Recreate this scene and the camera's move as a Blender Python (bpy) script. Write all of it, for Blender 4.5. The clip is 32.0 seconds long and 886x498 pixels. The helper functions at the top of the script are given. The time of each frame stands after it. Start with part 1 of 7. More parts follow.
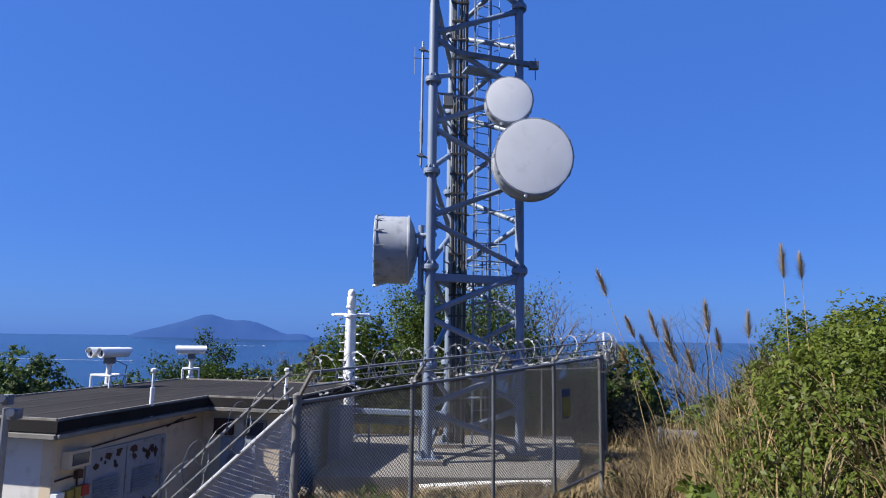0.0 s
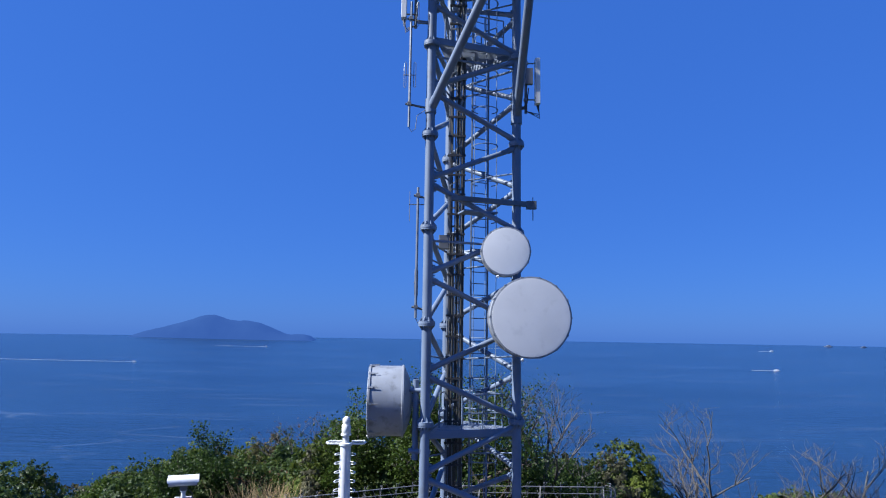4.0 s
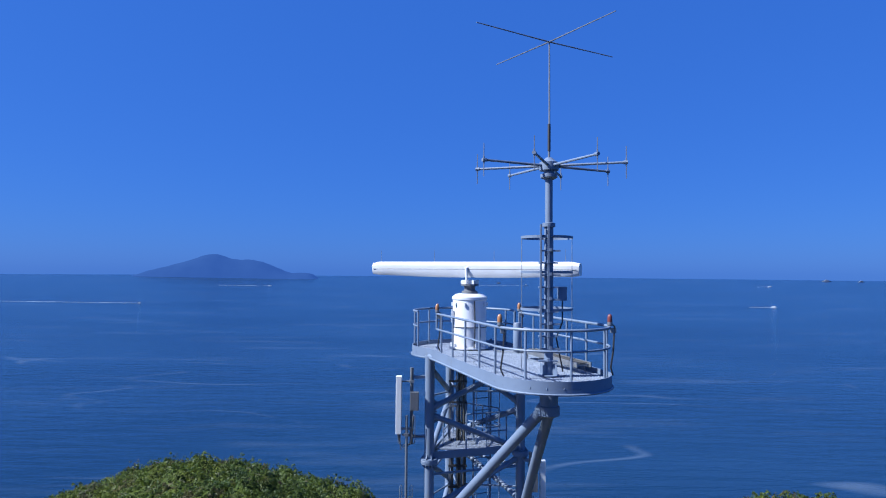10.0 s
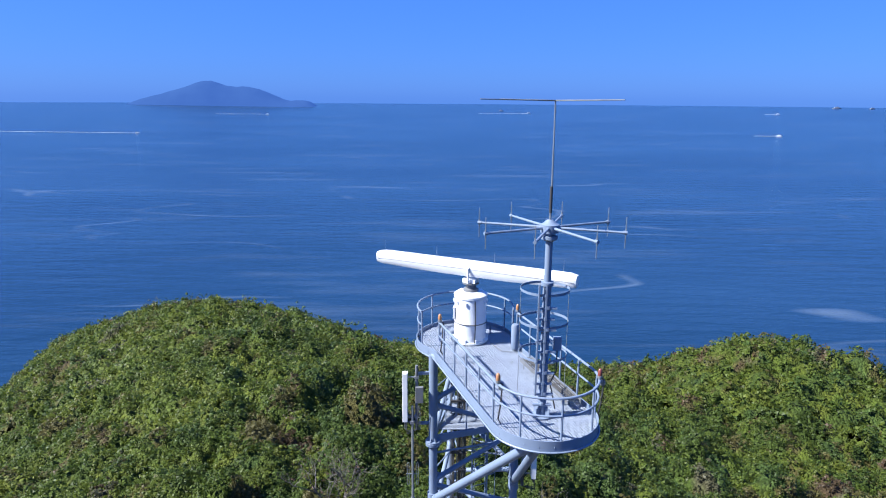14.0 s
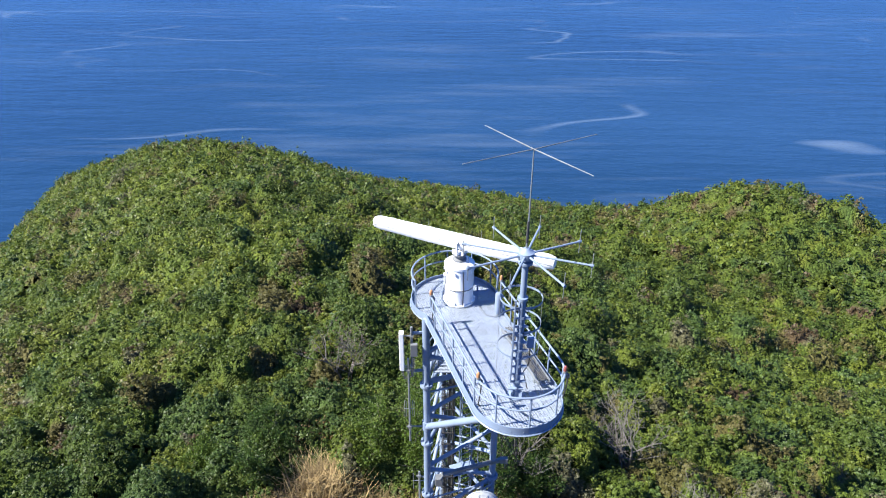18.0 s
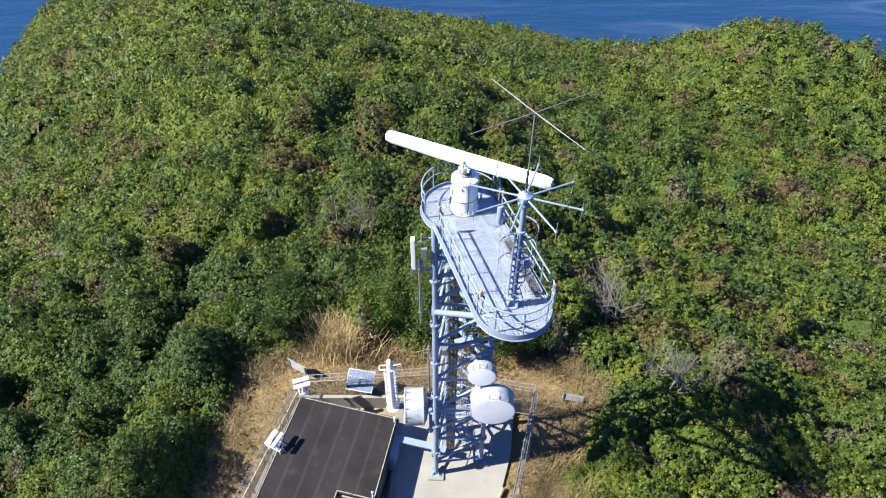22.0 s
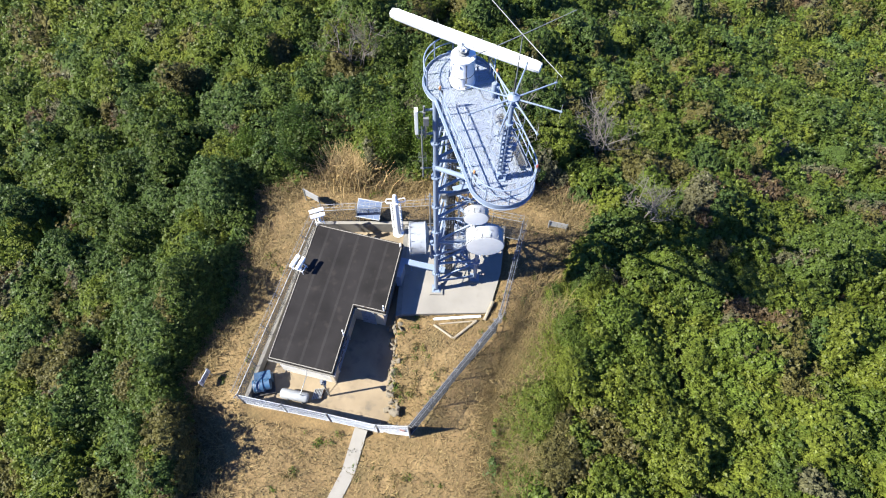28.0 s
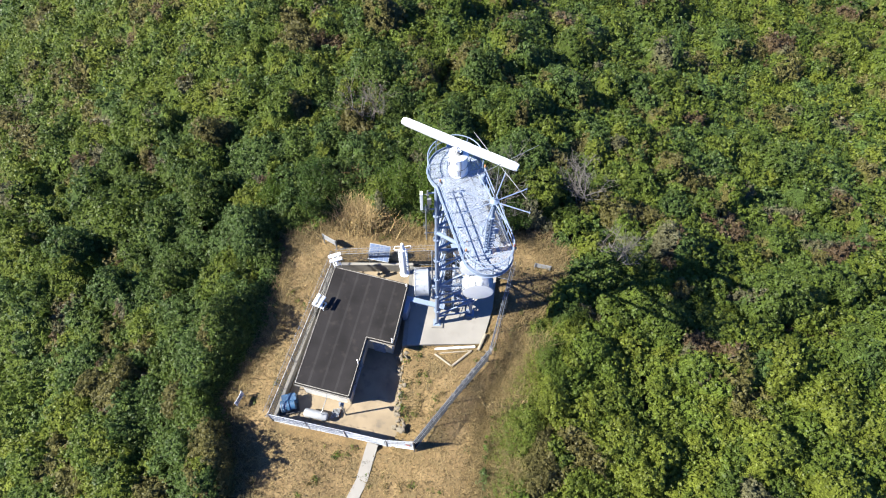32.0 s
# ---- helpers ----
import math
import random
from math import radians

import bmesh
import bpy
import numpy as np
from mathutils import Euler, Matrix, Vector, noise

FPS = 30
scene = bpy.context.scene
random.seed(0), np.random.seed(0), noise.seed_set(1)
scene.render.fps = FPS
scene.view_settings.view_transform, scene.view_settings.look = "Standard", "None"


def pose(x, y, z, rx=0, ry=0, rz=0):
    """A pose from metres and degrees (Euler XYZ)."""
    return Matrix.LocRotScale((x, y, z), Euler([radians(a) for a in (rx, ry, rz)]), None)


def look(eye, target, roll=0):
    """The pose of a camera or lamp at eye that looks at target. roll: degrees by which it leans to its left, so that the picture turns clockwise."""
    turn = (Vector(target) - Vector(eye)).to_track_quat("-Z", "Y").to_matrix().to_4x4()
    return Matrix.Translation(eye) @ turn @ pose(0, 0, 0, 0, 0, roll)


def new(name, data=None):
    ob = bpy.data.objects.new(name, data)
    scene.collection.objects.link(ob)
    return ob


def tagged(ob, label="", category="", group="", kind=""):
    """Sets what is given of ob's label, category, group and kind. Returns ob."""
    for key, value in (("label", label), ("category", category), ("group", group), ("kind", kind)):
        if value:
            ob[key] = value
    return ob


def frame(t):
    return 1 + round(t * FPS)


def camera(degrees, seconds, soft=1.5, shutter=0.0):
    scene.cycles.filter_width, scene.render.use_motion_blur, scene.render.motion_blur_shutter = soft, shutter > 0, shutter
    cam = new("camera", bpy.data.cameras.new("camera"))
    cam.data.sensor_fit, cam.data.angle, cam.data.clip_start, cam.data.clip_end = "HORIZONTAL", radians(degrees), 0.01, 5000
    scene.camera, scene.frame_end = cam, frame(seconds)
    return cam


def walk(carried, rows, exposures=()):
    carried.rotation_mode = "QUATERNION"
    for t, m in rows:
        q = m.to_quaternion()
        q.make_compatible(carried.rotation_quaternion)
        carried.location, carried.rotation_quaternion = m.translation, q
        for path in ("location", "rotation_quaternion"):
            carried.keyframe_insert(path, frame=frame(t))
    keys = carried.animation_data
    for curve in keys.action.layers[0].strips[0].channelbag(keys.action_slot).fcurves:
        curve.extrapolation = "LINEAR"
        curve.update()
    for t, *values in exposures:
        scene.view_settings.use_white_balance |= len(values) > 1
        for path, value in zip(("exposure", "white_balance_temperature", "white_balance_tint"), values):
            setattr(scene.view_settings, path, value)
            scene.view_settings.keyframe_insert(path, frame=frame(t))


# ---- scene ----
cam = camera(68.99, 32.0, soft=1.1)
# seconds, x, y, z in metres, then pitch, roll and yaw in degrees
ROWS = [
    (0.0, 0.000, 0.000, 2.932, 7.70, -0.79, -0.00),
    (1.0, -0.003, -0.003, 3.536, 7.70, -0.81, 0.00),
    (2.0, 0.009, 0.041, 4.412, 7.62, -0.59, 0.04),
    (2.5, 0.079, -0.016, 4.884, 7.65, -0.68, 0.13),
    (4.5, 0.121, -0.183, 7.333, 7.71, -0.94, 0.19),
    (5.0, 0.087, -0.191, 8.108, 7.73, -1.01, 0.19),
    (6.0, 0.060, -0.119, 10.028, 7.64, -0.75, 0.20),
    (7.0, 0.091, -0.019, 12.040, 7.61, -0.70, 0.22),
    (8.0, 0.002, 0.056, 14.050, 7.58, -0.61, 0.22),
    (8.5, -0.004, -0.006, 15.225, 7.53, -0.49, 0.23),
    (9.0, 0.008, -0.143, 16.500, 6.49, -0.56, 0.26),
    (9.5, 0.041, -0.111, 17.682, 3.98, -0.69, 0.27),
    (10.0, 0.044, 0.039, 18.411, 2.02, -0.47, 0.31),
    (11.0, 0.043, 0.034, 19.675, -1.70, -0.49, 0.35),
    (12.0, 0.066, 0.086, 20.859, -5.52, -0.39, 0.40),
    (13.0, 0.047, 0.082, 21.774, -9.35, -0.38, 0.43),
    (14.0, -0.010, 0.021, 22.767, -13.16, -0.36, 0.42),
    (14.5, 0.023, -0.036, 23.310, -15.06, -0.31, 0.42),
    (16.5, 0.130, 0.001, 25.486, -22.70, -0.23, 0.45),
    (17.0, 0.188, 0.021, 25.965, -24.59, -0.22, 0.49),
    (18.0, 0.261, 0.050, 27.028, -28.58, -0.24, 0.53),
    (19.0, 0.240, -0.128, 28.106, -32.38, -0.26, 0.57),
    (20.0, 0.199, -0.105, 28.944, -36.16, -0.34, 0.64),
    (21.0, 0.128, -0.079, 29.618, -39.94, -0.34, 0.67),
    (22.0, 0.069, -0.116, 30.204, -43.64, -0.27, 0.72),
    (23.0, -0.026, 0.038, 30.889, -47.74, -0.31, 0.64),
    (24.0, -0.058, 0.175, 31.355, -51.57, -0.30, 0.66),
    (25.0, -0.087, 0.150, 31.836, -55.22, -0.39, 0.75),
    (26.0, -0.134, 0.174, 32.411, -58.98, -0.48, 0.72),
    (26.5, -0.209, 0.068, 32.757, -60.69, -0.68, 0.80),
    (28.5, 0.167, -0.351, 34.999, -61.95, -0.35, 1.01),
    (29.0, 0.207, -0.424, 35.644, -61.92, -0.35, 1.08),
    (30.0, 0.273, -0.696, 37.151, -61.80, -0.31, 1.26),
    (31.0, 0.298, -1.032, 38.956, -61.53, -0.28, 1.34),
    (32.0, 0.152, -1.318, 40.874, -61.23, -0.39, 1.24),
]
EXPOSURES = [(0.0, 1.42, 6500, 10), (2.5, 1.34, 6400, 10), (4.5, 1.18, 5600, 10), (6.0, 1.15, 5400, 10), (9.0, 1.05, 5400, 10), (11.0, 1.22, 5700, 10), (13.0, 1.52, 5900, 10), (17.0, 2.04, 6400, 8), (20.0, 2.06, 6600, 6), (26.0, 2.04, 6700, 6), (32.0, 2.07, 6700, 6)]
walk(cam, [(t, pose(x, y, z, 90 + p, r, w)) for t, x, y, z, p, r, w in ROWS], EXPOSURES)

# ---- light ----
SUN_EL, SUN_FROM = 45.0, (-0.98, -0.20)
world = bpy.data.worlds.new("sky")
scene.world = world
world.use_nodes = True
wn, wl = world.node_tree.nodes, world.node_tree.links
sky = wn.new("ShaderNodeTexSky")
sky.sky_type, sky.sun_disc = "NISHITA", False
sky.sun_elevation = radians(SUN_EL)
sky.sun_rotation = math.atan2(SUN_FROM[0], SUN_FROM[1])
sky.altitude, sky.air_density, sky.dust_density, sky.ozone_density = 100, 1.0, 0.6, 4.0
tint = wn.new("ShaderNodeMix")
tint.data_type, tint.blend_type = "RGBA", "MULTIPLY"
tint.inputs[0].default_value = 1.0
tint.inputs[7].default_value = (0.31, 0.50, 0.80, 1)
wl.new(sky.outputs[0], tint.inputs[6])
haze = wn.new("ShaderNodeMix")
haze.data_type = "RGBA"
haze.inputs[0].default_value = 0.72
haze.inputs[7].default_value = (0.31, 0.97, 3.60, 1)
wl.new(tint.outputs[2], haze.inputs[6])
wl.new(haze.outputs[2], wn["Background"].inputs[0])
wn["Background"].inputs[1].default_value = 0.076

sun = new("sun", bpy.data.lights.new("sun", "SUN"))
sun.data.energy, sun.data.angle, sun.data.color = 4.6, radians(0.53), (1.0, 0.95, 0.88)
sun.matrix_world = look((SUN_FROM[0] * 60, SUN_FROM[1] * 60, 60 * math.tan(radians(SUN_EL))), (0, 0, 0))


# ---- materials ----
def material(name, color, rough=0.6, metal=0.0, vary=0.25, grain=0.0, scale=3.0, fine=40.0, bump=0.1, dirt=None, dirt_amount=0.0, island=0.0, spec=0.5):
    """Two scales of noise on the colour, an optional dirt colour, bump from the fine noise."""
    m = bpy.data.materials.new(name)
    m.use_nodes = True
    n, l = m.node_tree.nodes, m.node_tree.links
    b = n["Principled BSDF"]
    b.inputs["Roughness"].default_value, b.inputs["Metallic"].default_value = rough, metal
    b.inputs["Specular IOR Level"].default_value = spec
    co = n.new("ShaderNodeTexCoord")
    big, small = n.new("ShaderNodeTexNoise"), n.new("ShaderNodeTexNoise")
    big.inputs["Scale"].default_value, small.inputs["Scale"].default_value = scale, fine
    big.inputs["Detail"].default_value, small.inputs["Detail"].default_value = 6, 4
    l.new(co.outputs["Object"], big.inputs["Vector"])
    l.new(co.outputs["Object"], small.inputs["Vector"])
    ramp = n.new("ShaderNodeValToRGB")
    ramp.color_ramp.elements[0].position, ramp.color_ramp.elements[1].position = 0.3, 0.72
    lo = [c * (1 - vary) for c in color]
    hi = [min(1, c * (1 + vary * 0.6)) for c in color]
    ramp.color_ramp.elements[0].color, ramp.color_ramp.elements[1].color = (*lo, 1), (*hi, 1)
    l.new(big.outputs["Fac"], ramp.inputs["Fac"])
    out = ramp.outputs["Color"]
    if dirt:
        mix = n.new("ShaderNodeMix")
        mix.data_type = "RGBA"
        mix.inputs[7].default_value = (*dirt, 1)
        r2 = n.new("ShaderNodeMapRange")
        r2.inputs[1].default_value, r2.inputs[2].default_value = 0.62 - 0.25 * dirt_amount, 0.75
        r2.inputs[4].default_value = min(1, 0.4 + dirt_amount)
        third = n.new("ShaderNodeTexNoise")
        third.inputs["Scale"].default_value, third.inputs["Detail"].default_value = scale * 2.7, 8
        l.new(co.outputs["Object"], third.inputs["Vector"])
        l.new(third.outputs["Fac"], r2.inputs[0])
        l.new(r2.outputs[0], mix.inputs[0])
        l.new(out, mix.inputs[6])
        out = mix.outputs[2]
    if grain or island:
        hsv = n.new("ShaderNodeHueSaturation")
        l.new(out, hsv.inputs["Color"])
        val = n.new("ShaderNodeMapRange")
        val.inputs[3].default_value, val.inputs[4].default_value = 1 - max(grain, island), 1 + max(grain, island)
        if island:
            geo = n.new("ShaderNodeNewGeometry")
            l.new(geo.outputs["Random Per Island"], val.inputs[0])
        else:
            l.new(small.outputs["Fac"], val.inputs[0])
        l.new(val.outputs[0], hsv.inputs["Value"])
        out = hsv.outputs["Color"]
    l.new(out, b.inputs["Base Color"])
    if bump:
        bp = n.new("ShaderNodeBump")
        bp.inputs["Strength"].default_value, bp.inputs["Distance"].default_value = bump, 0.02
        l.new(small.outputs["Fac"], bp.inputs["Height"])
        l.new(bp.outputs[0], b.inputs["Normal"])
    return m


def leaf_material(name, trans=0.40):
    """Leaves: the colour of each bush comes from its own 'tone', each leaf varies round it; light passes through."""
    m = bpy.data.materials.new(name)
    m.use_nodes = True
    n, l = m.node_tree.nodes, m.node_tree.links
    b = n["Principled BSDF"]
    b.inputs["Roughness"].default_value = 0.5
    b.inputs["Specular IOR Level"].default_value = 0.22
    at = n.new("ShaderNodeAttribute")
    at.attribute_name = "tone"
    geo = n.new("ShaderNodeNewGeometry")
    hsv = n.new("ShaderNodeHueSaturation")
    val = n.new("ShaderNodeMapRange")
    val.inputs[3].default_value, val.inputs[4].default_value = 0.74, 1.3
    hue = n.new("ShaderNodeMapRange")
    hue.inputs[3].default_value, hue.inputs[4].default_value = 0.506, 0.496
    l.new(geo.outputs["Random Per Island"], val.inputs[0])
    l.new(geo.outputs["Random Per Island"], hue.inputs[0])
    l.new(at.outputs["Color"], hsv.inputs["Color"])
    l.new(val.outputs[0], hsv.inputs["Value"])
    l.new(hue.outputs[0], hsv.inputs["Hue"])
    l.new(hsv.outputs[0], b.inputs["Base Color"])
    tr = n.new("ShaderNodeBsdfTranslucent")
    l.new(hsv.outputs[0], tr.inputs["Color"])
    mix = n.new("ShaderNodeMixShader")
    mix.inputs[0].default_value = trans
    l.new(b.outputs[0], mix.inputs[1])
    l.new(tr.outputs[0], mix.inputs[2])
    l.new(mix.outputs[0], n["Material Output"].inputs["Surface"])
    return m


M_STEEL = material("pale blue-grey paint on steel", (0.148, 0.190, 0.264), 0.5, 0.0, 0.12, 0.0, 1.5, 60, 0.06, (0.136, 0.149, 0.167), 0.15)
M_GALV = material("galvanised steel", (0.260, 0.273, 0.285), 0.45, 0.6, 0.2, 0.1, 5, 80, 0.05)
M_WIRE = material("dull galvanised wire", (0.024, 0.026, 0.030), 0.7, 0.0, 0.2, 0.0, 5, 60, 0.0, spec=0.2)
M_WHITE = material("white enamel", (0.66, 0.67, 0.68), 0.35, 0.0, 0.05, 0.0, 2, 50, 0.02, (0.55, 0.54, 0.5), 0.05)
M_DISH = material("off-white radome cloth", (0.70, 0.70, 0.68), 0.6, 0.0, 0.06, 0.0, 1.5, 60, 0.05, (0.54, 0.54, 0.52), 0.12)
M_SHROUD = material("weathered grey dish shroud", (0.15, 0.158, 0.17), 0.55, 0.2, 0.3, 0.0, 1.5, 50, 0.05, (0.074, 0.074, 0.074), 0.3)
M_DRUM = material("streaked pale dish shroud", (0.27, 0.29, 0.32), 0.5, 0.1, 0.25, 0.0, 1.5, 50, 0.05, (0.085, 0.085, 0.085), 0.35)
M_DARK = material("black cable rubber", (0.03, 0.03, 0.033), 0.6, 0.0, 0.2, 0.0, 6, 60, 0.0)
M_CABLE = material("weathered feeder cable", (0.060, 0.056, 0.046), 0.55, 0.1, 0.35, 0.0, 3, 40, 0.0)
M_ROOF = material("black roofing felt", (0.0150, 0.0138, 0.0140), 0.9, 0.0, 0.35, 0.12, 0.7, 70, 0.25, (0.030, 0.026, 0.024), 0.25, spec=0.15)
M_WALL = material("cream painted render", (0.50, 0.42, 0.30), 0.8, 0.0, 0.12, 0.0, 1.2, 60, 0.12, (0.223, 0.192, 0.149), 0.3)
M_WALLW = material("white painted render", (0.50, 0.495, 0.475), 0.8, 0.0, 0.08, 0.0, 1.2, 60, 0.12, (0.279, 0.260, 0.236), 0.2)
M_FASCIA = material("stained white fascia", (0.20, 0.188, 0.165), 0.7, 0.0, 0.25, 0.0, 2.0, 40, 0.1, (0.087, 0.068, 0.050), 0.5)
M_DOOR = material("flaking blue-grey door paint", (0.236, 0.260, 0.291), 0.6, 0.0, 0.1, 0.0, 2.0, 40, 0.1, (0.043, 0.022, 0.012), 0.28)
M_RUST = material("rusted steel", (0.055, 0.026, 0.016), 0.85, 0.1, 0.4, 0.2, 8, 70, 0.3)
M_CONC = material("sunlit bare concrete", (0.178, 0.169, 0.153), 0.85, 0.0, 0.15, 0.1, 0.6, 60, 0.2, (0.14, 0.13, 0.115), 0.3)
M_CONCD = material("dark stained concrete", (0.149, 0.143, 0.130), 0.9, 0.0, 0.3, 0.15, 0.8, 50, 0.3, (0.062, 0.062, 0.056), 0.4)
M_YARD = material("tan stained yard concrete", (0.186, 0.146, 0.096), 0.9, 0.0, 0.25, 0.12, 0.7, 50, 0.25, (0.081, 0.071, 0.056), 0.35)
M_STONE = material("grey rubble stone", (0.135, 0.115, 0.085), 0.9, 0.0, 0.35, 0.15, 4, 40, 0.5)
M_LAP = material("greyed felt lap", (0.021, 0.0195, 0.0195), 0.85, 0.0, 0.3, 0.12, 0.7, 70, 0.2, (0.028, 0.025, 0.024), 0.3, spec=0.15)
M_RAZOR = material("weathered razor wire", (0.15, 0.157, 0.17), 0.5, 0.4, 0.2, 0.0, 5, 60, 0.0)
M_MESH = material("bright galvanised mesh", (0.36, 0.38, 0.41), 0.5, 0.3, 0.15, 0.0, 3, 50, 0.0)
M_POST = material("dull weathered steel post", (0.15, 0.152, 0.15), 0.6, 0.3, 0.25, 0.0, 3, 50, 0.05, (0.07, 0.05, 0.035), 0.25)
# far ships: the sea haze is mixed into this grey-blue base colour
M_SHIP = material("pale ship paint with haze in colour", (0.16, 0.19, 0.25), 0.7, 0.0, 0.1, 0.0, 0.1, 1, 0.0)
M_GRASS = material("green and straw grass", (0.105, 0.088, 0.028), 0.8, 0.0, 0.35, 0.0, 1.2, 30, 0.0, None, 0, 0.4)
M_BLUE = material("faded blue machine paint", (0.020, 0.066, 0.135), 0.5, 0.0, 0.2, 0.0, 3, 40, 0.05, (0.124, 0.136, 0.155), 0.15)
M_AMBER = material("amber lens", (0.34, 0.16, 0.07), 0.3, 0.0, 0.1, 0.0, 8, 40, 0.0)
M_REDLENS = material("faded red lens", (0.17, 0.045, 0.035), 0.3, 0.0, 0.1, 0.0, 8, 40, 0.0)
M_RED = material("red enamel", (0.310, 0.025, 0.019), 0.45, 0.0, 0.15, 0.0, 6, 40, 0.02)
M_YEL = material("dull yellow enamel", (0.279, 0.205, 0.037), 0.5, 0.0, 0.2, 0.0, 6, 40, 0.02)
M_NAVY = material("navy sign enamel", (0.025, 0.037, 0.099), 0.5, 0.0, 0.1, 0.0, 6, 40, 0.02)
M_SIGN = material("grey sign sheet", (0.279, 0.291, 0.304), 0.5, 0.1, 0.15, 0.0, 3, 40, 0.02)
M_PAPER = material("faded notice paper", (0.384, 0.372, 0.341), 0.8, 0.0, 0.1, 0.0, 6, 60, 0.0)
M_GLASS = material("grey lens glass", (0.05, 0.06, 0.07), 0.08, 0.0, 0.0, 0.0, 5, 40, 0.0)
M_SOLAR = material("solar cell glass", (0.09, 0.12, 0.19), 0.25, 0.0, 0.1, 0.0, 4, 40, 0.0)
M_WOOD = material("weathered grey timber", (0.22, 0.19, 0.145), 0.85, 0.0, 0.25, 0.15, 4, 50, 0.3)
M_TRUNK = material("grey-brown bark", (0.087, 0.071, 0.056), 0.9, 0.0, 0.35, 0.2, 6, 50, 0.5)
M_BARE = material("pale grey dead twig", (0.098, 0.088, 0.078), 0.9, 0.0, 0.25, 0.1, 6, 50, 0.2)
M_STRAW = material("dry straw grass", (0.142, 0.102, 0.041), 0.8, 0.0, 0.25, 0.0, 0.6, 30, 0.0, None, 0, 0.35)
M_PLUME = material("tan grass plume", (0.275, 0.198, 0.088), 0.85, 0.0, 0.2, 0.0, 4, 30, 0.0, None, 0, 0.3)
M_LEAF = leaf_material("leaves")


def under_material(name, cell):
    """Deeper leaves of a shrub, seen between the outer ones: small facets, each of its own tone, darkened in place of
    the shade there.
    """
    m = bpy.data.materials.new(name)
    m.use_nodes = True
    n, l = m.node_tree.nodes, m.node_tree.links
    b = n["Principled BSDF"]
    b.inputs["Roughness"].default_value = 0.7
    b.inputs["Specular IOR Level"].default_value = 0.1
    co, at = n.new("ShaderNodeTexCoord"), n.new("ShaderNodeAttribute")
    at.attribute_name = "tone"
    vor = n.new("ShaderNodeTexVoronoi")
    vor.inputs["Scale"].default_value = 1 / cell
    l.new(co.outputs["Object"], vor.inputs["Vector"])
    sep = n.new("ShaderNodeSeparateColor")
    l.new(vor.outputs["Color"], sep.inputs[0])
    val = n.new("ShaderNodeMapRange")
    val.inputs[3].default_value, val.inputs[4].default_value = 0.42, 1.0
    l.new(sep.outputs[0], val.inputs[0])
    hsv = n.new("ShaderNodeHueSaturation")
    l.new(at.outputs["Color"], hsv.inputs["Color"])
    l.new(val.outputs[0], hsv.inputs["Value"])
    l.new(hsv.outputs[0], b.inputs["Base Color"])
    bp = n.new("ShaderNodeBump")
    bp.invert = True
    bp.inputs["Strength"].default_value, bp.inputs["Distance"].default_value = 1.0, cell
    l.new(vor.outputs["Distance"], bp.inputs["Height"])
    l.new(bp.outputs[0], b.inputs["Normal"])
    return m


M_UNDER, M_UNDERFAR = under_material("inner shrub leaves with shade in colour", 0.13), under_material("inner leaves of far shrubs with shade in colour", 0.34)
M_ISLE = material("far hillside with haze as glow", (0.012, 0.022, 0.035), 1.0, 0.0, 0.15, 0.0, 0.01, 0.05, 0.0, None, 0, 0, 0.0)

# Blue emission stands in for the haze in front of the island.
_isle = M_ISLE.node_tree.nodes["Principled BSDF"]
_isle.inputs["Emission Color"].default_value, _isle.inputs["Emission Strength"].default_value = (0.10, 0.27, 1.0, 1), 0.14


def deck_material():
    """Open bar grating: solid bars with clear gaps between them."""
    m = material("pale steel grating", (0.30, 0.34, 0.41), 0.5, 0.2, 0.12, 0.0, 2, 60, 0.0, (0.18, 0.20, 0.22), 0.15)
    return m


M_DECK = deck_material()


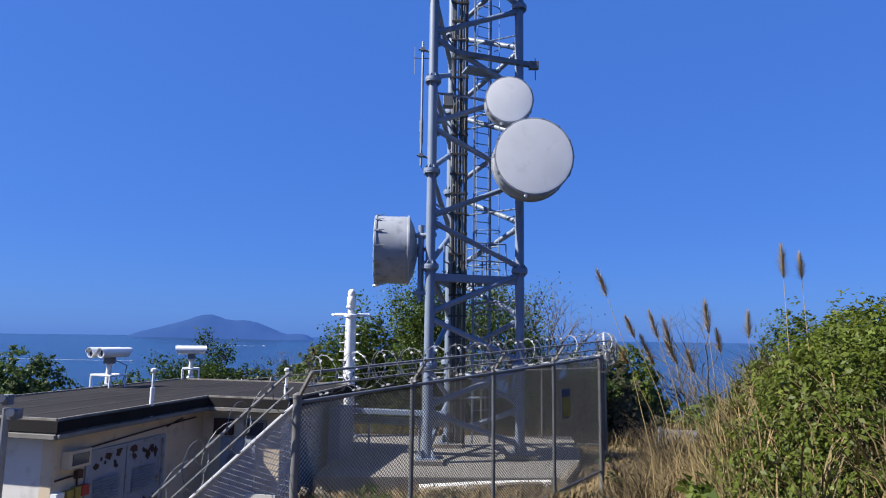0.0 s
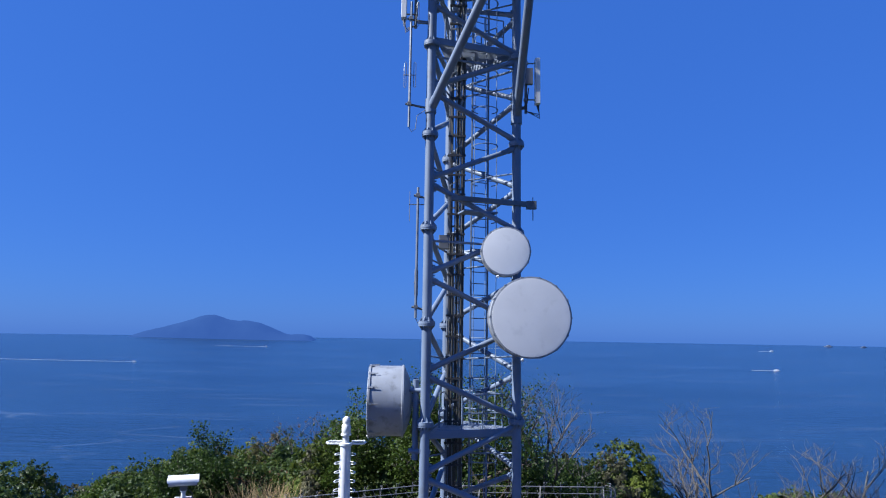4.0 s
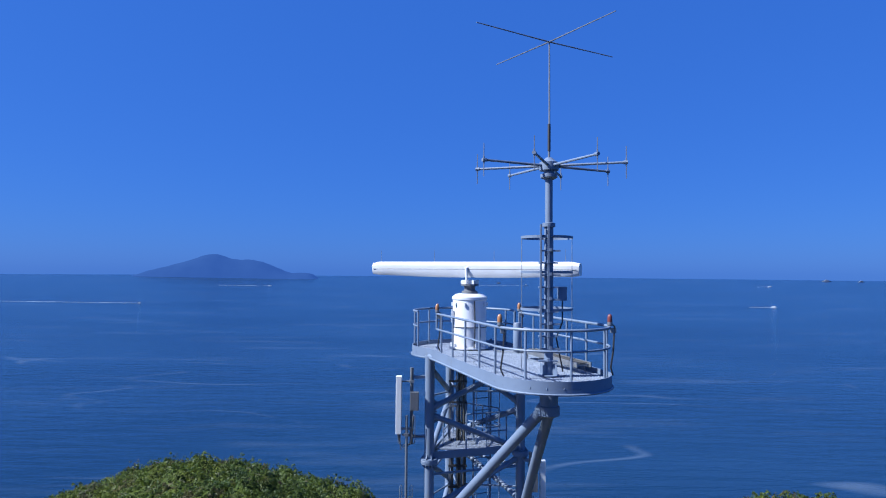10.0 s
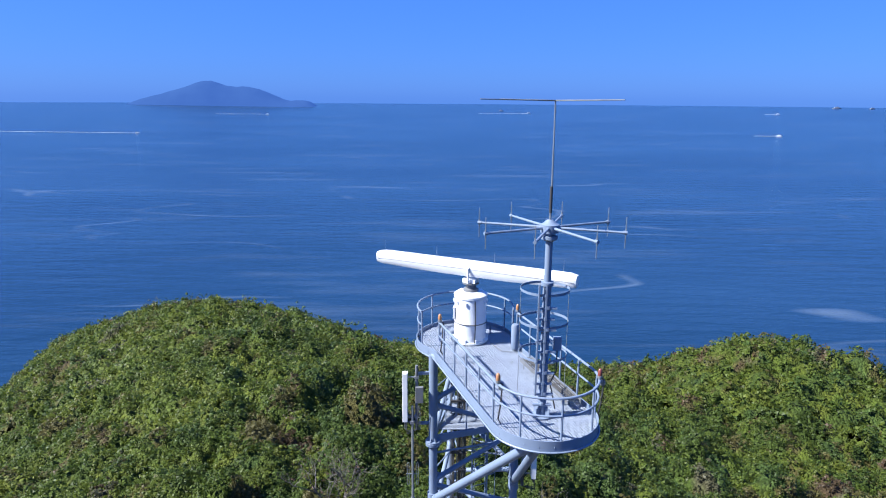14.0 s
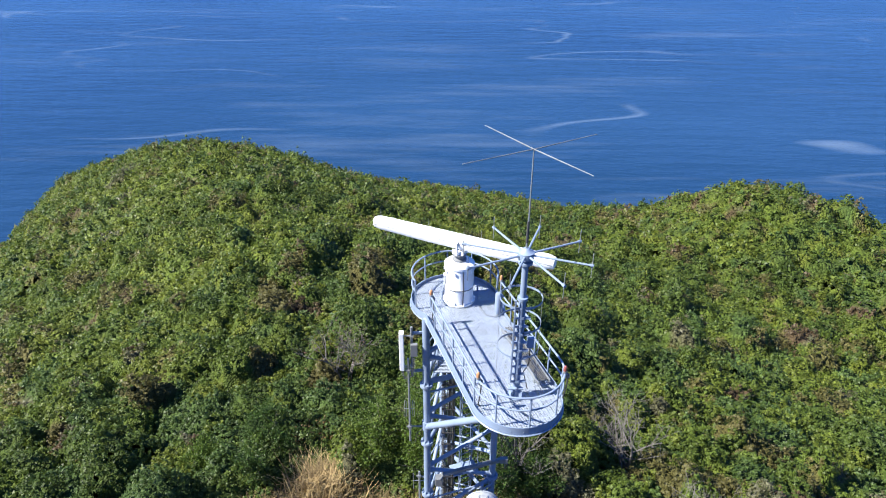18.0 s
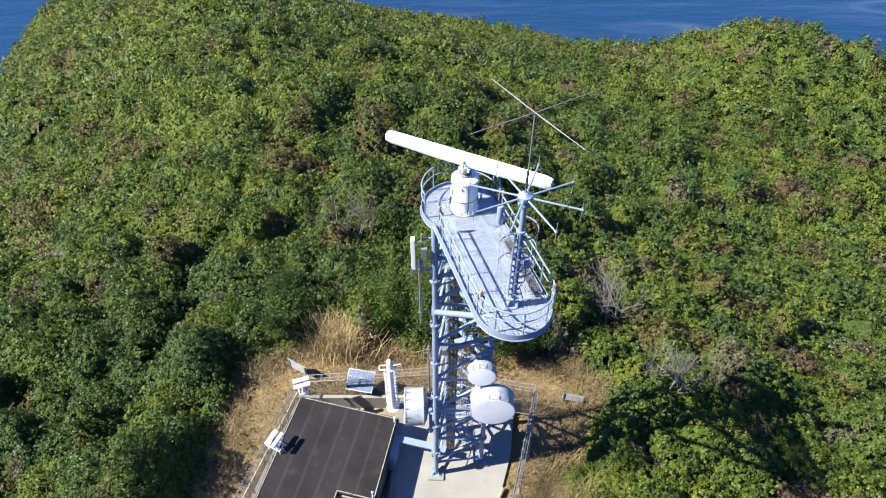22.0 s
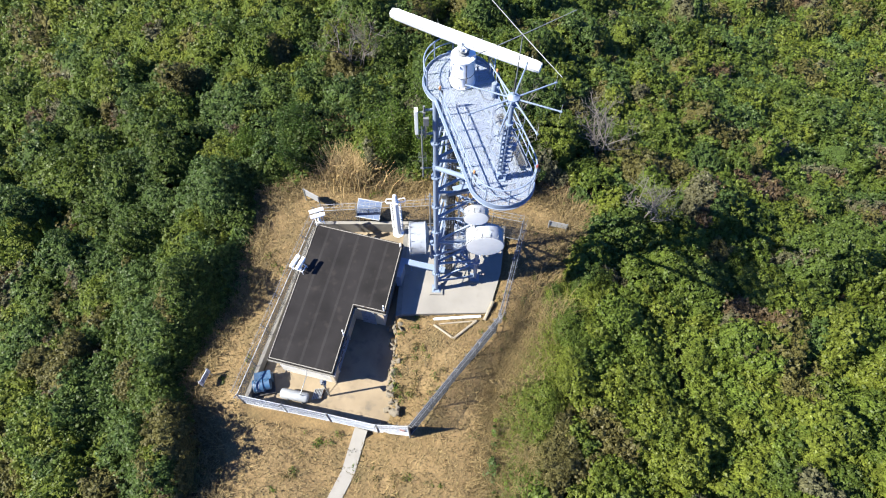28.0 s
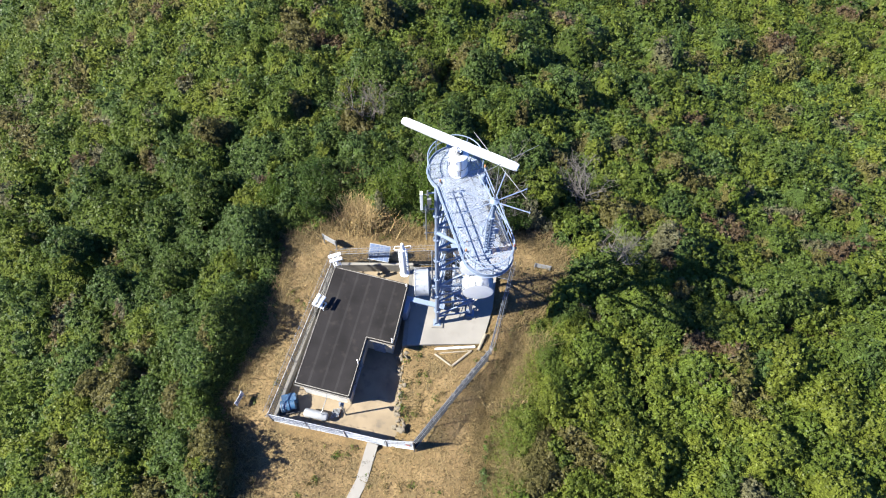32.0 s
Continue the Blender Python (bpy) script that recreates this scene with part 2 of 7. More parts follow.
# ---- mesh builder ----
class Build:
    def __init__(self):
        self.v, self.f = [], []

    def add(self, verts, faces):
        k = len(self.v)
        self.v += [tuple(p) for p in verts]
        self.f += [tuple(i + k for i in q) for q in faces]
        return self

    def box(self, c, s, m=None):
        x, y, z = s[0] / 2, s[1] / 2, s[2] / 2
        b = min(x, y, z) * 0.12
        vs = []
        for sz in (-1, 1):
            for ax, ay in ((-x + b, -y), (x - b, -y), (x, -y + b), (x, y - b), (x - b, y), (-x + b, y), (-x, y - b), (-x, -y + b)):
                vs.append(Vector((ax, ay, sz * z)))
        m = m or Matrix()
        vs = [m @ v + Vector(c) for v in vs]
        fs = [tuple(reversed(range(8))), tuple(range(8, 16))] + [(i, (i + 1) % 8, 8 + (i + 1) % 8, 8 + i) for i in range(8)]
        return self.add(vs, fs)

    def tube(self, pts, r, seg=8, closed=False):
        pts = [Vector(p) for p in pts]
        n = len(pts)
        rr = r if isinstance(r, (list, tuple)) else [r] * n
        vs, prev = [], None
        for i, p in enumerate(pts):
            a = pts[(i - 1) % n] if closed or i else p
            b = pts[(i + 1) % n] if closed or i < n - 1 else p
            d = (b - a).normalized()
            if prev is None:
                side = d.orthogonal().normalized()
            else:
                side = prev - d * prev.dot(d)
                side = side.normalized() if side.length > 1e-5 else d.orthogonal().normalized()
            prev = side
            up = d.cross(side)
            for k in range(seg):
                t = 2 * math.pi * k / seg
                vs.append(p + (side * math.cos(t) + up * math.sin(t)) * rr[i])
        fs = []
        for i in range(n if closed else n - 1):
            j = (i + 1) % n
            for k in range(seg):
                q = (k + 1) % seg
                fs.append((i * seg + k, i * seg + q, j * seg + q, j * seg + k))
        if not closed:
            fs += [tuple(reversed(range(seg))), tuple(range((n - 1) * seg, n * seg))]
        return self.add(vs, fs)

    def lathe(self, profile, seg=24, m=None):
        """profile: (radius, height) up the z axis of m."""
        m = m or Matrix()
        vs = [m @ Vector((r * math.cos(2 * math.pi * k / seg), r * math.sin(2 * math.pi * k / seg), h)) for r, h in profile for k in range(seg)]
        fs = [(i * seg + k, i * seg + (k + 1) % seg, (i + 1) * seg + (k + 1) % seg, (i + 1) * seg + k) for i in range(len(profile) - 1) for k in range(seg)]
        fs += [tuple(reversed(range(seg))), tuple(range((len(profile) - 1) * seg, len(profile) * seg))]
        return self.add(vs, fs)

    def prism(self, poly, z0, z1):
        n = len(poly)
        zs0 = z0 if isinstance(z0, (list, tuple)) else [z0] * n
        zs1 = z1 if isinstance(z1, (list, tuple)) else [z1] * n
        vs = [(x, y, z) for (x, y), z in zip(poly, zs0)] + [(x, y, z) for (x, y), z in zip(poly, zs1)]
        return self.add(vs, [tuple(reversed(range(n))), tuple(range(n, 2 * n))] + [(i, (i + 1) % n, n + (i + 1) % n, n + i) for i in range(n)])

    def mesh(self, name, smooth=True):
        me = bpy.data.meshes.new(name)
        me.from_pydata(self.v, [], self.f)
        me.validate()
        if smooth:
            me.shade_smooth()
            me.set_sharp_from_angle(angle=0.7)
        return me


def thing(name, label, category, at=(0, 0, 0), group="", kind=""):
    ob = new(name)
    ob.location = at
    ob.empty_display_size = 0.2
    return tagged(ob, label, category, group, kind)


def part(name, b, mat, parent=None, label="", smooth=True):
    me = b.mesh(name, smooth) if isinstance(b, Build) else b
    if not me.materials:
        me.materials.append(mat)
    ob = new(name, me)
    if parent:
        ob.parent = parent
        base, o = Vector((0, 0, 0)), parent
        while o:
            base += o.location
            o = o.parent
        ob.location = -base
    if label:
        ob["label"] = label
    return ob


def solid(name, b, mat, label, category, group="", kind="", smooth=True):
    return tagged(part(name, b, mat, None, "", smooth), label, category, group, kind)


def arc(c, r, a0, a1, n, z=None):
    return [(c[0] + r * math.cos(radians(a0 + (a1 - a0) * i / n)), c[1] + r * math.sin(radians(a0 + (a1 - a0) * i / n)), *(() if z is None else (z,))) for i in range(n + 1)]


# ---- terrain, sea, far island ----
SEA = -95.0
CLEAR = [(-11.9, 22), (-11.5, 15.8), (-14.2, 10), (-12, 5), (-10, -10), (2.2, -10), (2.3, 3.5), (2.9, 8), (4.6, 12.1), (7.0, 16.9), (8.8, 21.4), (4, 23.5), (-3, 23.2), (-7, 24.3)]


def smax(v, k):
    """A softened max(0, v)."""
    return np.where(v / k > 30, v, k * np.log1p(np.exp(np.clip(v / k, -50, 30))))


def land(x, y):
    """Height of the hill."""
    x, y = np.asarray(x, float), np.asarray(y, float)
    f = smax(y - 22, 4)
    ridge = -0.335 * f - 0.0008 * f ** 2
    e = np.where(x > ridge, smax(x - ridge - 9 * np.exp(-((y - 9) / 13) ** 2), 0.5), ridge - x)
    z = -0.2 - 0.178 * f - 0.14 * smax(y - 115, 10) - 0.10 * smax(-8 - y, 4)
    z = z - 18 * (1 - np.exp(-0.45 * smax(e - 11, 2) / 18))
    z = z + 13.5 * np.exp(-(x - 61) ** 2 / np.where(x > 61, 3200, 850) - (y - 108) ** 2 / 850) - 4 * np.exp(-((x - 30) ** 2 + (y - 112) ** 2) / 200)
    z = z - 0.85 * smax(ridge - x - 43, 6) - 0.7 * smax(e - np.where(x > ridge, 106, 95), 8) - 1.3 * np.clip((np.hypot(x, y - 15) - 40) / 40, 0, 1) - 0.8 * smax(y - 212, 6) - 0.5 * smax(-60 - y, 6)
    z = z + 0.62 * np.exp(-((x - 1.1) ** 2 / 6 + (y - 10.3) ** 2 / 7)) + 0.35 * np.exp(-((x - 4.5) ** 2 / 4 + (y - 15) ** 2 / 16))
    z = z - 0.85 * np.exp(-((x + 5.8) ** 2 / 18 + (y - 5.6) ** 2 / 10))
    z = z + 0.25 * np.sin(x * 0.31 + 1.3) * np.sin(y * 0.27 + 0.4) * np.clip((np.hypot(x, y - 14) - 12) / 10, 0, 1)
    return np.maximum(z, SEA - 6)


YARD = [(-10.9, 8.0), (-3.3, 6.9), (-2.6, 8.2), (-2.55, 13.9), (-2.2, 14.2), (-2.2, 19.9), (-8.0, 20.0)]


def inside(poly, x, y):
    x, y = np.asarray(x), np.asarray(y)
    hit = np.zeros(x.shape, bool)
    for (x0, y0), (x1, y1) in zip(poly, poly[1:] + poly[:1]):
        if y0 != y1:
            hit ^= ((y0 > y) != (y1 > y)) & (x < (x1 - x0) * (y - y0) / (y1 - y0) + x0)
    return hit


def ground(x, y):
    z = land(x, y)
    z = np.where(inside(YARD, x, y), -1.08, z)
    padded = (np.asarray(x) > -2.5) & (np.asarray(x) < 3.7) & (np.asarray(y) > 14.0) & (np.asarray(y) < 20.2)
    return np.where(padded, np.minimum(z, -0.12), z)


def sheet(name, xs, ys, zf, mat):
    gx, gy = np.meshgrid(xs, ys)
    gz = zf(gx, gy)
    me = bpy.data.meshes.new(name)
    nx, ny = len(xs), len(ys)
    v = np.stack([gx, gy, gz], -1).reshape(-1, 3)
    k = np.arange(nx * ny).reshape(ny, nx)
    f = np.stack([k[:-1, :-1], k[:-1, 1:], k[1:, 1:], k[1:, :-1]], -1).reshape(-1, 4)
    me.from_pydata(v.tolist(), [], f.tolist())
    me.shade_smooth()
    me.materials.append(mat)
    return me, gx.ravel(), gy.ravel()


def ground_material():
    m = material("dry hill soil", (0.035, 0.036, 0.014), 0.95, 0.0, 0.4, 0.3, 0.35, 12, 0.8)
    n, l = m.node_tree.nodes, m.node_tree.links
    b = n["Principled BSDF"]
    link = b.inputs["Base Color"].links[0].from_socket
    at = n.new("ShaderNodeAttribute")
    at.attribute_name = "cleared"
    co = n.new("ShaderNodeTexCoord")
    t1, t2 = n.new("ShaderNodeTexNoise"), n.new("ShaderNodeTexNoise")
    t1.inputs["Scale"].default_value, t1.inputs["Detail"].default_value = 0.7, 8
    t2.inputs["Scale"].default_value, t2.inputs["Detail"].default_value = 9.0, 6
    l.new(co.outputs["Object"], t1.inputs["Vector"])
    l.new(co.outputs["Object"], t2.inputs["Vector"])
    r = n.new("ShaderNodeValToRGB")
    el = r.color_ramp.elements
    el[0].position, el[0].color = 0.30, (0.085, 0.061, 0.025, 1)
    el[1].position, el[1].color = 0.70, (0.165, 0.114, 0.052, 1)
    mid = el.new(0.50)
    mid.color = (0.115, 0.076, 0.032, 1)
    l.new(t1.outputs["Fac"], r.inputs["Fac"])
    ov = n.new("ShaderNodeMix")
    ov.data_type, ov.blend_type = "RGBA", "OVERLAY"
    ov.inputs[0].default_value = 0.7
    l.new(r.outputs[0], ov.inputs[6])
    l.new(t2.outputs["Fac"], ov.inputs[7])
    mx = n.new("ShaderNodeMix")
    mx.data_type = "RGBA"
    l.new(at.outputs["Fac"], mx.inputs[0])
    l.new(link, mx.inputs[6])
    l.new(ov.outputs[2], mx.inputs[7])
    l.new(mx.outputs[2], b.inputs["Base Color"])
    return m


def axis(near0, near1, step, far0, far1, grow):
    mid = list(np.arange(near0, near1 + 1e-6, step))
    a, s = [near0], step
    while a[-1] > far0:
        s = min(s * grow, 9)
        a.append(a[-1] - s)
    b, s = [near1], step
    while b[-1] < far1:
        s = min(s * grow, 9)
        b.append(b[-1] + s)
    return np.array(sorted(set(a[1:] + mid + b[1:])))


M_GROUND = ground_material()
me, gx, gy = sheet("ground", axis(-17, 12, 0.28, -330, 330, 1.12), axis(-4, 26, 0.28, -260, 420, 1.12), ground, M_GROUND)
cleared = me.attributes.new("cleared", "FLOAT", "POINT")
near = np.zeros(gx.shape)
for ox, oy in ((0, 0), (0.7, 0), (-0.7, 0), (0, 0.7), (0, -0.7)):
    near += inside(CLEAR, gx + ox, gy + oy) / 5.0
cleared.data.foreach_set("value", near.astype(np.float32))
tagged(new("ground", me), "sloping hilltop soil with mown dry straw-coloured grass", "ground", "", "structure")


def sea_material():
    m = bpy.data.materials.new("sea water")
    m.use_nodes = True
    n, l = m.node_tree.nodes, m.node_tree.links
    b = n["Principled BSDF"]
    b.inputs["Roughness"].default_value = 0.20
    b.inputs["IOR"].default_value = 1.33
    b.inputs["Specular IOR Level"].default_value = 0.5
    co = n.new("ShaderNodeTexCoord")

    def noise_at(scale, stretch, detail, turn=0.0):
        mp = n.new("ShaderNodeMapping")
        mp.inputs["Scale"].default_value = stretch
        mp.inputs["Rotation"].default_value = (0, 0, radians(turn))
        l.new(co.outputs["Object"], mp.inputs["Vector"])
        t = n.new("ShaderNodeTexNoise")
        t.inputs["Scale"].default_value, t.inputs["Detail"].default_value = scale, detail
        l.new(mp.outputs[0], t.inputs["Vector"])
        return t

    streak = noise_at(0.012, (0.35, 1.6, 1), 8, -14)
    broad = noise_at(0.0035, (0.5, 1.3, 1), 5, 8)
    r = n.new("ShaderNodeValToRGB")
    el = r.color_ramp.elements
    el[0].position, el[0].color = 0.34, (0.0056, 0.0210, 0.050, 1)
    el[1].position, el[1].color = 0.70, (0.0105, 0.0325, 0.074, 1)
    l.new(broad.outputs["Fac"], r.inputs["Fac"])
    foam = n.new("ShaderNodeMapRange")
    foam.inputs[1].default_value, foam.inputs[2].default_value, foam.inputs[4].default_value = 0.56, 0.82, 0.13
    fine = noise_at(0.06, (0.25, 2.2, 1), 6, -10)
    both = n.new("ShaderNodeMath")
    both.operation = "MULTIPLY_ADD"
    both.inputs[1].default_value = 0.35
    l.new(fine.outputs["Fac"], both.inputs[0])
    sub = n.new("ShaderNodeMath")
    sub.inputs[1].default_value = -0.175
    l.new(both.outputs[0], sub.inputs[0])
    l.new(streak.outputs["Fac"], both.inputs[2])
    l.new(sub.outputs[0], foam.inputs[0])
    bend = noise_at(0.0026, (0.45, 1.5, 1), 3, -12)
    away = n.new("ShaderNodeMath")
    away.operation = "SUBTRACT"
    away.inputs[1].default_value = 0.5
    l.new(bend.outputs["Fac"], away.inputs[0])
    size = n.new("ShaderNodeMath")
    size.operation = "ABSOLUTE"
    l.new(away.outputs[0], size.inputs[0])
    line = n.new("ShaderNodeMapRange")
    line.inputs[1].default_value, line.inputs[2].default_value = 0.0, 0.0045
    line.inputs[3].default_value, line.inputs[4].default_value = 0.20, 0.0
    l.new(size.outputs[0], line.inputs[0])
    broken = noise_at(0.008, (0.6, 1.2, 1), 5, 20)
    gap = n.new("ShaderNodeMapRange")
    gap.inputs[1].default_value, gap.inputs[2].default_value = 0.48, 0.62
    l.new(broken.outputs["Fac"], gap.inputs[0])
    part_line = n.new("ShaderNodeMath")
    part_line.operation = "MULTIPLY"
    l.new(line.outputs[0], part_line.inputs[0])
    l.new(gap.outputs[0], part_line.inputs[1])
    most = n.new("ShaderNodeMath")
    most.operation = "MAXIMUM"
    l.new(part_line.outputs[0], most.inputs[0])
    l.new(foam.outputs[0], most.inputs[1])
    mx = n.new("ShaderNodeMix")
    mx.data_type = "RGBA"
    mx.inputs[7].default_value = (0.24, 0.30, 0.36, 1)
    l.new(most.outputs[0], mx.inputs[0])
    l.new(r.outputs[0], mx.inputs[6])
    l.new(mx.outputs[2], b.inputs["Base Color"])
    wave = noise_at(0.22, (0.6, 1.5, 1), 7, -8)
    bp = n.new("ShaderNodeBump")
    bp.inputs["Strength"].default_value, bp.inputs["Distance"].default_value = 0.4, 1.6
    swell = noise_at(0.045, (0.5, 2.2, 1), 4, 12)
    sum_ = n.new("ShaderNodeMath")
    sum_.operation = "MULTIPLY_ADD"
    sum_.inputs[1].default_value = 3.0
    l.new(swell.outputs["Fac"], sum_.inputs[0])
    l.new(wave.outputs["Fac"], sum_.inputs[2])
    l.new(sum_.outputs[0], bp.inputs["Height"])
    l.new(bp.outputs[0], b.inputs["Normal"])
    return m


def sea_level(x, y):
    """Flat inshore; far out it lifts to where the true horizon lies."""
    d = np.hypot(x, y)
    return SEA + (77 * (np.clip((d - 900) / 4000, 0, 1)) ** 1.25)


rings = [0, 120, 240, 400, 600, 800, 900] + list(range(1000, 4901, 100))
spokes = 120
rv, rf = [], []
for d in rings:
    for k in range(spokes):
        t = 2 * math.pi * k / spokes
        x, y = d * math.cos(t), d * math.sin(t)
        rv.append((x, y, float(sea_level(x, y))))
for i in range(1, len(rings)):
    for k in range(spokes):
        q = (k + 1) % spokes
        rf.append(((i - 1) * spokes + k, i * spokes + k, i * spokes + q, (i - 1) * spokes + q))
sb = Build()
sb.add(rv, rf)
M_SEA = sea_material()
solid("water", sb, M_SEA, "deep blue open sea with pale current streaks", "sea", "", "structure")

# far island: a long low hill with a main peak, a second shoulder and a low tail
ib = Build()
ILX = [i / 60 for i in range(61)]


def isle_height(s):
    h = np.interp(s, [0, 0.06, 0.12, 0.24, 0.36, 0.455, 0.53, 0.585, 0.65, 0.70, 0.76, 0.82, 0.86, 0.93, 0.97, 1], [-20, 18, 38, 75, 118, 140, 112, 95, 99, 88, 60, 28, 16, 20, 12, -20])
    return float(h) + 3 * noise.noise((s * 24, 0, 0))


iv = []
for s in ILX:
    x = -2185 + s * 1286
    for k in range(9):
        w = (k - 4) / 4
        h = isle_height(s) * (1 - w * w) * (1 + 0.15 * noise.noise((s * 9, w * 2, 3))) - 20 * w * w
        iv.append((x * 0.934, 4210 + w * 150, -15 + max(-20, h)))
ib.add(iv, [(i * 9 + k, (i + 1) * 9 + k, (i + 1) * 9 + k + 1, i * 9 + k + 1) for i in range(60) for k in range(8)])
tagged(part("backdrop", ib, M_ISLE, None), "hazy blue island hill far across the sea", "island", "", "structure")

# ---- lattice tower ----
LEGS = {"a": (-0.33, 15.36), "b": (1.90, 16.12), "c": (0.16, 17.68)}
RINGS = [2.25, 4.58, 6.92, 9.25, 11.60, 13.97, 16.30]
TCX, TCY = 0.58, 16.39
tower = thing("lattice_tower", "pale blue-grey painted triangular steel lattice tower on concrete", "tower", (TCX, TCY, 0))


def flange(b, x, y, z, r=0.125):
    b.lathe([(r, -0.07), (r + 0.075, -0.06), (r + 0.075, -0.03), (r + 0.08, -0.025), (r + 0.08, 0.025), (r + 0.075, 0.03), (r + 0.075, 0.06), (r, 0.07)], 16, Matrix.Translation((x, y, z)))
    for k in range(8):
        t = 2 * math.pi * (k + 0.5) / 8
        c, s = math.cos(t), math.sin(t)
        b.tube([(x + c * (r + 0.05), y + s * (r + 0.05), z - 0.085), (x + c * (r + 0.05), y + s * (r + 0.05), z + 0.085)], 0.014, 5)
        for sg in (-1, 1):
            p = [Vector((x + c * (r - 0.01), y + s * (r - 0.01), z + sg * 0.06)), Vector((x + c * (r + 0.07), y + s * (r + 0.07), z + sg * 0.06)), Vector((x + c * (r - 0.01), y + s * (r - 0.01), z + sg * 0.17))]
            side = Vector((-s, c, 0)) * 0.006
            b.add([q + side for q in p] + [q - side for q in p], [(0, 1, 2), (5, 4, 3), (0, 3, 4, 1), (1, 4, 5, 2), (2, 5, 3, 0)])


for key, (lx, ly) in LEGS.items():
    b = Build()
    b.tube([(lx, ly, 0.04), (lx, ly, 16.42)], 0.115, 18)
    leg = part("leg", b, M_STEEL, tower)
    b = Build()
    b.box((lx, ly, 0.14), (0.5, 0.5, 0.04))
    for k in range(4):
        dx, dy = (0.18 if k % 2 else -0.18), (0.18 if k // 2 else -0.18)
        b.tube([(lx + dx, ly + dy, 0.13), (lx + dx, ly + dy, 0.24)], 0.016, 6)
        b.box((lx + dx * 0.55, ly + dy * 0.55, 0.24), (0.12, 0.012, 0.2), Matrix.Rotation(math.atan2(dy, dx), 4, "Z"))
    part("base_plate", b, M_STEEL, leg)
    for z in RINGS[:-1]:
        b = Build()
        flange(b, lx, ly, z)
        part("flange", b, M_STEEL, leg)

# zigzag bracing: on each face one leg is met at the flanges, the other halfway
FACES = [("b", "a"), ("c", "b"), ("a", "c")]
LEV = [0.25] + RINGS[:-1] + [16.25]
for p, q in FACES:
    (px, py), (qx, qy) = LEGS[p], LEGS[q]
    d = Vector((qx - px, qy - py, 0)).normalized()
    for z0, z1 in zip(LEV, LEV[1:]):
        zm = (z0 + z1) / 2
        for za, up in ((z0, 1), (z1, -1)):
            A = Vector((px, py, za + up * 0.13)) + d * 0.09
            C = Vector((qx, qy, zm - up * 0.10)) - d * 0.09
            b = Build()
            b.tube([A, C], 0.068, 10)
            w = (C - A).normalized()
            b.tube([A, A + w * 0.16], 0.08, 10)
            b.tube([C - w * 0.16, C], 0.08, 10)
            part("brace", b, M_STEEL, tower)
        # stack of slotted gusset plates halfway up
        b = Build()
        for k in range(7):
            b.box((qx - d.x * 0.10, qy - d.y * 0.10, zm - 0.24 + 0.08 * k), (0.16, 0.05, 0.035), Matrix.Rotation(math.atan2(d.y, d.x), 4, "Z"))
        b.box((qx - d.x * 0.07, qy - d.y * 0.07, zm), (0.12, 0.016, 0.56), Matrix.Rotation(math.atan2(d.y, d.x), 4, "Z"))
        part("gusset", b, M_STEEL, tower)
    for z in RINGS[1::2]:
        b = Build()
        b.tube([Vector((px, py, z - 0.32)) + d * 0.1, Vector((qx, qy, z - 0.32)) - d * 0.1], 0.03, 8)
        part("tie_bar", b, M_STEEL, tower)


def rest_platform(z):
    b = Build()
    for p, q in FACES:
        A, C = Vector((*LEGS[p], z)), Vector((*LEGS[q], z))
        u = (C - A).normalized()
        mid = (A + C) / 2
        b.box(mid, ((C - A).length - 0.22, 0.06, 0.17), Matrix.Rotation(math.atan2(u.y, u.x), 4, "Z"))
    part("platform_frame", b, M_STEEL, tower)
    b = Build()
    for k in range(26):
        y = 15.75 + k * 0.07
        x0, x1 = -0.22 + (y - 15.4) * 0.19, 1.75 - (y - 16.15) * 1.08 if y > 16.15 else 0.2 + (y - 15.5) * 2.4
        if x1 - x0 > 0.15:
            b.box(((x0 + x1) / 2, y, z + 0.06), (x1 - x0, 0.028, 0.03))
    tagged(part("platform_grating", b, M_DECK, tower), kind="stuff")
    for (x0, y0), (x1, y1) in (((0.0, 16.0), (0.25, 17.2)), ((0.55, 15.72), (1.55, 16.08)), ((0.6, 17.05), (1.4, 16.45))):
        for h in (0.45, 0.9):
            b = Build()
            b.tube([(x0, y0, z + h), (x1, y1, z + h)], 0.019, 6)
            part("platform_rail", b, M_STEEL, tower)
        for f in (0, 0.5, 1):
            x, y = x0 + (x1 - x0) * f, y0 + (y1 - y0) * f
            b = Build()
            b.tube([(x, y, z + 0.05), (x, y, z + 0.9)], 0.019, 6)
            part("rail_post", b, M_STEEL, tower)


rest_platform(4.34)
rest_platform(14.08)
b = Build()
for z in (9.75,):
    b.box((0.9, 15.98, z), (0.9, 0.5, 0.04), Matrix.Rotation(0.33, 4, "Z"))
part("rest_plate", b, M_STEEL, tower)

# caged ladder inside the tower
LDX, LDY = 0.98, 16.62
for dx in (-0.11, 0.11):
    b = Build()
    b.box((LDX + dx * 2, LDY + dx, 8.5), (0.05, 0.05, 16.4))
    part("ladder_rail", b, M_STEEL, tower)
rung = Build()
rung.tube([(LDX - 0.2, LDY - 0.1, 0), (LDX + 0.2, LDY + 0.1, 0)], 0.013, 6)
rung_mesh = rung.mesh("rung")
for k in range(54):
    o = part("ladder_rung", rung_mesh, M_STEEL, tower)
    o.location.z += 0.5 + 0.3 * k
for k in range(14):
    z = 2.6 + k * 1.0
    b = Build()
    b.tube(arc((LDX + 0.12, LDY - 0.28), 0.33, -235, 55, 14, z), 0.014, 5)
    part("ladder_hoop", b, M_STEEL, tower)
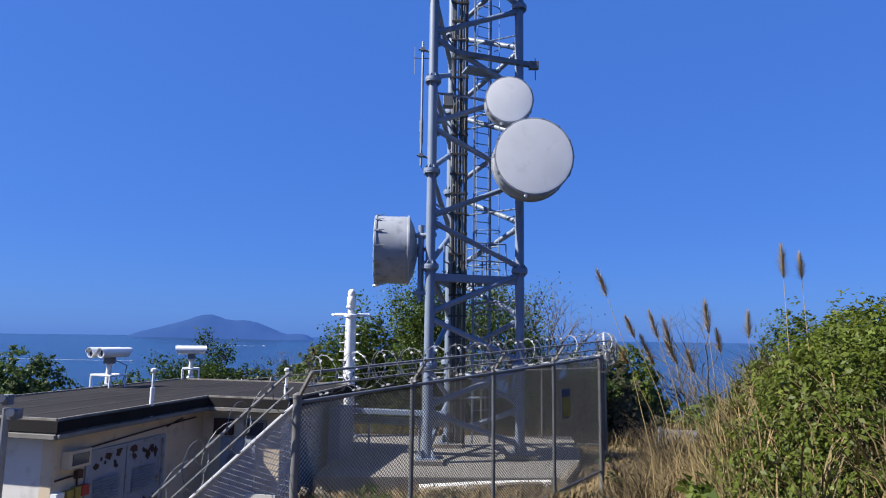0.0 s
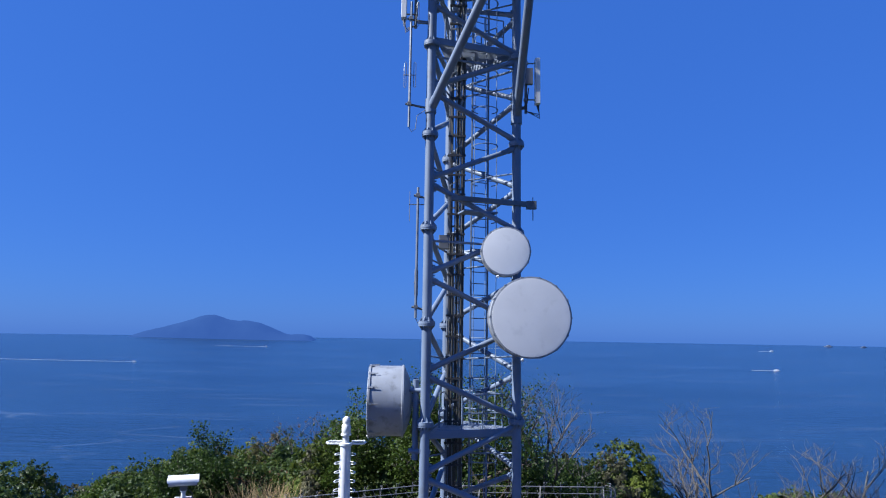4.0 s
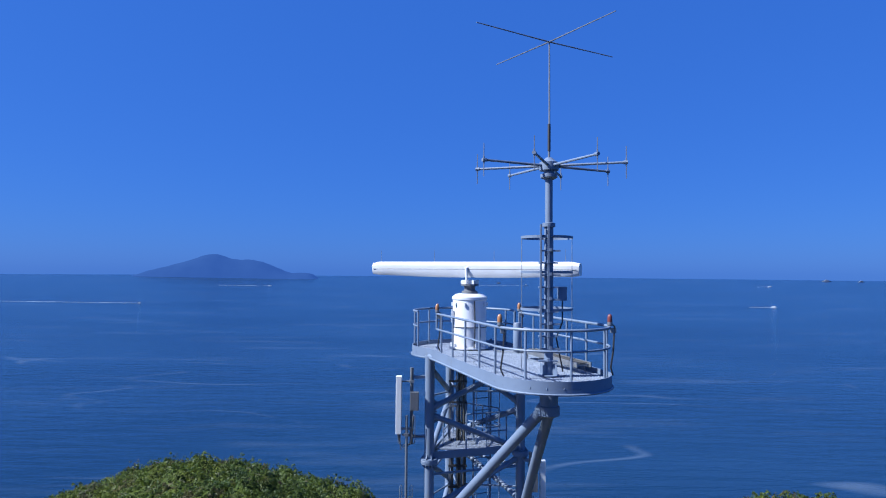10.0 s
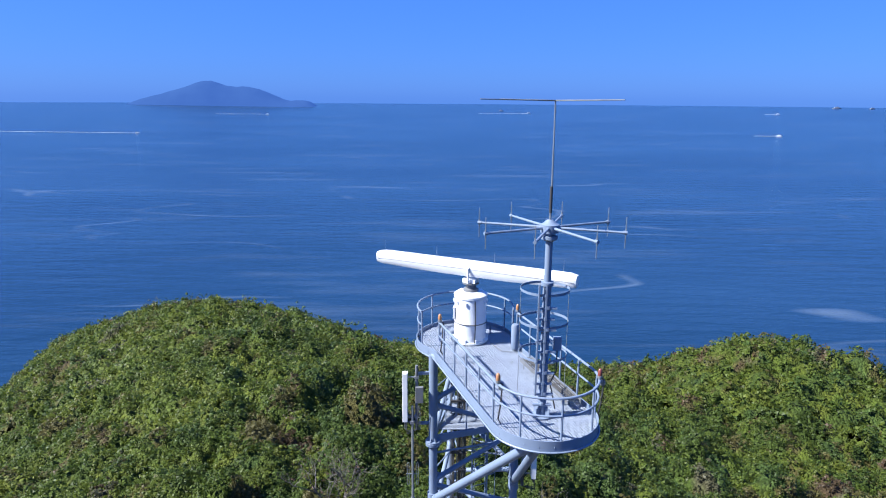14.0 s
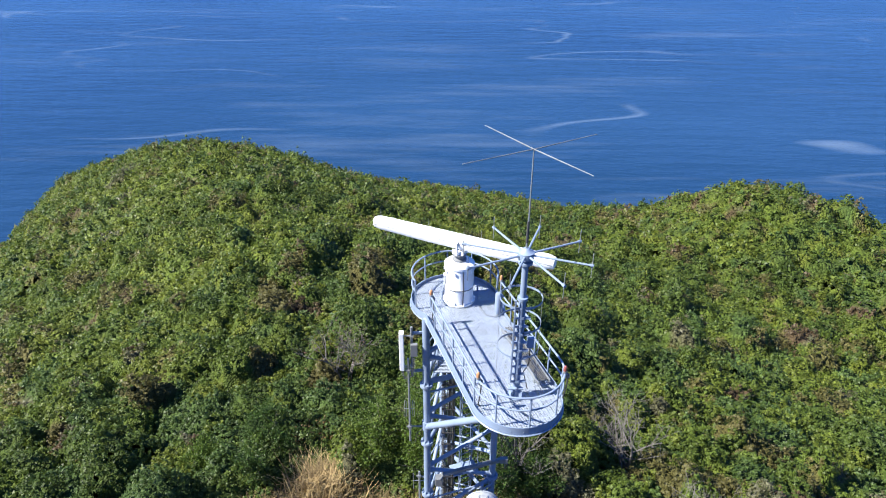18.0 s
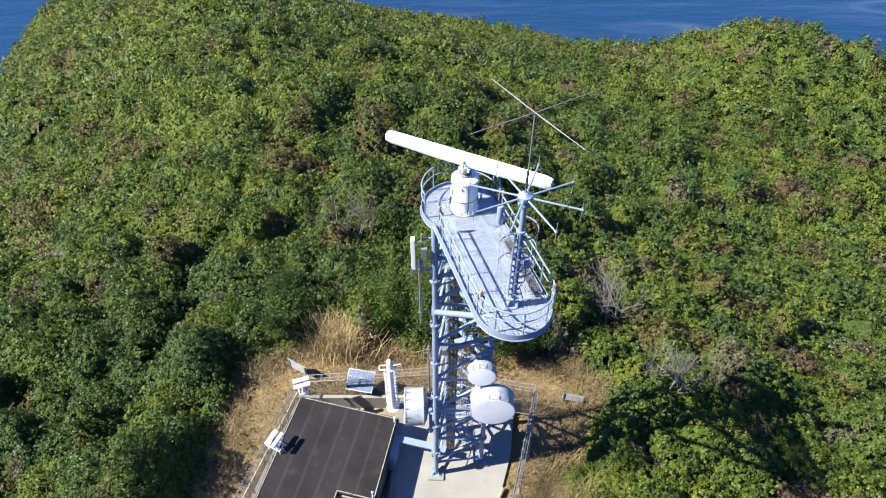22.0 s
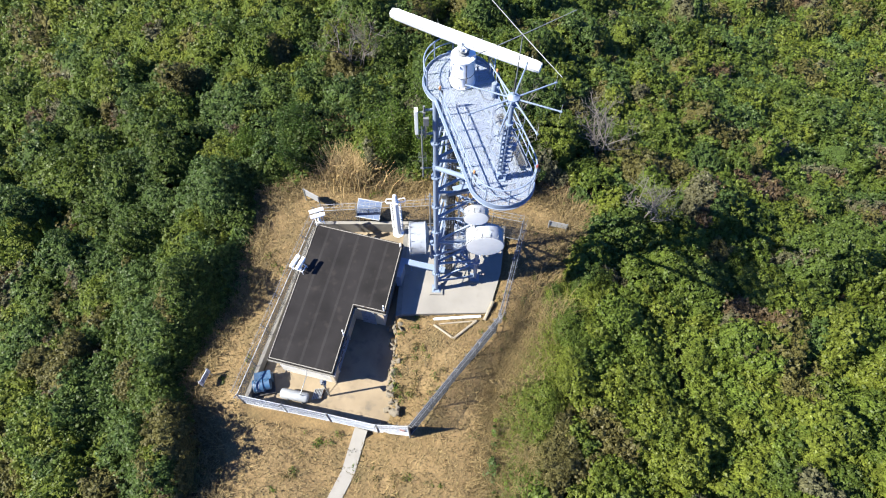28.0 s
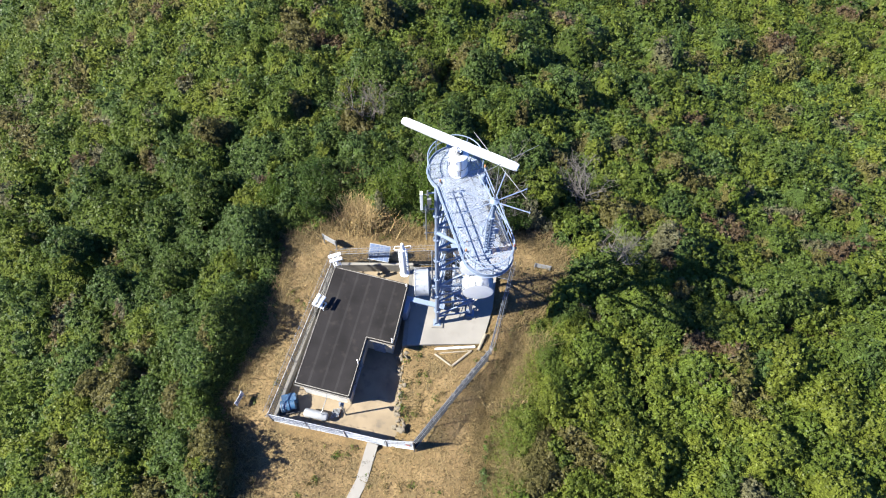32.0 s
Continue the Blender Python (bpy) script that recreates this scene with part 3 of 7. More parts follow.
for t in (-150, -90, -30):
    b = Build()
    x, y = LDX + 0.12 + 0.33 * math.cos(radians(t)), LDY - 0.28 + 0.33 * math.sin(radians(t))
    b.tube([(x, y, 2.6), (x, y, 15.6)], 0.010, 5)
    part("cage_strap", b, M_STEEL, tower)

# feeder cables on their tray
CBX, CBY = 0.36, 16.55
b = Build()
for dx in (-0.2, 0.2):
    b.box((CBX + dx, CBY + 0.05, 8.3), (0.04, 0.06, 16.2))
for k in range(33):
    b.box((CBX, CBY + 0.04, 0.5 + 0.5 * k), (0.44, 0.035, 0.05))
part("cable_tray", b, M_GALV, tower)
rng = random.Random(5)
for k in range(11):
    x = CBX - 0.19 + 0.038 * k
    top = rng.choice([16.6, 16.6, 14.2, 16.5, 9.3])
    y = CBY - 0.02 - 0.03 * (k % 2)
    b = Build()
    b.tube([(x + 0.006 * math.sin(z * 1.7 + k), y + 0.006 * math.cos(z * 1.3 + k), z) for z in np.linspace(0.3, top, 24)], 0.016 if k % 3 else 0.024, 7)
    part("feeder_cable", b, M_CABLE if k % 4 else M_GALV, tower)
clamp = Build()
clamp.box((CBX, CBY - 0.05, 0), (0.47, 0.05, 0.05))
clamp_mesh = clamp.mesh("cable_clamp")
for k in range(30):
    o = part("cable_clamp", clamp_mesh, M_DARK, tower)
    o.location.z += 0.8 + 0.53 * k

for k in range(7):
    z = 1.4 + 2.33 * k
    b = Build()
    b.tube([(CBX - 0.2, CBY, z), (-0.28, 15.42, z + 0.1)], 0.022, 6)
    b.tube([(CBX + 0.2, CBY, z), (1.82, 16.1, z + 0.1)], 0.022, 6)
    b.tube([(CBX, CBY, z), (0.16, 17.62, z + 0.1)], 0.022, 6)
    part("tray_bracket", b, M_STEEL, tower)

# struts that carry the overhanging deck
C0, C1, R0, R1 = (0.50, 16.28), (1.95, 11.92), 1.30, 1.10
DECK = 16.51
for (ax, ay), za in ((LEGS["a"], 12.25), (LEGS["b"], 12.35)):
    foot, head = Vector((ax, ay, za)), Vector((1.86, 11.98, 15.92)) if ax < 0 else Vector((1.97, 12.02, 15.90))
    w = (head - foot).normalized()
    b = Build()
    b.tube([foot + w * 0.15, head], 0.105, 14)
    b.tube([head - w * 0.12, head + w * 0.05], 0.135, 14)
    b.tube([foot + w * 0.08, foot + w * 0.34], 0.115, 14)
    part("deck_strut", b, M_STEEL, tower)
for (ax, ay) in (LEGS["a"], LEGS["b"]):
    b = Build()
    b.tube([(ax, ay, 12.15), (ax, ay, 12.5)], 0.145, 14)
    part("strut_clamp", b, M_STEEL, tower)

# ---- radar deck on the tower's head ----
axis_u = Vector((C0[0] - C1[0], C0[1] - C1[1])).normalized()
axis_n = Vector((axis_u.y, -axis_u.x))
AL = math.hypot(C0[0] - C1[0], C0[1] - C1[1])


def deck_point(s, w, z):
    """s along the deck from the mast's end, w across it."""
    return (C1[0] + axis_u.x * s + axis_n.x * w, C1[1] + axis_u.y * s + axis_n.y * w, z)


def half_width(s, shrink=0.0):
    r0, r1 = R0 - shrink, R1 - shrink
    w = 0.0
    if abs(s) <= r1:
        w = math.sqrt(r1 * r1 - s * s)
    if 0 <= s <= AL:
        w = max(w, r1)
    if abs(s - AL) <= r0:
        w = max(w, math.sqrt(r0 * r0 - (s - AL) ** 2))
    return w


def outline(z, shrink=0.0):
    r0, r1 = R0 - shrink, R1 - shrink
    base = math.degrees(math.asin(min(1, r1 / r0)))
    pts = []
    for i in range(25):
        t = radians(90 + 180 * i / 24)
        pts.append((math.cos(t) * r1, math.sin(t) * r1))
    for i in range(31):
        t = radians(-(180 - base) + 2 * (180 - base) * i / 30)
        pts.append((AL + math.cos(t) * r0, math.sin(t) * r0))
    return [deck_point(s, w, z) for s, w in pts]


deck = thing("radar_deck", "pale painted steel grating deck with toe plate overhanging the tower", "platform", (C1[0], C1[1], DECK))
b = Build()
ring_out, ring_in = outline(0), outline(0, 0.02)
n = len(ring_out)
vs = [(x, y, DECK - 0.12) for x, y, _ in ring_out] + [(x, y, DECK + 0.09) for x, y, _ in ring_out] + [(x, y, DECK + 0.09) for x, y, _ in ring_in] + [(x, y, DECK - 0.12) for x, y, _ in ring_in]
b.add(vs, [(k * n + i, k * n + (i + 1) % n, (k + 1) % 4 * n + (i + 1) % n, (k + 1) % 4 * n + i) for k in range(4) for i in range(n)])
part("toe_plate", b, M_STEEL, deck)
b = Build()
b.tube([(x, y, DECK - 0.13) for x, y, _ in outline(0, -0.02)], 0.02, 5, True)
part("edge_bead", b, M_STEEL, deck)
b = Build()
s = -R1 + 0.05
while s < AL + R0 - 0.03:
    w = half_width(s, 0.03)
    if w > 0.05:
        p, q = Vector(deck_point(s, -w, DECK - 0.018)), Vector(deck_point(s, w, DECK - 0.018))
        b.box((p + q) / 2, (2 * w, 0.017, 0.007), Matrix.Rotation(math.atan2(axis_n.y, axis_n.x), 4, "Z"))
    s += 0.036
tagged(part("grating", b, M_DECK, deck), kind="stuff")
b = Build()
w = -R0 + 0.06
while w < R0:
    ss = [q * 0.02 for q in range(-60, 310) if half_width(q * 0.02, 0.04) > abs(w)]
    if len(ss) > 3:
        b.tube([deck_point(ss[0], w, DECK - 0.012), deck_point(ss[-1], w, DECK - 0.012)], 0.0065, 4)
    w += 0.06
tagged(part("grating_weave", b, M_DECK, deck), kind="stuff")
for k in range(12):
    s = -0.75 + k * 0.56
    w = half_width(s, 0.06)
    p, q = Vector(deck_point(s, -w, DECK - 0.10)), Vector(deck_point(s, w, DECK - 0.10))
    b = Build()
    b.box((p + q) / 2, (2 * w, 0.06, 0.09), Matrix.Rotation(math.atan2(axis_n.y, axis_n.x), 4, "Z"))
    part("cross_beam", b, M_STEEL, deck)
for w in (-0.5, 0.5):
    p, q = Vector(deck_point(-0.55, w, DECK - 0.13)), Vector(deck_point(AL + 0.8, w, DECK - 0.13))
    b = Build()
    b.box((p + q) / 2, ((q - p).length, 0.10, 0.16), Matrix.Rotation(math.atan2(axis_u.y, axis_u.x), 4, "Z"))
    part("long_beam", b, M_STEEL, deck)
b = Build()
b.lathe([(0.12, 15.78), (0.20, 15.82), (0.20, 15.98), (0.16, 16.0)], 18, Matrix.Translation((1.93, 11.9, 0)))
b.lathe([(0.17, 15.98), (0.17, 16.36), (0.24, 16.37), (0.24, 16.40)], 18, Matrix.Translation((1.93, 11.9, 0)))
part("strut_head", b, M_STEEL, deck)
b = Build()
b.tube([(LEGS["a"][0], LEGS["a"][1], 16.40), (1.85, 12.0, 16.30)], 0.085, 12)
b.tube([(LEGS["b"][0], LEGS["b"][1], 16.40), (1.98, 12.0, 16.30)], 0.085, 12)
part("raking_beam", b, M_STEEL, deck)
b = Build()
for k in range(len(ring_out)):
    if k % 2 == 0:
        x, y, _ = outline(0, 0.004)[k]
        b.tube([(x, y, DECK - 0.05), (x + 0.001, y, DECK - 0.02)], 0.012, 5)
tagged(part("toe_bolt", b, M_STEEL, deck), kind="stuff")

# handrail: a long stretch and a short rounded one, with an opening by the leg
rail_line = outline(0, 0.035)


def walk_line(pts, step):
    out, left = [Vector(pts[0])], 0.0
    for a, c in zip(pts, pts[1:]):
        a, c = Vector(a), Vector(c)
        L = (c - a).length
        t = step - left
        while t <= L:
            out.append(a + (c - a) * (t / L))
            t += step
        left = (left + L) % step
    return out


handrail = thing("handrail", "pale painted tubular steel handrail round the radar deck", "railing", (C1[0], C1[1], DECK))
side_a, side_c = Vector(rail_line[24]), Vector(rail_line[25])
# the straight side opposite the mast ends short of the leg
edge_stop = Vector(rail_line[0]) + (Vector(rail_line[-1]) - Vector(rail_line[0])) * 0.93
run_1 = rail_line[:25] + [tuple(side_a + (side_c - side_a) * 0.9)]
run_1 = [tuple(edge_stop)] + run_1
run_2 = rail_line[25 + 3:25 + 31]
for run in (run_1, run_2):
    for h, r in ((0.93, 0.026), (0.58, 0.021)):
        b = Build()
        pts = [(x, y, DECK + h) for x, y, *_ in run]
        b.tube(pts, r, 8)
        part("top_rail" if h > 0.8 else "mid_rail", b, M_STEEL, handrail)
    for e in (run[0], run[-1]):
        b = Build()
        b.tube([(e[0], e[1], DECK + 0.93), (e[0], e[1], DECK + 0.58)], 0.024, 8)
        part("rail_end", b, M_STEEL, handrail)
    for p in walk_line([(x, y, 0) for x, y, *_ in run], 0.78):
        b = Build()
        b.tube([(p.x, p.y, DECK - 0.10), (p.x, p.y, DECK + 0.93)], 0.022, 8)
        part("post", b, M_STEEL, handrail)


def beacon(x, y, mat, name_label):
    o = thing("obstruction_lamp", name_label, "lamp", (x, y, DECK), "lamps on the deck rail")
    b = Build()
    b.lathe([(0.03, 0.95), (0.05, 0.97), (0.05, 1.02)], 12, Matrix.Translation((x, y, DECK)))
    part("lamp_base", b, M_GALV, o)
    b = Build()
    b.lathe([(0.042, 1.02), (0.046, 1.04), (0.044, 1.11), (0.03, 1.15), (0.008, 1.165)], 14, Matrix.Translation((x, y, DECK)))
    part("lens", b, mat, o)
    b = Build()
    b.tube([(x + 0.04, y, DECK + 0.97), (x + 0.08, y - 0.02, DECK + 0.95), (x + 0.06, y, DECK + 0.5), (x + 0.02, y + 0.02, DECK + 0.2), (x + 0.08, y + 0.1, DECK + 0.06)], 0.016, 6)
    part("conduit", b, M_DARK, o)
    b = Build()
    b.box((x + 0.06, y, DECK + 0.87), (0.10, 0.06, 0.09))
    part("junction_box", b, M_GALV, o)


for q, mat, txt in ((rail_line[23], M_AMBER, "amber obstruction lamp clamped on the deck handrail"), (tuple(edge_stop), M_AMBER, "amber obstruction lamp clamped on the deck handrail"), (rail_line[4], M_REDLENS, "faded red obstruction lamp clamped on the deck handrail"), (tuple(side_a + (side_c - side_a) * 0.89), M_AMBER, "amber obstruction lamp clamped on the deck handrail")):
    beacon(q[0], q[1], mat, txt)

# ---- rotating radar ----
PX, PY = 0.63, 16.22
radar = thing("radar_scanner", "white enamelled marine radar with a long slotted bar antenna", "radar", (PX, PY, DECK))
P = Matrix.Translation((PX, PY, DECK))
b = Build()
b.lathe([(0.47, 0.01), (0.47, 0.05), (0.42, 0.06), (0.42, 0.50), (0.425, 0.52), (0.425, 0.56), (0.42, 0.58), (0.42, 1.20), (0.44, 1.22), (0.44, 1.28), (0.36, 1.34), (0.30, 1.36)], 32, P)
part("pedestal", b, M_WHITE, radar)
for k in range(10):
    t = 2 * math.pi * k / 10
    b = Build()
    b.box((PX + 0.43 * math.cos(t), PY + 0.43 * math.sin(t), DECK + 1.1), (0.05, 0.04, 0.09), Matrix.Rotation(t, 4, "Z"))
    part("clip", b, M_WHITE, radar)
    b = Build()
    b.box((PX + 0.43 * math.cos(t), PY + 0.43 * math.sin(t), DECK + 0.08), (0.09, 0.025, 0.12), Matrix.Rotation(t, 4, "Z"))
    part("foot_rib", b, M_WHITE, radar)
b = Build()
b.box((PX - 0.43, PY - 0.12, DECK + 0.8), (0.06, 0.16, 0.3))
part("hatch", b, M_WHITE, radar)
b = Build()
b.tube(arc((PX, PY), 0.427, -200, 30, 20, DECK + 0.54), 0.012, 5)
b.tube([(PX + 0.1, PY - 0.43, DECK + 1.2), (PX + 0.12, PY - 0.435, DECK + 0.6), (PX + 0.1, PY - 0.43, DECK + 0.05)], 0.014, 6)
part("seam_cable", b, M_DARK, radar)
b = Build()
b.lathe([(0.2, 1.35), (0.2, 1.42), (0.14, 1.44), (0.14, 1.55), (0.22, 1.56), (0.22, 1.60)], 20, P)
part("turning_neck", b, M_SHROUD, radar)
b = Build()
ad = Vector((5.11, -2.49, 0)).normalized()
an = Vector((-ad.y, ad.x, 0))
cols = []
for i in range(29):
    s = -2.8 + 5.6 * i / 28
    k = max(0.0, 1 - abs(s) / 2.8)
    low = 0.25 + 0.06 * min(1, k * 1.5)
    cap = 1.0 if 0 < i < 28 else 0.82
    prof = [(-0.175, 0.12), (-0.10, 0.205), (0.10, 0.205), (0.175, 0.12), (0.175, -0.04), (0.11, 0.06 - low * 0.8), (-0.11, 0.06 - low * 0.8), (-0.175, -0.04)]
    cols.append([Vector((PX, PY, DECK + 1.95)) + ad * s + an * (u * cap) + Vector((0, 0, v * cap)) for u, v in prof])
vs = [p for c in cols for p in c]
b.add(vs, [(i * 8 + k, i * 8 + (k + 1) % 8, (i + 1) * 8 + (k + 1) % 8, (i + 1) * 8 + k) for i in range(28) for k in range(8)] + [tuple(reversed(range(8))), tuple(range(28 * 8, 29 * 8))])
part("antenna_bar", b, M_WHITE, radar)
b = Build()
for sg in (-1, 1):
    p = Vector((PX, PY, DECK + 1.97)) + an * 0.172 * sg
    b.tube([p - ad * 2.75, p + ad * 2.75], 0.009, 5)
part("seam", b, M_SHROUD, radar)
b = Build()
b.tube([Vector((PX, PY, DECK + 1.6)) - an * 0.2, Vector((PX, PY, DECK + 2.0)) - an * 0.21, Vector((PX, PY, DECK + 2.05)) - an * 0.1], 0.03, 8)
b.box((PX, PY, DECK + 1.65), (0.36, 0.30, 0.10), Matrix.Rotation(math.atan2(ad.y, ad.x), 4, "Z"))
part("yoke", b, M_WHITE, radar)
for s in (-2.6, -1.0, 0.65, 2.45):
    b = Build()
    p = Vector((PX, PY, DECK + 2.15)) + ad * s
    b.tube([p, p + Vector((0, 0, 0.30))], [0.006, 0.003], 5)
    part("bird_spike", b, M_GALV, radar)

# ---- direction-finding mast ----
MX, MY = 1.94, 12.01
mast = thing("antenna_mast", "pale painted climbing mast carrying a ring of dipole antennas", "mast", (MX, MY, DECK))
T = Matrix.Translation((MX, MY, 0))
b = Build()
b.lathe([(0.2, DECK), (0.2, DECK + 0.025), (0.085, DECK + 0.03), (0.085, 19.25), (0.12, 19.26), (0.12, 19.33), (0.07, 19.34), (0.07, 20.26)], 20, T)
for k in range(4):
    t = math.pi / 4 + k * math.pi / 2
    b.box((MX + 0.12 * math.cos(t), MY + 0.12 * math.sin(t), DECK + 0.11), (0.14, 0.014, 0.2), Matrix.Rotation(t, 4, "Z"))
part("pole", b, M_STEEL, mast)
step = Build()
step.box((0, 0, 0), (0.36, 0.07, 0.03))
step.box((0, -0.03, 0.02), (0.05, 0.06, 0.06))
step_mesh = step.mesh("step")
for k in range(10):
    o = part("step", step_mesh, M_STEEL, mast)
    o.location += Vector((MX + (0.02 if k % 2 else -0.02), MY - 0.07, DECK + 0.28 + 0.225 * k))
b = Build()
for dx in (-0.14, 0.0):
    b.box((MX + dx - 0.02, MY - 0.10, 18.15), (0.035, 0.05, 2.3))
part("climbing_rail", b, M_STEEL, mast)
for z in (17.72, 18.42, 19.08):
    b = Build()
    c = (MX + 0.02, MY + 0.38)
    pts = arc(c, 0.49, -84, 264, 30, z)
    for a, c2 in zip(pts, pts[1:]):
        a, c2 = Vector(a), Vector(c2)
        d = c2 - a
        b.box((a + c2) / 2, (d.length * 1.06, 0.008, 0.05), Matrix.Rotation(math.atan2(d.y, d.x), 4, "Z"))
    b.tube([(MX, MY - 0.08, z), (MX - 0.2, MY - 0.04, z)], 0.014, 6)
    b.tube([(MX, MY - 0.08, z), (MX + 0.24, MY - 0.03, z)], 0.014, 6)
    part("safety_hoop", b, M_STEEL, mast)
for dx, dy in ((-0.46, 0.36), (0.50, 0.36)):
    b = Build()
    b.tube([(MX + dx, MY + dy, DECK + 0.02), (MX + dx, MY + dy, 19.08)], 0.006, 5)
    part("guy_wire", b, M_GALV, mast)
b = Build()
b.lathe([(0.09, 20.14), (0.16, 20.18), (0.16, 20.24), (0.10, 20.26), (0.10, 20.30), (0.18, 20.31), (0.18, 20.46), (0.12, 20.49), (0.06, 20.55)], 20, T)
part("hub", b, M_STEEL, mast)
for k in range(8):
    t = radians(26 + 45 * k)
    d = Vector((math.cos(t), math.sin(t), 0.0))
    p = Vector((MX, MY, 20.40))
    b = Build()
    b.tube([p + d * 0.12, p + d * 0.22, p + d * 1.36], [0.035, 0.026, 0.022], 8)
    b.tube([p + d * 1.34, p + d * 1.42], 0.034, 8)
    arm = part("dipole_arm", b, M_STEEL, mast)
    b = Build()
    e = p + d * 1.39
    b.tube([e - Vector((0, 0, 0.29)), e + Vector((0, 0, 0.29))], 0.008, 6)
    b.tube([e - Vector((0, 0, 0.07)), e + Vector((0, 0, 0.07))], 0.014, 6)
    part("dipole_rod", b, M_GALV, arm)
b = Build()
b.tube([(MX, MY, 20.5), (MX, MY, 20.75)], 0.022, 8)
b.tube([(MX + 0.005, MY, 21.1), (MX, MY, 22.74)], [0.018, 0.014], 8)
part("whip", b, M_GALV, mast)
b = Build()
b.tube([(MX, MY, 20.68), (MX, MY, 21.18)], 0.030, 10)
part("loading_coil", b, M_DARK, mast)
for k in range(4):
    t = radians(-58 + 90 * k)
    b = Build()
    b.tube([(MX, MY, 22.74), (MX + 1.66 * math.cos(t), MY + 1.66 * math.sin(t), 22.76)], [0.013, 0.009], 6)
    part("top_rod", b, M_SHROUD, mast)
b = Build()
b.box((MX + 0.27, MY + 0.12, 18.02), (0.16, 0.12, 0.26))
part("control_box", b, M_STEEL, mast)
b = Build()
b.tube([(MX + 0.27, MY + 0.1, 17.9), (MX + 0.25, MY - 0.02, 17.5), (MX + 0.15, MY + 0.05, 17.2), (MX + 0.3, MY + 0.2, DECK + 0.05)], 0.014, 6)
part("control_cable", b, M_DARK, mast)

# things on the deck
ant = thing("stub_antenna", "pale upright cylindrical antenna radome on the deck edge", "antenna", deck_point(3.45, 0.93, DECK))
q = deck_point(3.45, 0.93, DECK)
b = Build()
b.lathe([(0.07, 0.0), (0.07, 0.05), (0.095, 0.06), (0.10, 0.08), (0.10, 0.66), (0.08, 0.70), (0.02, 0.71)], 18, Matrix.Translation(q))
part("radome", b, M_STEEL, ant)
b = Build()
b.tube([(q[0] + 0.06, q[1], q[2] + 0.05), (q[0] - 0.1, q[1] - 0.2, q[2] + 0.03), (q[0] - 0.35, q[1] - 0.1, q[2] + 0.02), (q[0] - 0.6, q[1] + 0.5, q[2] + 0.02)], 0.012, 6)
part("lead", b, M_GALV, ant)
tray = thing("cable_ladder", "pale galvanised cable ladder lying along the deck rail", "cable tray", deck_point(1.4, 0.8, DECK))
for w in (0.95, 0.65):
    b = Build()
    p, q = Vector(deck_point(0.15, w, DECK + 0.16)), Vector(deck_point(2.5, w, DECK + 0.16))
    b.box((p + q) / 2, ((q - p).length, 0.025, 0.09), Matrix.Rotation(math.atan2(axis_u.y, axis_u.x), 4, "Z"))
    part("side_rail", b, M_GALV, tray)
for k in range(9):
    p, q = Vector(deck_point(0.25 + 0.27 * k, 0.95, DECK + 0.15)), Vector(deck_point(0.25 + 0.27 * k, 0.65, DECK + 0.15))
    b = Build()
    b.box((p + q) / 2, ((q - p).length, 0.03, 0.03), Matrix.Rotation(math.atan2(axis_n.y, axis_n.x), 4, "Z"))
    part("cross_rung", b, M_GALV, tray)
for s in (0.4, 2.3):
    for w in (0.95, 0.65):
        p = deck_point(s, w, DECK)
        b = Build()
        b.tube([p, (p[0], p[1], DECK + 0.12)], 0.015, 5)
        part("tray_foot", b, M_GALV, tray)
for k in range(5):
    w = 0.7 + 0.05 * k
    b = Build()
    b.tube([deck_point(s, w + 0.012 * math.sin(3 * s + k), DECK + 0.19) for s in np.linspace(0.2, 2.5, 14)], 0.013, 6)
    part("cable", b, M_DARK if k % 2 else M_CABLE, tray)


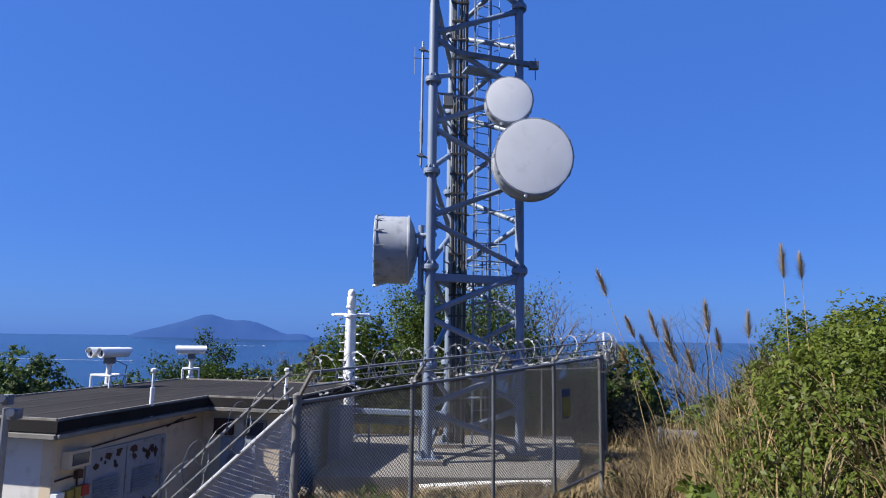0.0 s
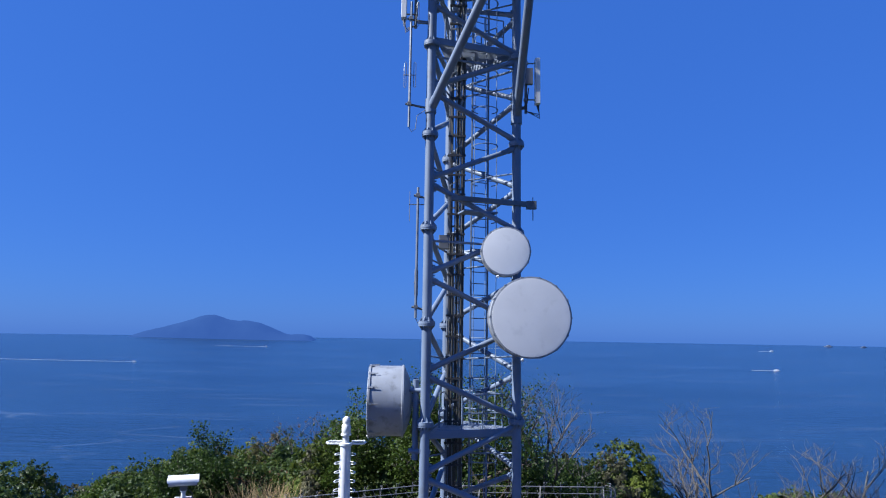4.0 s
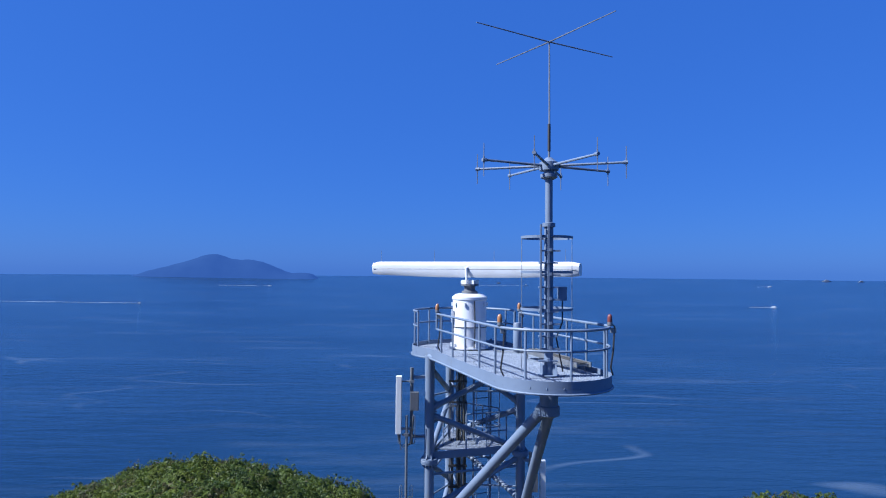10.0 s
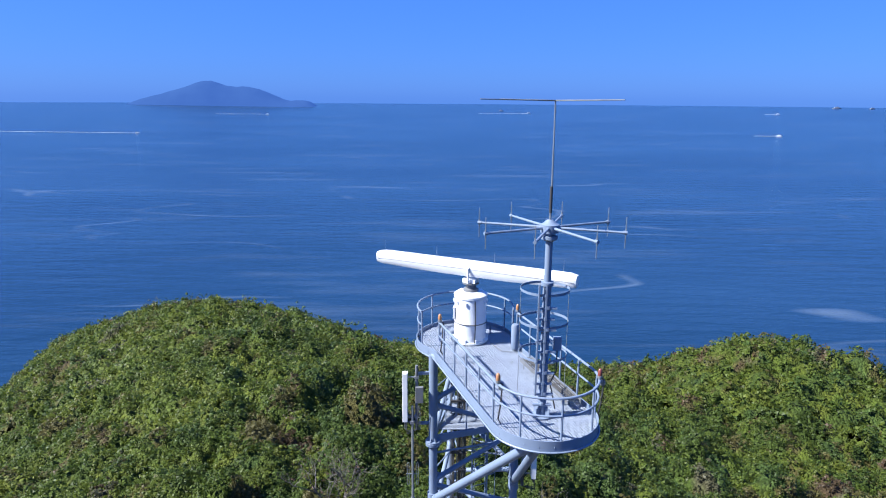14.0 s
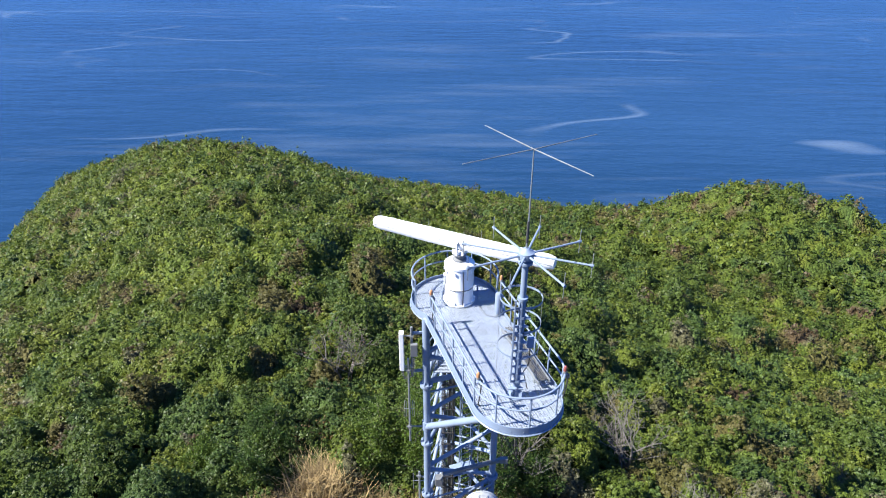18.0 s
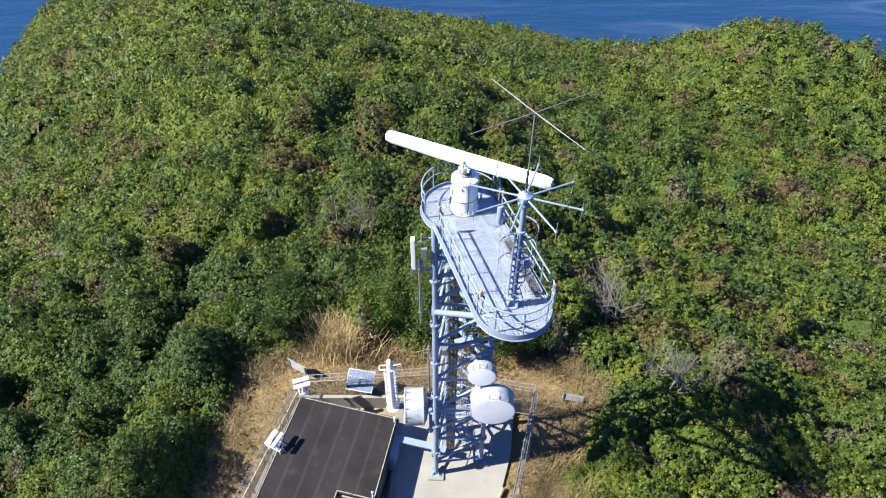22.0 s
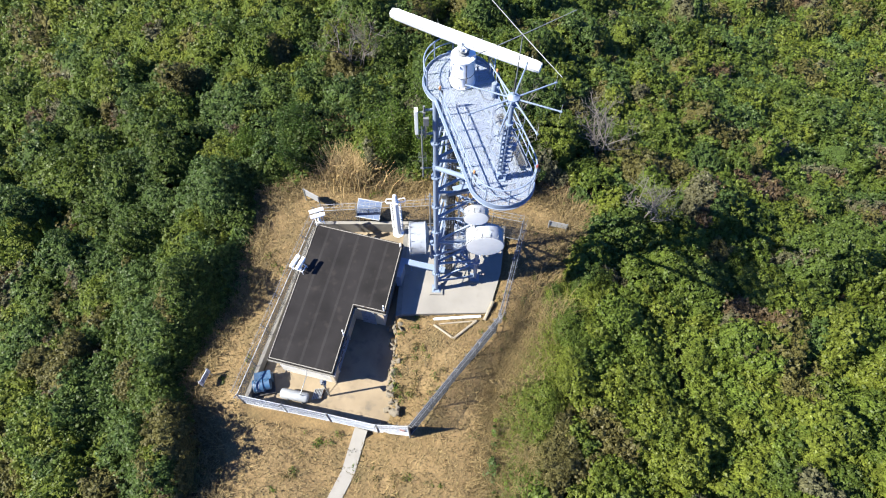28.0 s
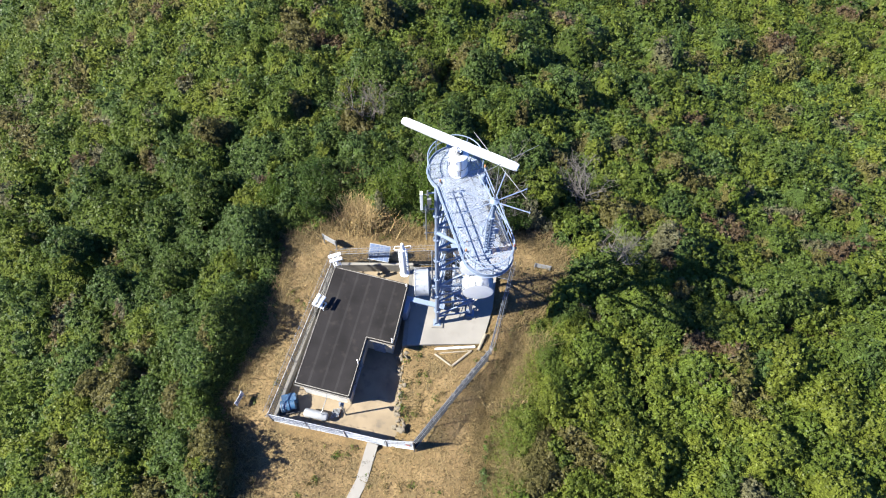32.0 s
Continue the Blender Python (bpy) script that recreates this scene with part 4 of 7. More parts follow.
# ---- dishes ----
def dish(at, facing, r, depth, label, mount_to):
    """A shrouded dish: at is the centre of its flat face."""
    o = thing("microwave_dish", label, "dish antenna", at, "dishes on the tower")
    f = Vector(facing).normalized()
    m = Matrix.Translation(at) @ f.to_track_quat("Z", "Y").to_matrix().to_4x4()
    b = Build()
    b.lathe([(r * 0.985, 0.0), (r * 0.985, 0.012), (r * 0.9, 0.018), (0.01, 0.02)], 48, m)
    part("radome_face", b, M_DISH, o)
    b = Build()
    b.lathe([(r * 0.3, -depth - 0.18), (r * 0.72, -depth - 0.10), (r * 0.96, -depth), (r, -depth + 0.01), (r + 0.03, -depth + 0.02), (r + 0.03, -depth + 0.06), (r, -depth + 0.07), (r, -0.05), (r + 0.025, -0.045), (r + 0.025, 0.0), (r * 0.99, 0.005)], 48, m)
    part("shroud", b, M_DRUM, o, "streaked pale steel shroud")
    clip = Build()
    clip.box((0, 0, 0), (0.03, 0.05, 0.13))
    clip.tube([(0.02, 0, -0.06), (0.02, 0, -0.17)], 0.010, 5)
    cm = clip.mesh("clip")
    for k in range(14):
        t = 2 * math.pi * k / 14
        c = part("clip", cm, M_GALV, o)
        c.matrix_basis = Matrix.Translation(-Vector(at)) @ m @ Matrix.Rotation(t, 4, "Z") @ Matrix.Translation((r + 0.02, 0, -0.06))
    back = Vector(at) - f * (depth + 0.16)
    b = Build()
    b.tube([back + f * 0.06, back - f * 0.14], 0.16, 14)
    b.tube([back - f * 0.1, Vector(mount_to)], 0.05, 8)
    b.tube([back - f * 0.1 + Vector((0, 0, 0.3)), Vector(mount_to) + Vector((0, 0, 0.3))], 0.035, 8)
    b.tube([back - f * 0.12 - Vector((0, 0, 0.45)), back - f * 0.12 + Vector((0, 0, 0.55))], 0.055, 10)
    part("mount", b, M_STEEL, o)
    side = f.cross(Vector((0, 0, 1)))
    b = Build()
    lo = Vector(at) - f * 0.12 - Vector((0, 0, r + 0.01)) + side * 0.2
    b.tube([lo, lo + f * 0.16 - Vector((0, 0, 0.05))], 0.035, 8)
    part("drain_boss", b, M_DISH, o)
    return o


dish((2.05, 14.45, 7.08), (0.02, -1, 0.0), 0.90, 0.78, "large white-faced shrouded microwave dish on the tower leg", (1.9, 16.0, 7.1))
dish((1.54, 15.05, 8.66), (0.0, -1, 0.0), 0.565, 0.42, "smaller white-faced shrouded microwave dish on the tower leg", (1.9, 16.0, 8.7))
dish((-1.72, 15.95, 5.05), (-1, -0.06, 0.0), 0.84, 0.86, "weathered grey shrouded microwave dish turned side-on", (-0.33, 15.5, 5.05))
b = Build()
b.tube([(-0.56, 15.5, 3.75), (-0.56, 15.5, 5.6)], 0.075, 12)
for z in (3.95, 5.35):
    b.tube([(-0.70, 15.5, z), (-0.2, 15.36, z)], 0.06, 10)
part("dish_pole", b, M_STEEL, tower)

# ---- smaller antennas on the tower ----
def panel_antenna(x, y, z0, z1, arm_to, label):
    o = thing("panel_antenna", label, "antenna", (x, y, z0), "panel antennas")
    b = Build()
    b.box((x, y, (z0 + z1) / 2), (0.13, 0.20, z1 - z0))
    b.lathe([(0.06, z0 - 0.02), (0.06, z0)], 10, Matrix.Translation((x, y, 0)))
    part("panel", b, M_DISH, o)
    px = x + 0.3 * (1 if arm_to[0] > x else -1)
    b = Build()
    b.tube([(px, y, z0 - 0.25), (px, y, z1 + 0.2)], 0.04, 10)
    part("pole", b, M_SHROUD, o)
    for z in (z0 + 0.12, z1 - 0.12):
        b = Build()
        b.tube([(x, y, z), (px, y, z)], 0.018, 6)
        b.box((px, y, z), (0.11, 0.11, 0.06))
        part("clamp", b, M_GALV, o)
    for z in (z0 - 0.08, z1 - 0.02):
        b = Build()
        p, q = Vector((px, y, z)), Vector((*arm_to, z))
        b.box((p + q) / 2, ((q - p).length, 0.06, 0.07), Matrix.Rotation(math.atan2(q.y - p.y, q.x - p.x), 4, "Z"))
        part("arm", b, M_STEEL, o)
    b = Build()
    b.box((px + 0.07, y - 0.08, (z0 + z1) / 2 + 0.1), (0.2, 0.12, 0.42))
    part("radio_unit", b, M_SHROUD, o)
    for k in range(3):
        b = Build()
        b.tube([(x + 0.03 * k - 0.03, y, z0), (x + 0.05, y - 0.02, z0 - 0.28 - 0.05 * k), (px, y - 0.08, z0 - 0.22), (px + 0.06, y - 0.09, z0 + 0.4)], 0.013, 6)
        part("jumper_cable", b, M_DARK, o)


panel_antenna(-1.05, 15.3, 14.62, 15.95, LEGS["a"], "white panel antenna on a pole beside the tower leg")
panel_antenna(2.42, 15.9, 12.62, 13.85, LEGS["b"], "white panel antenna on a pole beside the tower leg")


def whip_antenna(x, y, z0, z1, dipoles, leg, arms, label):
    o = thing("dipole_antenna", label, "antenna", (x, y, z0), "dipole antennas")
    b = Build()
    b.tube([(x, y, z0), (x, y, z1)], 0.032, 8)
    part("pole", b, M_GALV, o)
    for z, dx in dipoles:
        b = Build()
        b.tube([(x - dx - 0.05, y, z), (x + dx, y, z)], 0.013, 6)
        part("boom", b, M_GALV, o)
        for sx in (-dx, dx):
            c = [(x + sx - 0.025, y, z - 0.3), (x + sx - 0.025, y, z + 0.3), (x + sx, y, z + 0.34), (x + sx + 0.025, y, z + 0.3), (x + sx + 0.025, y, z - 0.3), (x + sx, y, z - 0.34)]
            b = Build()
            b.tube(c, 0.009, 5, True)
            part("folded_dipole", b, M_GALV, o)
    for z in arms:
        b = Build()
        p, q = Vector((x - 0.1, y, z)), Vector((*leg, z - 0.08))
        b.tube([p, q], 0.028, 6)
        b.box((x, y, z), (0.1, 0.1, 0.08))
        part("arm", b, M_SHROUD, o)
    b = Build()
    b.tube([(x, y, z0), (x + 0.06, y, z0 - 0.12), (x + 0.16, y, z0 - 0.05), (x + 0.2, y, z0 + 0.3), (leg[0] - 0.08, leg[1] - 0.05, z0 + 0.5)], 0.009, 5)
    part("tail_cable", b, M_DARK, o)


whip_antenna(-0.86, 15.25, 11.75, 15.05, ((14.72, 0.17), (13.1, 0.12)), LEGS["a"], (12.35, 14.6), "upright pole antenna with four folded dipoles on brackets")
whip_antenna(-0.60, 15.35, 7.05, 10.25, ((7.9, 0.01),), LEGS["a"], (7.32, 10.05), "thin upright pole antenna on brackets beside the leg")
b = Build()
b.tube([(-0.80, 15.35, 9.4), (-0.80, 15.35, 10.15)], 0.008, 6)
b.tube([(-0.82, 15.35, 9.82), (-0.4, 15.36, 9.82)], 0.012, 6)
part("side_rod", b, M_GALV, tower)
b = Build()
b.box((-0.36, 15.62, 9.95), (0.18, 0.3, 0.5))
part("amplifier_box", b, M_SHROUD, tower)
b = Build()
b.box((0.05, 16.1, 9.0), (0.26, 0.26, 0.34))
part("amplifier_box", b, M_SHROUD, tower)
b = Build()
b.box((1.25, 15.8, 10.02), (2.2, 0.12, 0.12), Matrix.Rotation(0.33, 4, "Z"))
b.box((2.28, 16.12, 10.0), (0.26, 0.14, 0.2))
b.tube([(2.32, 16.1, 9.6), (2.32, 16.1, 10.2)], 0.012, 6)
part("side_bracket", b, M_SHROUD, tower)
# ---- concrete pad, yard ----
PAD = [(-2.3, 13.75), (2.7, 13.95), (3.45, 16.45), (3.85, 19.7), (-2.1, 19.6)]
b = Build()
b.prism(PAD, -0.6, 0.04)
solid("pavement", b, M_CONC, "pale sunlit concrete pad under the tower", "concrete pad", "", "structure")
b = Build()
b.prism([(-10.35, 8.6), (-5.6, 7.86), (-3.35, 7.25), (-2.62, 8.2), (-2.6, 13.6), (-2.35, 13.76), (-2.2, 19.75), (-7.9, 19.9)], -1.3, -1.03)
solid("pavement", b, M_YARD, "tan stained concrete yard floor before the building", "yard", "", "structure")
b = Build()
for key, (lx, ly) in LEGS.items():
    b = Build()
    b.box((lx, ly, 0.08), (0.75, 0.75, 0.12))
    solid("footing", b, M_CONC, "square concrete footing under a tower leg", "footing", "tower footings")
b = Build()
b.prism([(-2.62, 13.6), (-2.3, 13.72), (-2.1, 19.6), (-2.35, 19.7)], -1.1, 0.038)
solid("wall_retaining", b, M_CONCD, "dark stained concrete retaining wall beside the pad", "wall", "", "structure")
# rubble edge between the yard and the grass mound
rng = random.Random(11)
stone_meshes = []
for k in range(5):
    bm = bmesh.new()
    bmesh.ops.create_icosphere(bm, subdivisions=1, radius=1.0)
    for v in bm.verts:
        v.co *= 0.75 + 0.4 * rng.random()
    me = bpy.data.meshes.new("stone")
    bm.to_mesh(me)
    bm.free()
    me.materials.append(M_STONE)
    stone_meshes.append(me)
edge = thing("rubble_edge", "rough grey rubble stones along the grass bank", "stones", (-2.6, 11, -1.0))
for k in range(90):
    f = rng.random()
    y = 8.0 + 5.6 * f
    z = -1.0 + 0.95 * rng.random()
    o = part("stone", rng.choice(stone_meshes), M_STONE, edge)
    s = 0.05 + 0.24 * rng.random() ** 2.2
    o.location += Vector((-2.62 + 0.30 * (z + 0.5) + rng.uniform(-0.22, 0.3), y, z))
    o.scale = (s * rng.uniform(0.9, 1.7), s * rng.uniform(0.8, 1.6), s * 0.7)
    o.rotation_euler = (rng.random() * 3, rng.random() * 3, rng.random() * 3)

# footpath from the gate
b = Build()
pts = [(-4.2, 7.42), (-4.75, 5.2), (-5.6, 3.2), (-6.6, 1.2), (-7.6, -2.0)]
for (x0, y0), (x1, y1) in zip(pts, pts[1:]):
    d = Vector((y1 - y0, x0 - x1)).normalized() * 0.36
    q = [(x0 + d.x, y0 + d.y), (x0 - d.x, y0 - d.y), (x1 - d.x, y1 - d.y), (x1 + d.x, y1 + d.y)]
    zz = [float(land(px, py)) for px, py in q]
    b.prism(q, [z - 0.15 for z in zz], [z + 0.03 for z in zz])
solid("pavement", b, M_CONC, "narrow pale concrete footpath leading to the gate", "path", "", "structure")

# ---- equipment building ----
ROOF = [(-7.41, 18.67), (-2.33, 17.45), (-3.10, 13.20), (-4.83, 13.60), (-5.63, 9.70), (-9.08, 10.50)]
ZR, ZF = 1.60, -1.04


def inset(poly, d):
    out = []
    n = len(poly)
    for i in range(n):
        p0, p1, p2 = Vector(poly[i - 1]), Vector(poly[i]), Vector(poly[(i + 1) % n])
        u, v = (p1 - p0).normalized(), (p2 - p1).normalized()
        nu, nv = Vector((u.y, -u.x)), Vector((v.y, -v.x))
        k = d / max(0.2, 1 + nu.dot(nv))
        out.append(tuple(p1 + (nu + nv) * k))
    return out


hut = thing("equipment_building", "cream rendered flat-roofed hut with black felt roof", "building", (-6, 14, ZF))
WALLP = inset(ROOF, 0.22)
n = len(WALLP)
INNER = inset(ROOF, 0.42)
# the door's wall runs from corner 3 to corner 4
Wa, Wc = Vector(WALLP[3]), Vector(WALLP[4])
wd = (Wc - Wa).normalized()
wn_ = Vector((-wd.y, wd.x))
wlen = (Wc - Wa).length
DOOR0, DOOR1, DTOP = wlen - 2.62, wlen - 0.72, 0.98
for i in range(n):
    a, c, ai, ci = WALLP[i], WALLP[(i + 1) % n], INNER[i], INNER[(i + 1) % n]
    b = Build()
    if i == 3:
        for s0, s1, z0, z1 in ((0, DOOR0, ZF, ZR - 0.24), (DOOR1, wlen, ZF, ZR - 0.24), (DOOR0, DOOR1, DTOP, ZR - 0.24)):
            p, q = Wa + wd * s0, Wa + wd * s1
            k = wn_ * -0.2
            if (Vector(ai) - Vector(a)).dot(k) < 0:
                k = -k
            b.prism([tuple(p), tuple(q), tuple(q + k), tuple(p + k)], z0, z1)
            part("wall", b, M_WALL, hut)
            b = Build()
        continue
    else:
        b.prism([a, c, ci, ai], ZF, ZR - 0.24)
    part("wall", b, M_WALL if i in (2, 3) else M_WALLW, hut)
b = Build()
b.prism(inset(ROOF, 0.02), ZR - 0.26, ZR - 0.14)
part("fascia", b, M_FASCIA, hut, "stained white roof fascia")
b = Build()
b.prism(inset(ROOF, -0.035), ZR - 0.145, ZR + 0.02)
roof = part("roof", b, M_ROOF, hut, "black felt roof with faint seams")
# felt laps run across the roof
for k in range(5):
    p0 = Vector(ROOF[0]).lerp(Vector(ROOF[1]), 0.16 + 0.17 * k)
    dirn = (Vector(ROOF[5]) - Vector(ROOF[0])).normalized()
    length = 8.25 if 0.16 + 0.17 * k < 0.62 else 4.2
    b = Build()
    q0, q1 = p0 + dirn * 0.1, p0 + dirn * length
    mid = (q0 + q1) / 2
    b.box((mid.x, mid.y, ZR + 0.021), ((q1 - q0).length, 0.14, 0.005), Matrix.Rotation(math.atan2(dirn.y, dirn.x), 4, "Z"))
    part("felt_lap", b, M_LAP, roof)
b = Build()
rim = inset(ROOF, 0.03)
for i in range(n):
    p, q = Vector(rim[i]), Vector(rim[(i + 1) % n])
    d = q - p
    m = (p + q) / 2
    b.box((m.x, m.y, ZR + 0.035), (d.length, 0.04, 0.035), Matrix.Rotation(math.atan2(d.y, d.x), 4, "Z"))
part("roof_trim", b, M_FASCIA, hut, "pale metal trim along the roof edge")
b = Build()
for i in range(n):
    p, q = Vector(ROOF[i]), Vector(ROOF[(i + 1) % n])
    d = q - p
    out = Vector((-d.y, d.x)).normalized() * 0.06
    m = (p + q) / 2 + out
    b.box((m.x, m.y, ZR - 0.20), (d.length + 0.1, 0.07, 0.06), Matrix.Rotation(math.atan2(d.y, d.x), 4, "Z"))
part("gutter", b, M_CONCD, hut, "grey stained rain gutter")

out_n = wn_ if (Vector(INNER[3]) - Vector(WALLP[3])).dot(wn_) < 0 else -wn_


def on_wall(s, h, proud=0.0):
    p = Wa + wd * s + out_n * proud
    return (p.x, p.y, h)


WR = Matrix.Rotation(math.atan2(wd.y, wd.x), 4, "Z")
for k in range(2):
    s0, s1 = DOOR0 + (DOOR1 - DOOR0) * k / 2, DOOR0 + (DOOR1 - DOOR0) * (k + 1) / 2
    b = Build()
    b.box(on_wall((s0 + s1) / 2, (ZF + DTOP) / 2, -0.04), (s1 - s0 - 0.03, 0.05, DTOP - ZF - 0.04), WR)
    leaf = part("door", b, M_DOOR, hut, "flaking blue-grey louvred steel door leaf with rust")
    for j in range(9):
        b = Build()
        b.box(on_wall((s0 + s1) / 2, 0.18 + 0.045 * j, 0.0), (0.62, 0.05, 0.014), WR @ Matrix.Rotation(0.6, 4, "X"))
        part("louvre", b, M_DOOR, leaf)
    for j in range(6):
        b = Build()
        b.box(on_wall((s0 + s1) / 2, -0.80 + 0.06 * j, 0.0), (0.58, 0.05, 0.014), WR @ Matrix.Rotation(0.6, 4, "X"))
        part("louvre", b, M_DOOR, leaf)
    b = Build()
    b.box(on_wall(s1 - 0.1 if k == 0 else s0 + 0.1, -0.05, 0.03), (0.04, 0.05, 0.16), WR)
    part("handle", b, M_RUST, leaf)
    b = Build()
    rr = random.Random(3 + k)
    for j in range(26):
        cx, cz = rr.uniform(s0 + 0.08, s1 - 0.12), rr.choice([rr.uniform(-0.35, 0.02), rr.uniform(-0.3, 0.0), rr.uniform(0.66, 0.92)])
        size, corners = rr.uniform(0.02, 0.11), 9
        ring = []
        for q in range(corners):
            t, reach = 2 * math.pi * q / corners, size * rr.uniform(0.45, 1.25)
            ring.append((cx + reach * math.cos(t), min(cz + 1.2 * reach * math.sin(t), DTOP - 0.03)))
        b.add([on_wall(u_, v_, proud) for proud in (-0.014, -0.009) for u_, v_ in ring], [tuple(range(corners)), tuple(range(corners, 2 * corners))] + [(q, (q + 1) % corners, corners + (q + 1) % corners, corners + q) for q in range(corners)])
    tagged(part("rust_patch", b, M_RUST, leaf), kind="stuff")
    b = Build()
    b.box(on_wall((s0 + s1) / 2 + 0.05, -0.32, 0.0), (0.30, 0.008, 0.42), WR)
    notice = part("notice", b, M_PAPER, leaf, "faded paper notice stuck on the door")
    b = Build()
    for j in range(7):
        b.box(on_wall((s0 + s1) / 2 + 0.05, -0.18 - 0.045 * j, 0.006), (0.22 - 0.03 * (j % 3), 0.004, 0.014), WR)
    part("text_bars", b, M_RUST if k else M_DARK, notice)
b = Build()
b.box(on_wall((DOOR0 + DOOR1) / 2, DTOP + 0.02, 0.01), (DOOR1 - DOOR0 + 0.12, 0.06, 0.06), WR)
for s in (DOOR0 - 0.03, DOOR1 + 0.03):
    b.box(on_wall(s, (ZF + DTOP) / 2, 0.01), (0.06, 0.06, DTOP - ZF), WR)
part("door_frame", b, M_DOOR, hut)


def wall_box(name, s, h, size, mat, label, category):
    b = Build()
    b.box(on_wall(s, h, size[1] / 2), size, WR)
    return solid(name, b, mat, label, category)


vent = thing("wall_vent", "small glazed vent box on the rendered wall", "vent", on_wall(wlen - 0.38, 0.98))
b = Build()
b.box(on_wall(wlen - 0.38, 0.98, 0.08), (0.46, 0.16, 0.26), WR)
part("case", b, M_WALL, vent)
b = Build()
b.box(on_wall(wlen - 0.38, 0.98, 0.165), (0.34, 0.01, 0.17), WR)
part("pane", b, M_GLASS, vent)
wall_box("junction_box", wlen - 0.5, 0.72, (0.12, 0.08, 0.12), M_RUST, "small rust-brown junction box on the wall", "junction box")
wall_box("switch_box", wlen - 0.30, 0.42, (0.13, 0.10, 0.2), M_YEL, "small dull yellow switch box on the wall", "switch box")
wall_box("switch_box", wlen - 0.46, 0.44, (0.12, 0.10, 0.2), M_YEL, "small dull yellow switch box on the wall", "switch box")
wall_box("alarm_bell", wlen - 0.62, 0.46, (0.15, 0.10, 0.16), M_RED, "red alarm bell on the wall beside the door", "bell")
wall_box("meter_box", wlen - 0.08, 0.40, (0.16, 0.12, 0.26), M_WHITE, "white meter box at the wall corner", "meter box")
for k, (s0, h0, s1, h1) in enumerate(((wlen - 0.05, 0.70, wlen - 0.55, 0.70), (wlen - 0.5, 0.68, wlen - 0.5, 0.2), (wlen - 0.65, 1.08, 0.3, 1.22), (DOOR0 - 0.1, 1.15, DOOR0 - 0.6, 1.25), (wlen - 0.2, 0.2, wlen - 0.75, 0.22))):
    b = Build()
    b.tube([on_wall(s0, h0, 0.02), on_wall((s0 + s1) / 2, (h0 + h1) / 2 + 0.01, 0.022), on_wall(s1, h1, 0.02)], 0.014, 6)
    solid("conduit", b, M_RUST, "thin rust-brown conduit clipped along the wall", "pipe", "wall conduits")
# step wall of the projecting bay: small window, red cover
Ba, Bc = Vector(WALLP[2]), Vector(WALLP[3])
bd = (Bc - Ba).normalized()
bo = Vector((bd.y, -bd.x))
if bo.y > 0:
    bo = -bo
BR = Matrix.Rotation(math.atan2(bd.y, bd.x), 4, "Z")
p = Ba + bd * 0.55 + bo * 0.03
b = Build()
b.box((p.x, p.y, 1.0), (0.5, 0.06, 0.36), BR)
win = solid("window_1", b, M_FASCIA, "small barred window under the eaves", "window", "", "structure")
b = Build()
q = p + bo * 0.03
b.box((q.x, q.y, 1.0), (0.4, 0.012, 0.26), BR)
part("pane", b, M_GLASS, win)
for k in range(4):
    b = Build()
    r = p + bd * (-0.15 + 0.1 * k) + bo * 0.05
    b.tube([(r.x, r.y, 0.86), (r.x, r.y, 1.14)], 0.008, 6)
    part("bar", b, M_RUST, win)
p = Ba + bd * 1.25 + bo * 0.05
b = Build()
b.box((p.x, p.y, 1.02), (0.42, 0.10, 0.32), BR)
solid("wall_vent", b, M_RUST, "rusty square vent cover under the eaves", "vent")
p = Ba + bd * 0.9 + bo * 0.04
b = Build()
b.box((p.x, p.y, -0.1), (0.78, 0.07, 1.85), BR)
d2 = solid("door_1", b, M_DOOR, "grey steel side door in the shaded bay", "door", "", "structure")
b = Build()
b.box((p.x + 0.25, p.y + bo.y * 0.06, -0.1), (0.1, 0.05, 0.05), BR)
part("door_handle", b, M_GALV, d2)

# white marker posts standing on the roof edge
for x, y, h in ((-5.22, 11.85, 0.62), (-3.16, 13.30, 0.58), (-2.45, 17.3, 0.3)):
    o = thing("marker_post", "short white capped post clamped to the roof edge", "post", (x, y, ZR + 0.02), "posts on the roof edge")
    b = Build()
    b.tube([(x, y, ZR - 0.2), (x, y, ZR + h * 0.55)], 0.040, 10)
    b.tube([(x, y, ZR + h * 0.5), (x, y, ZR + h)], 0.022, 8)
    part("post", b, M_WHITE, o)
    b = Build()
    b.lathe([(0.04, ZR + h), (0.05, ZR + h + 0.01), (0.05, ZR + h + 0.05), (0.02, ZR + h + 0.07)], 10, Matrix.Translation((x, y, 0)))
    part("cap", b, M_WHITE, o)


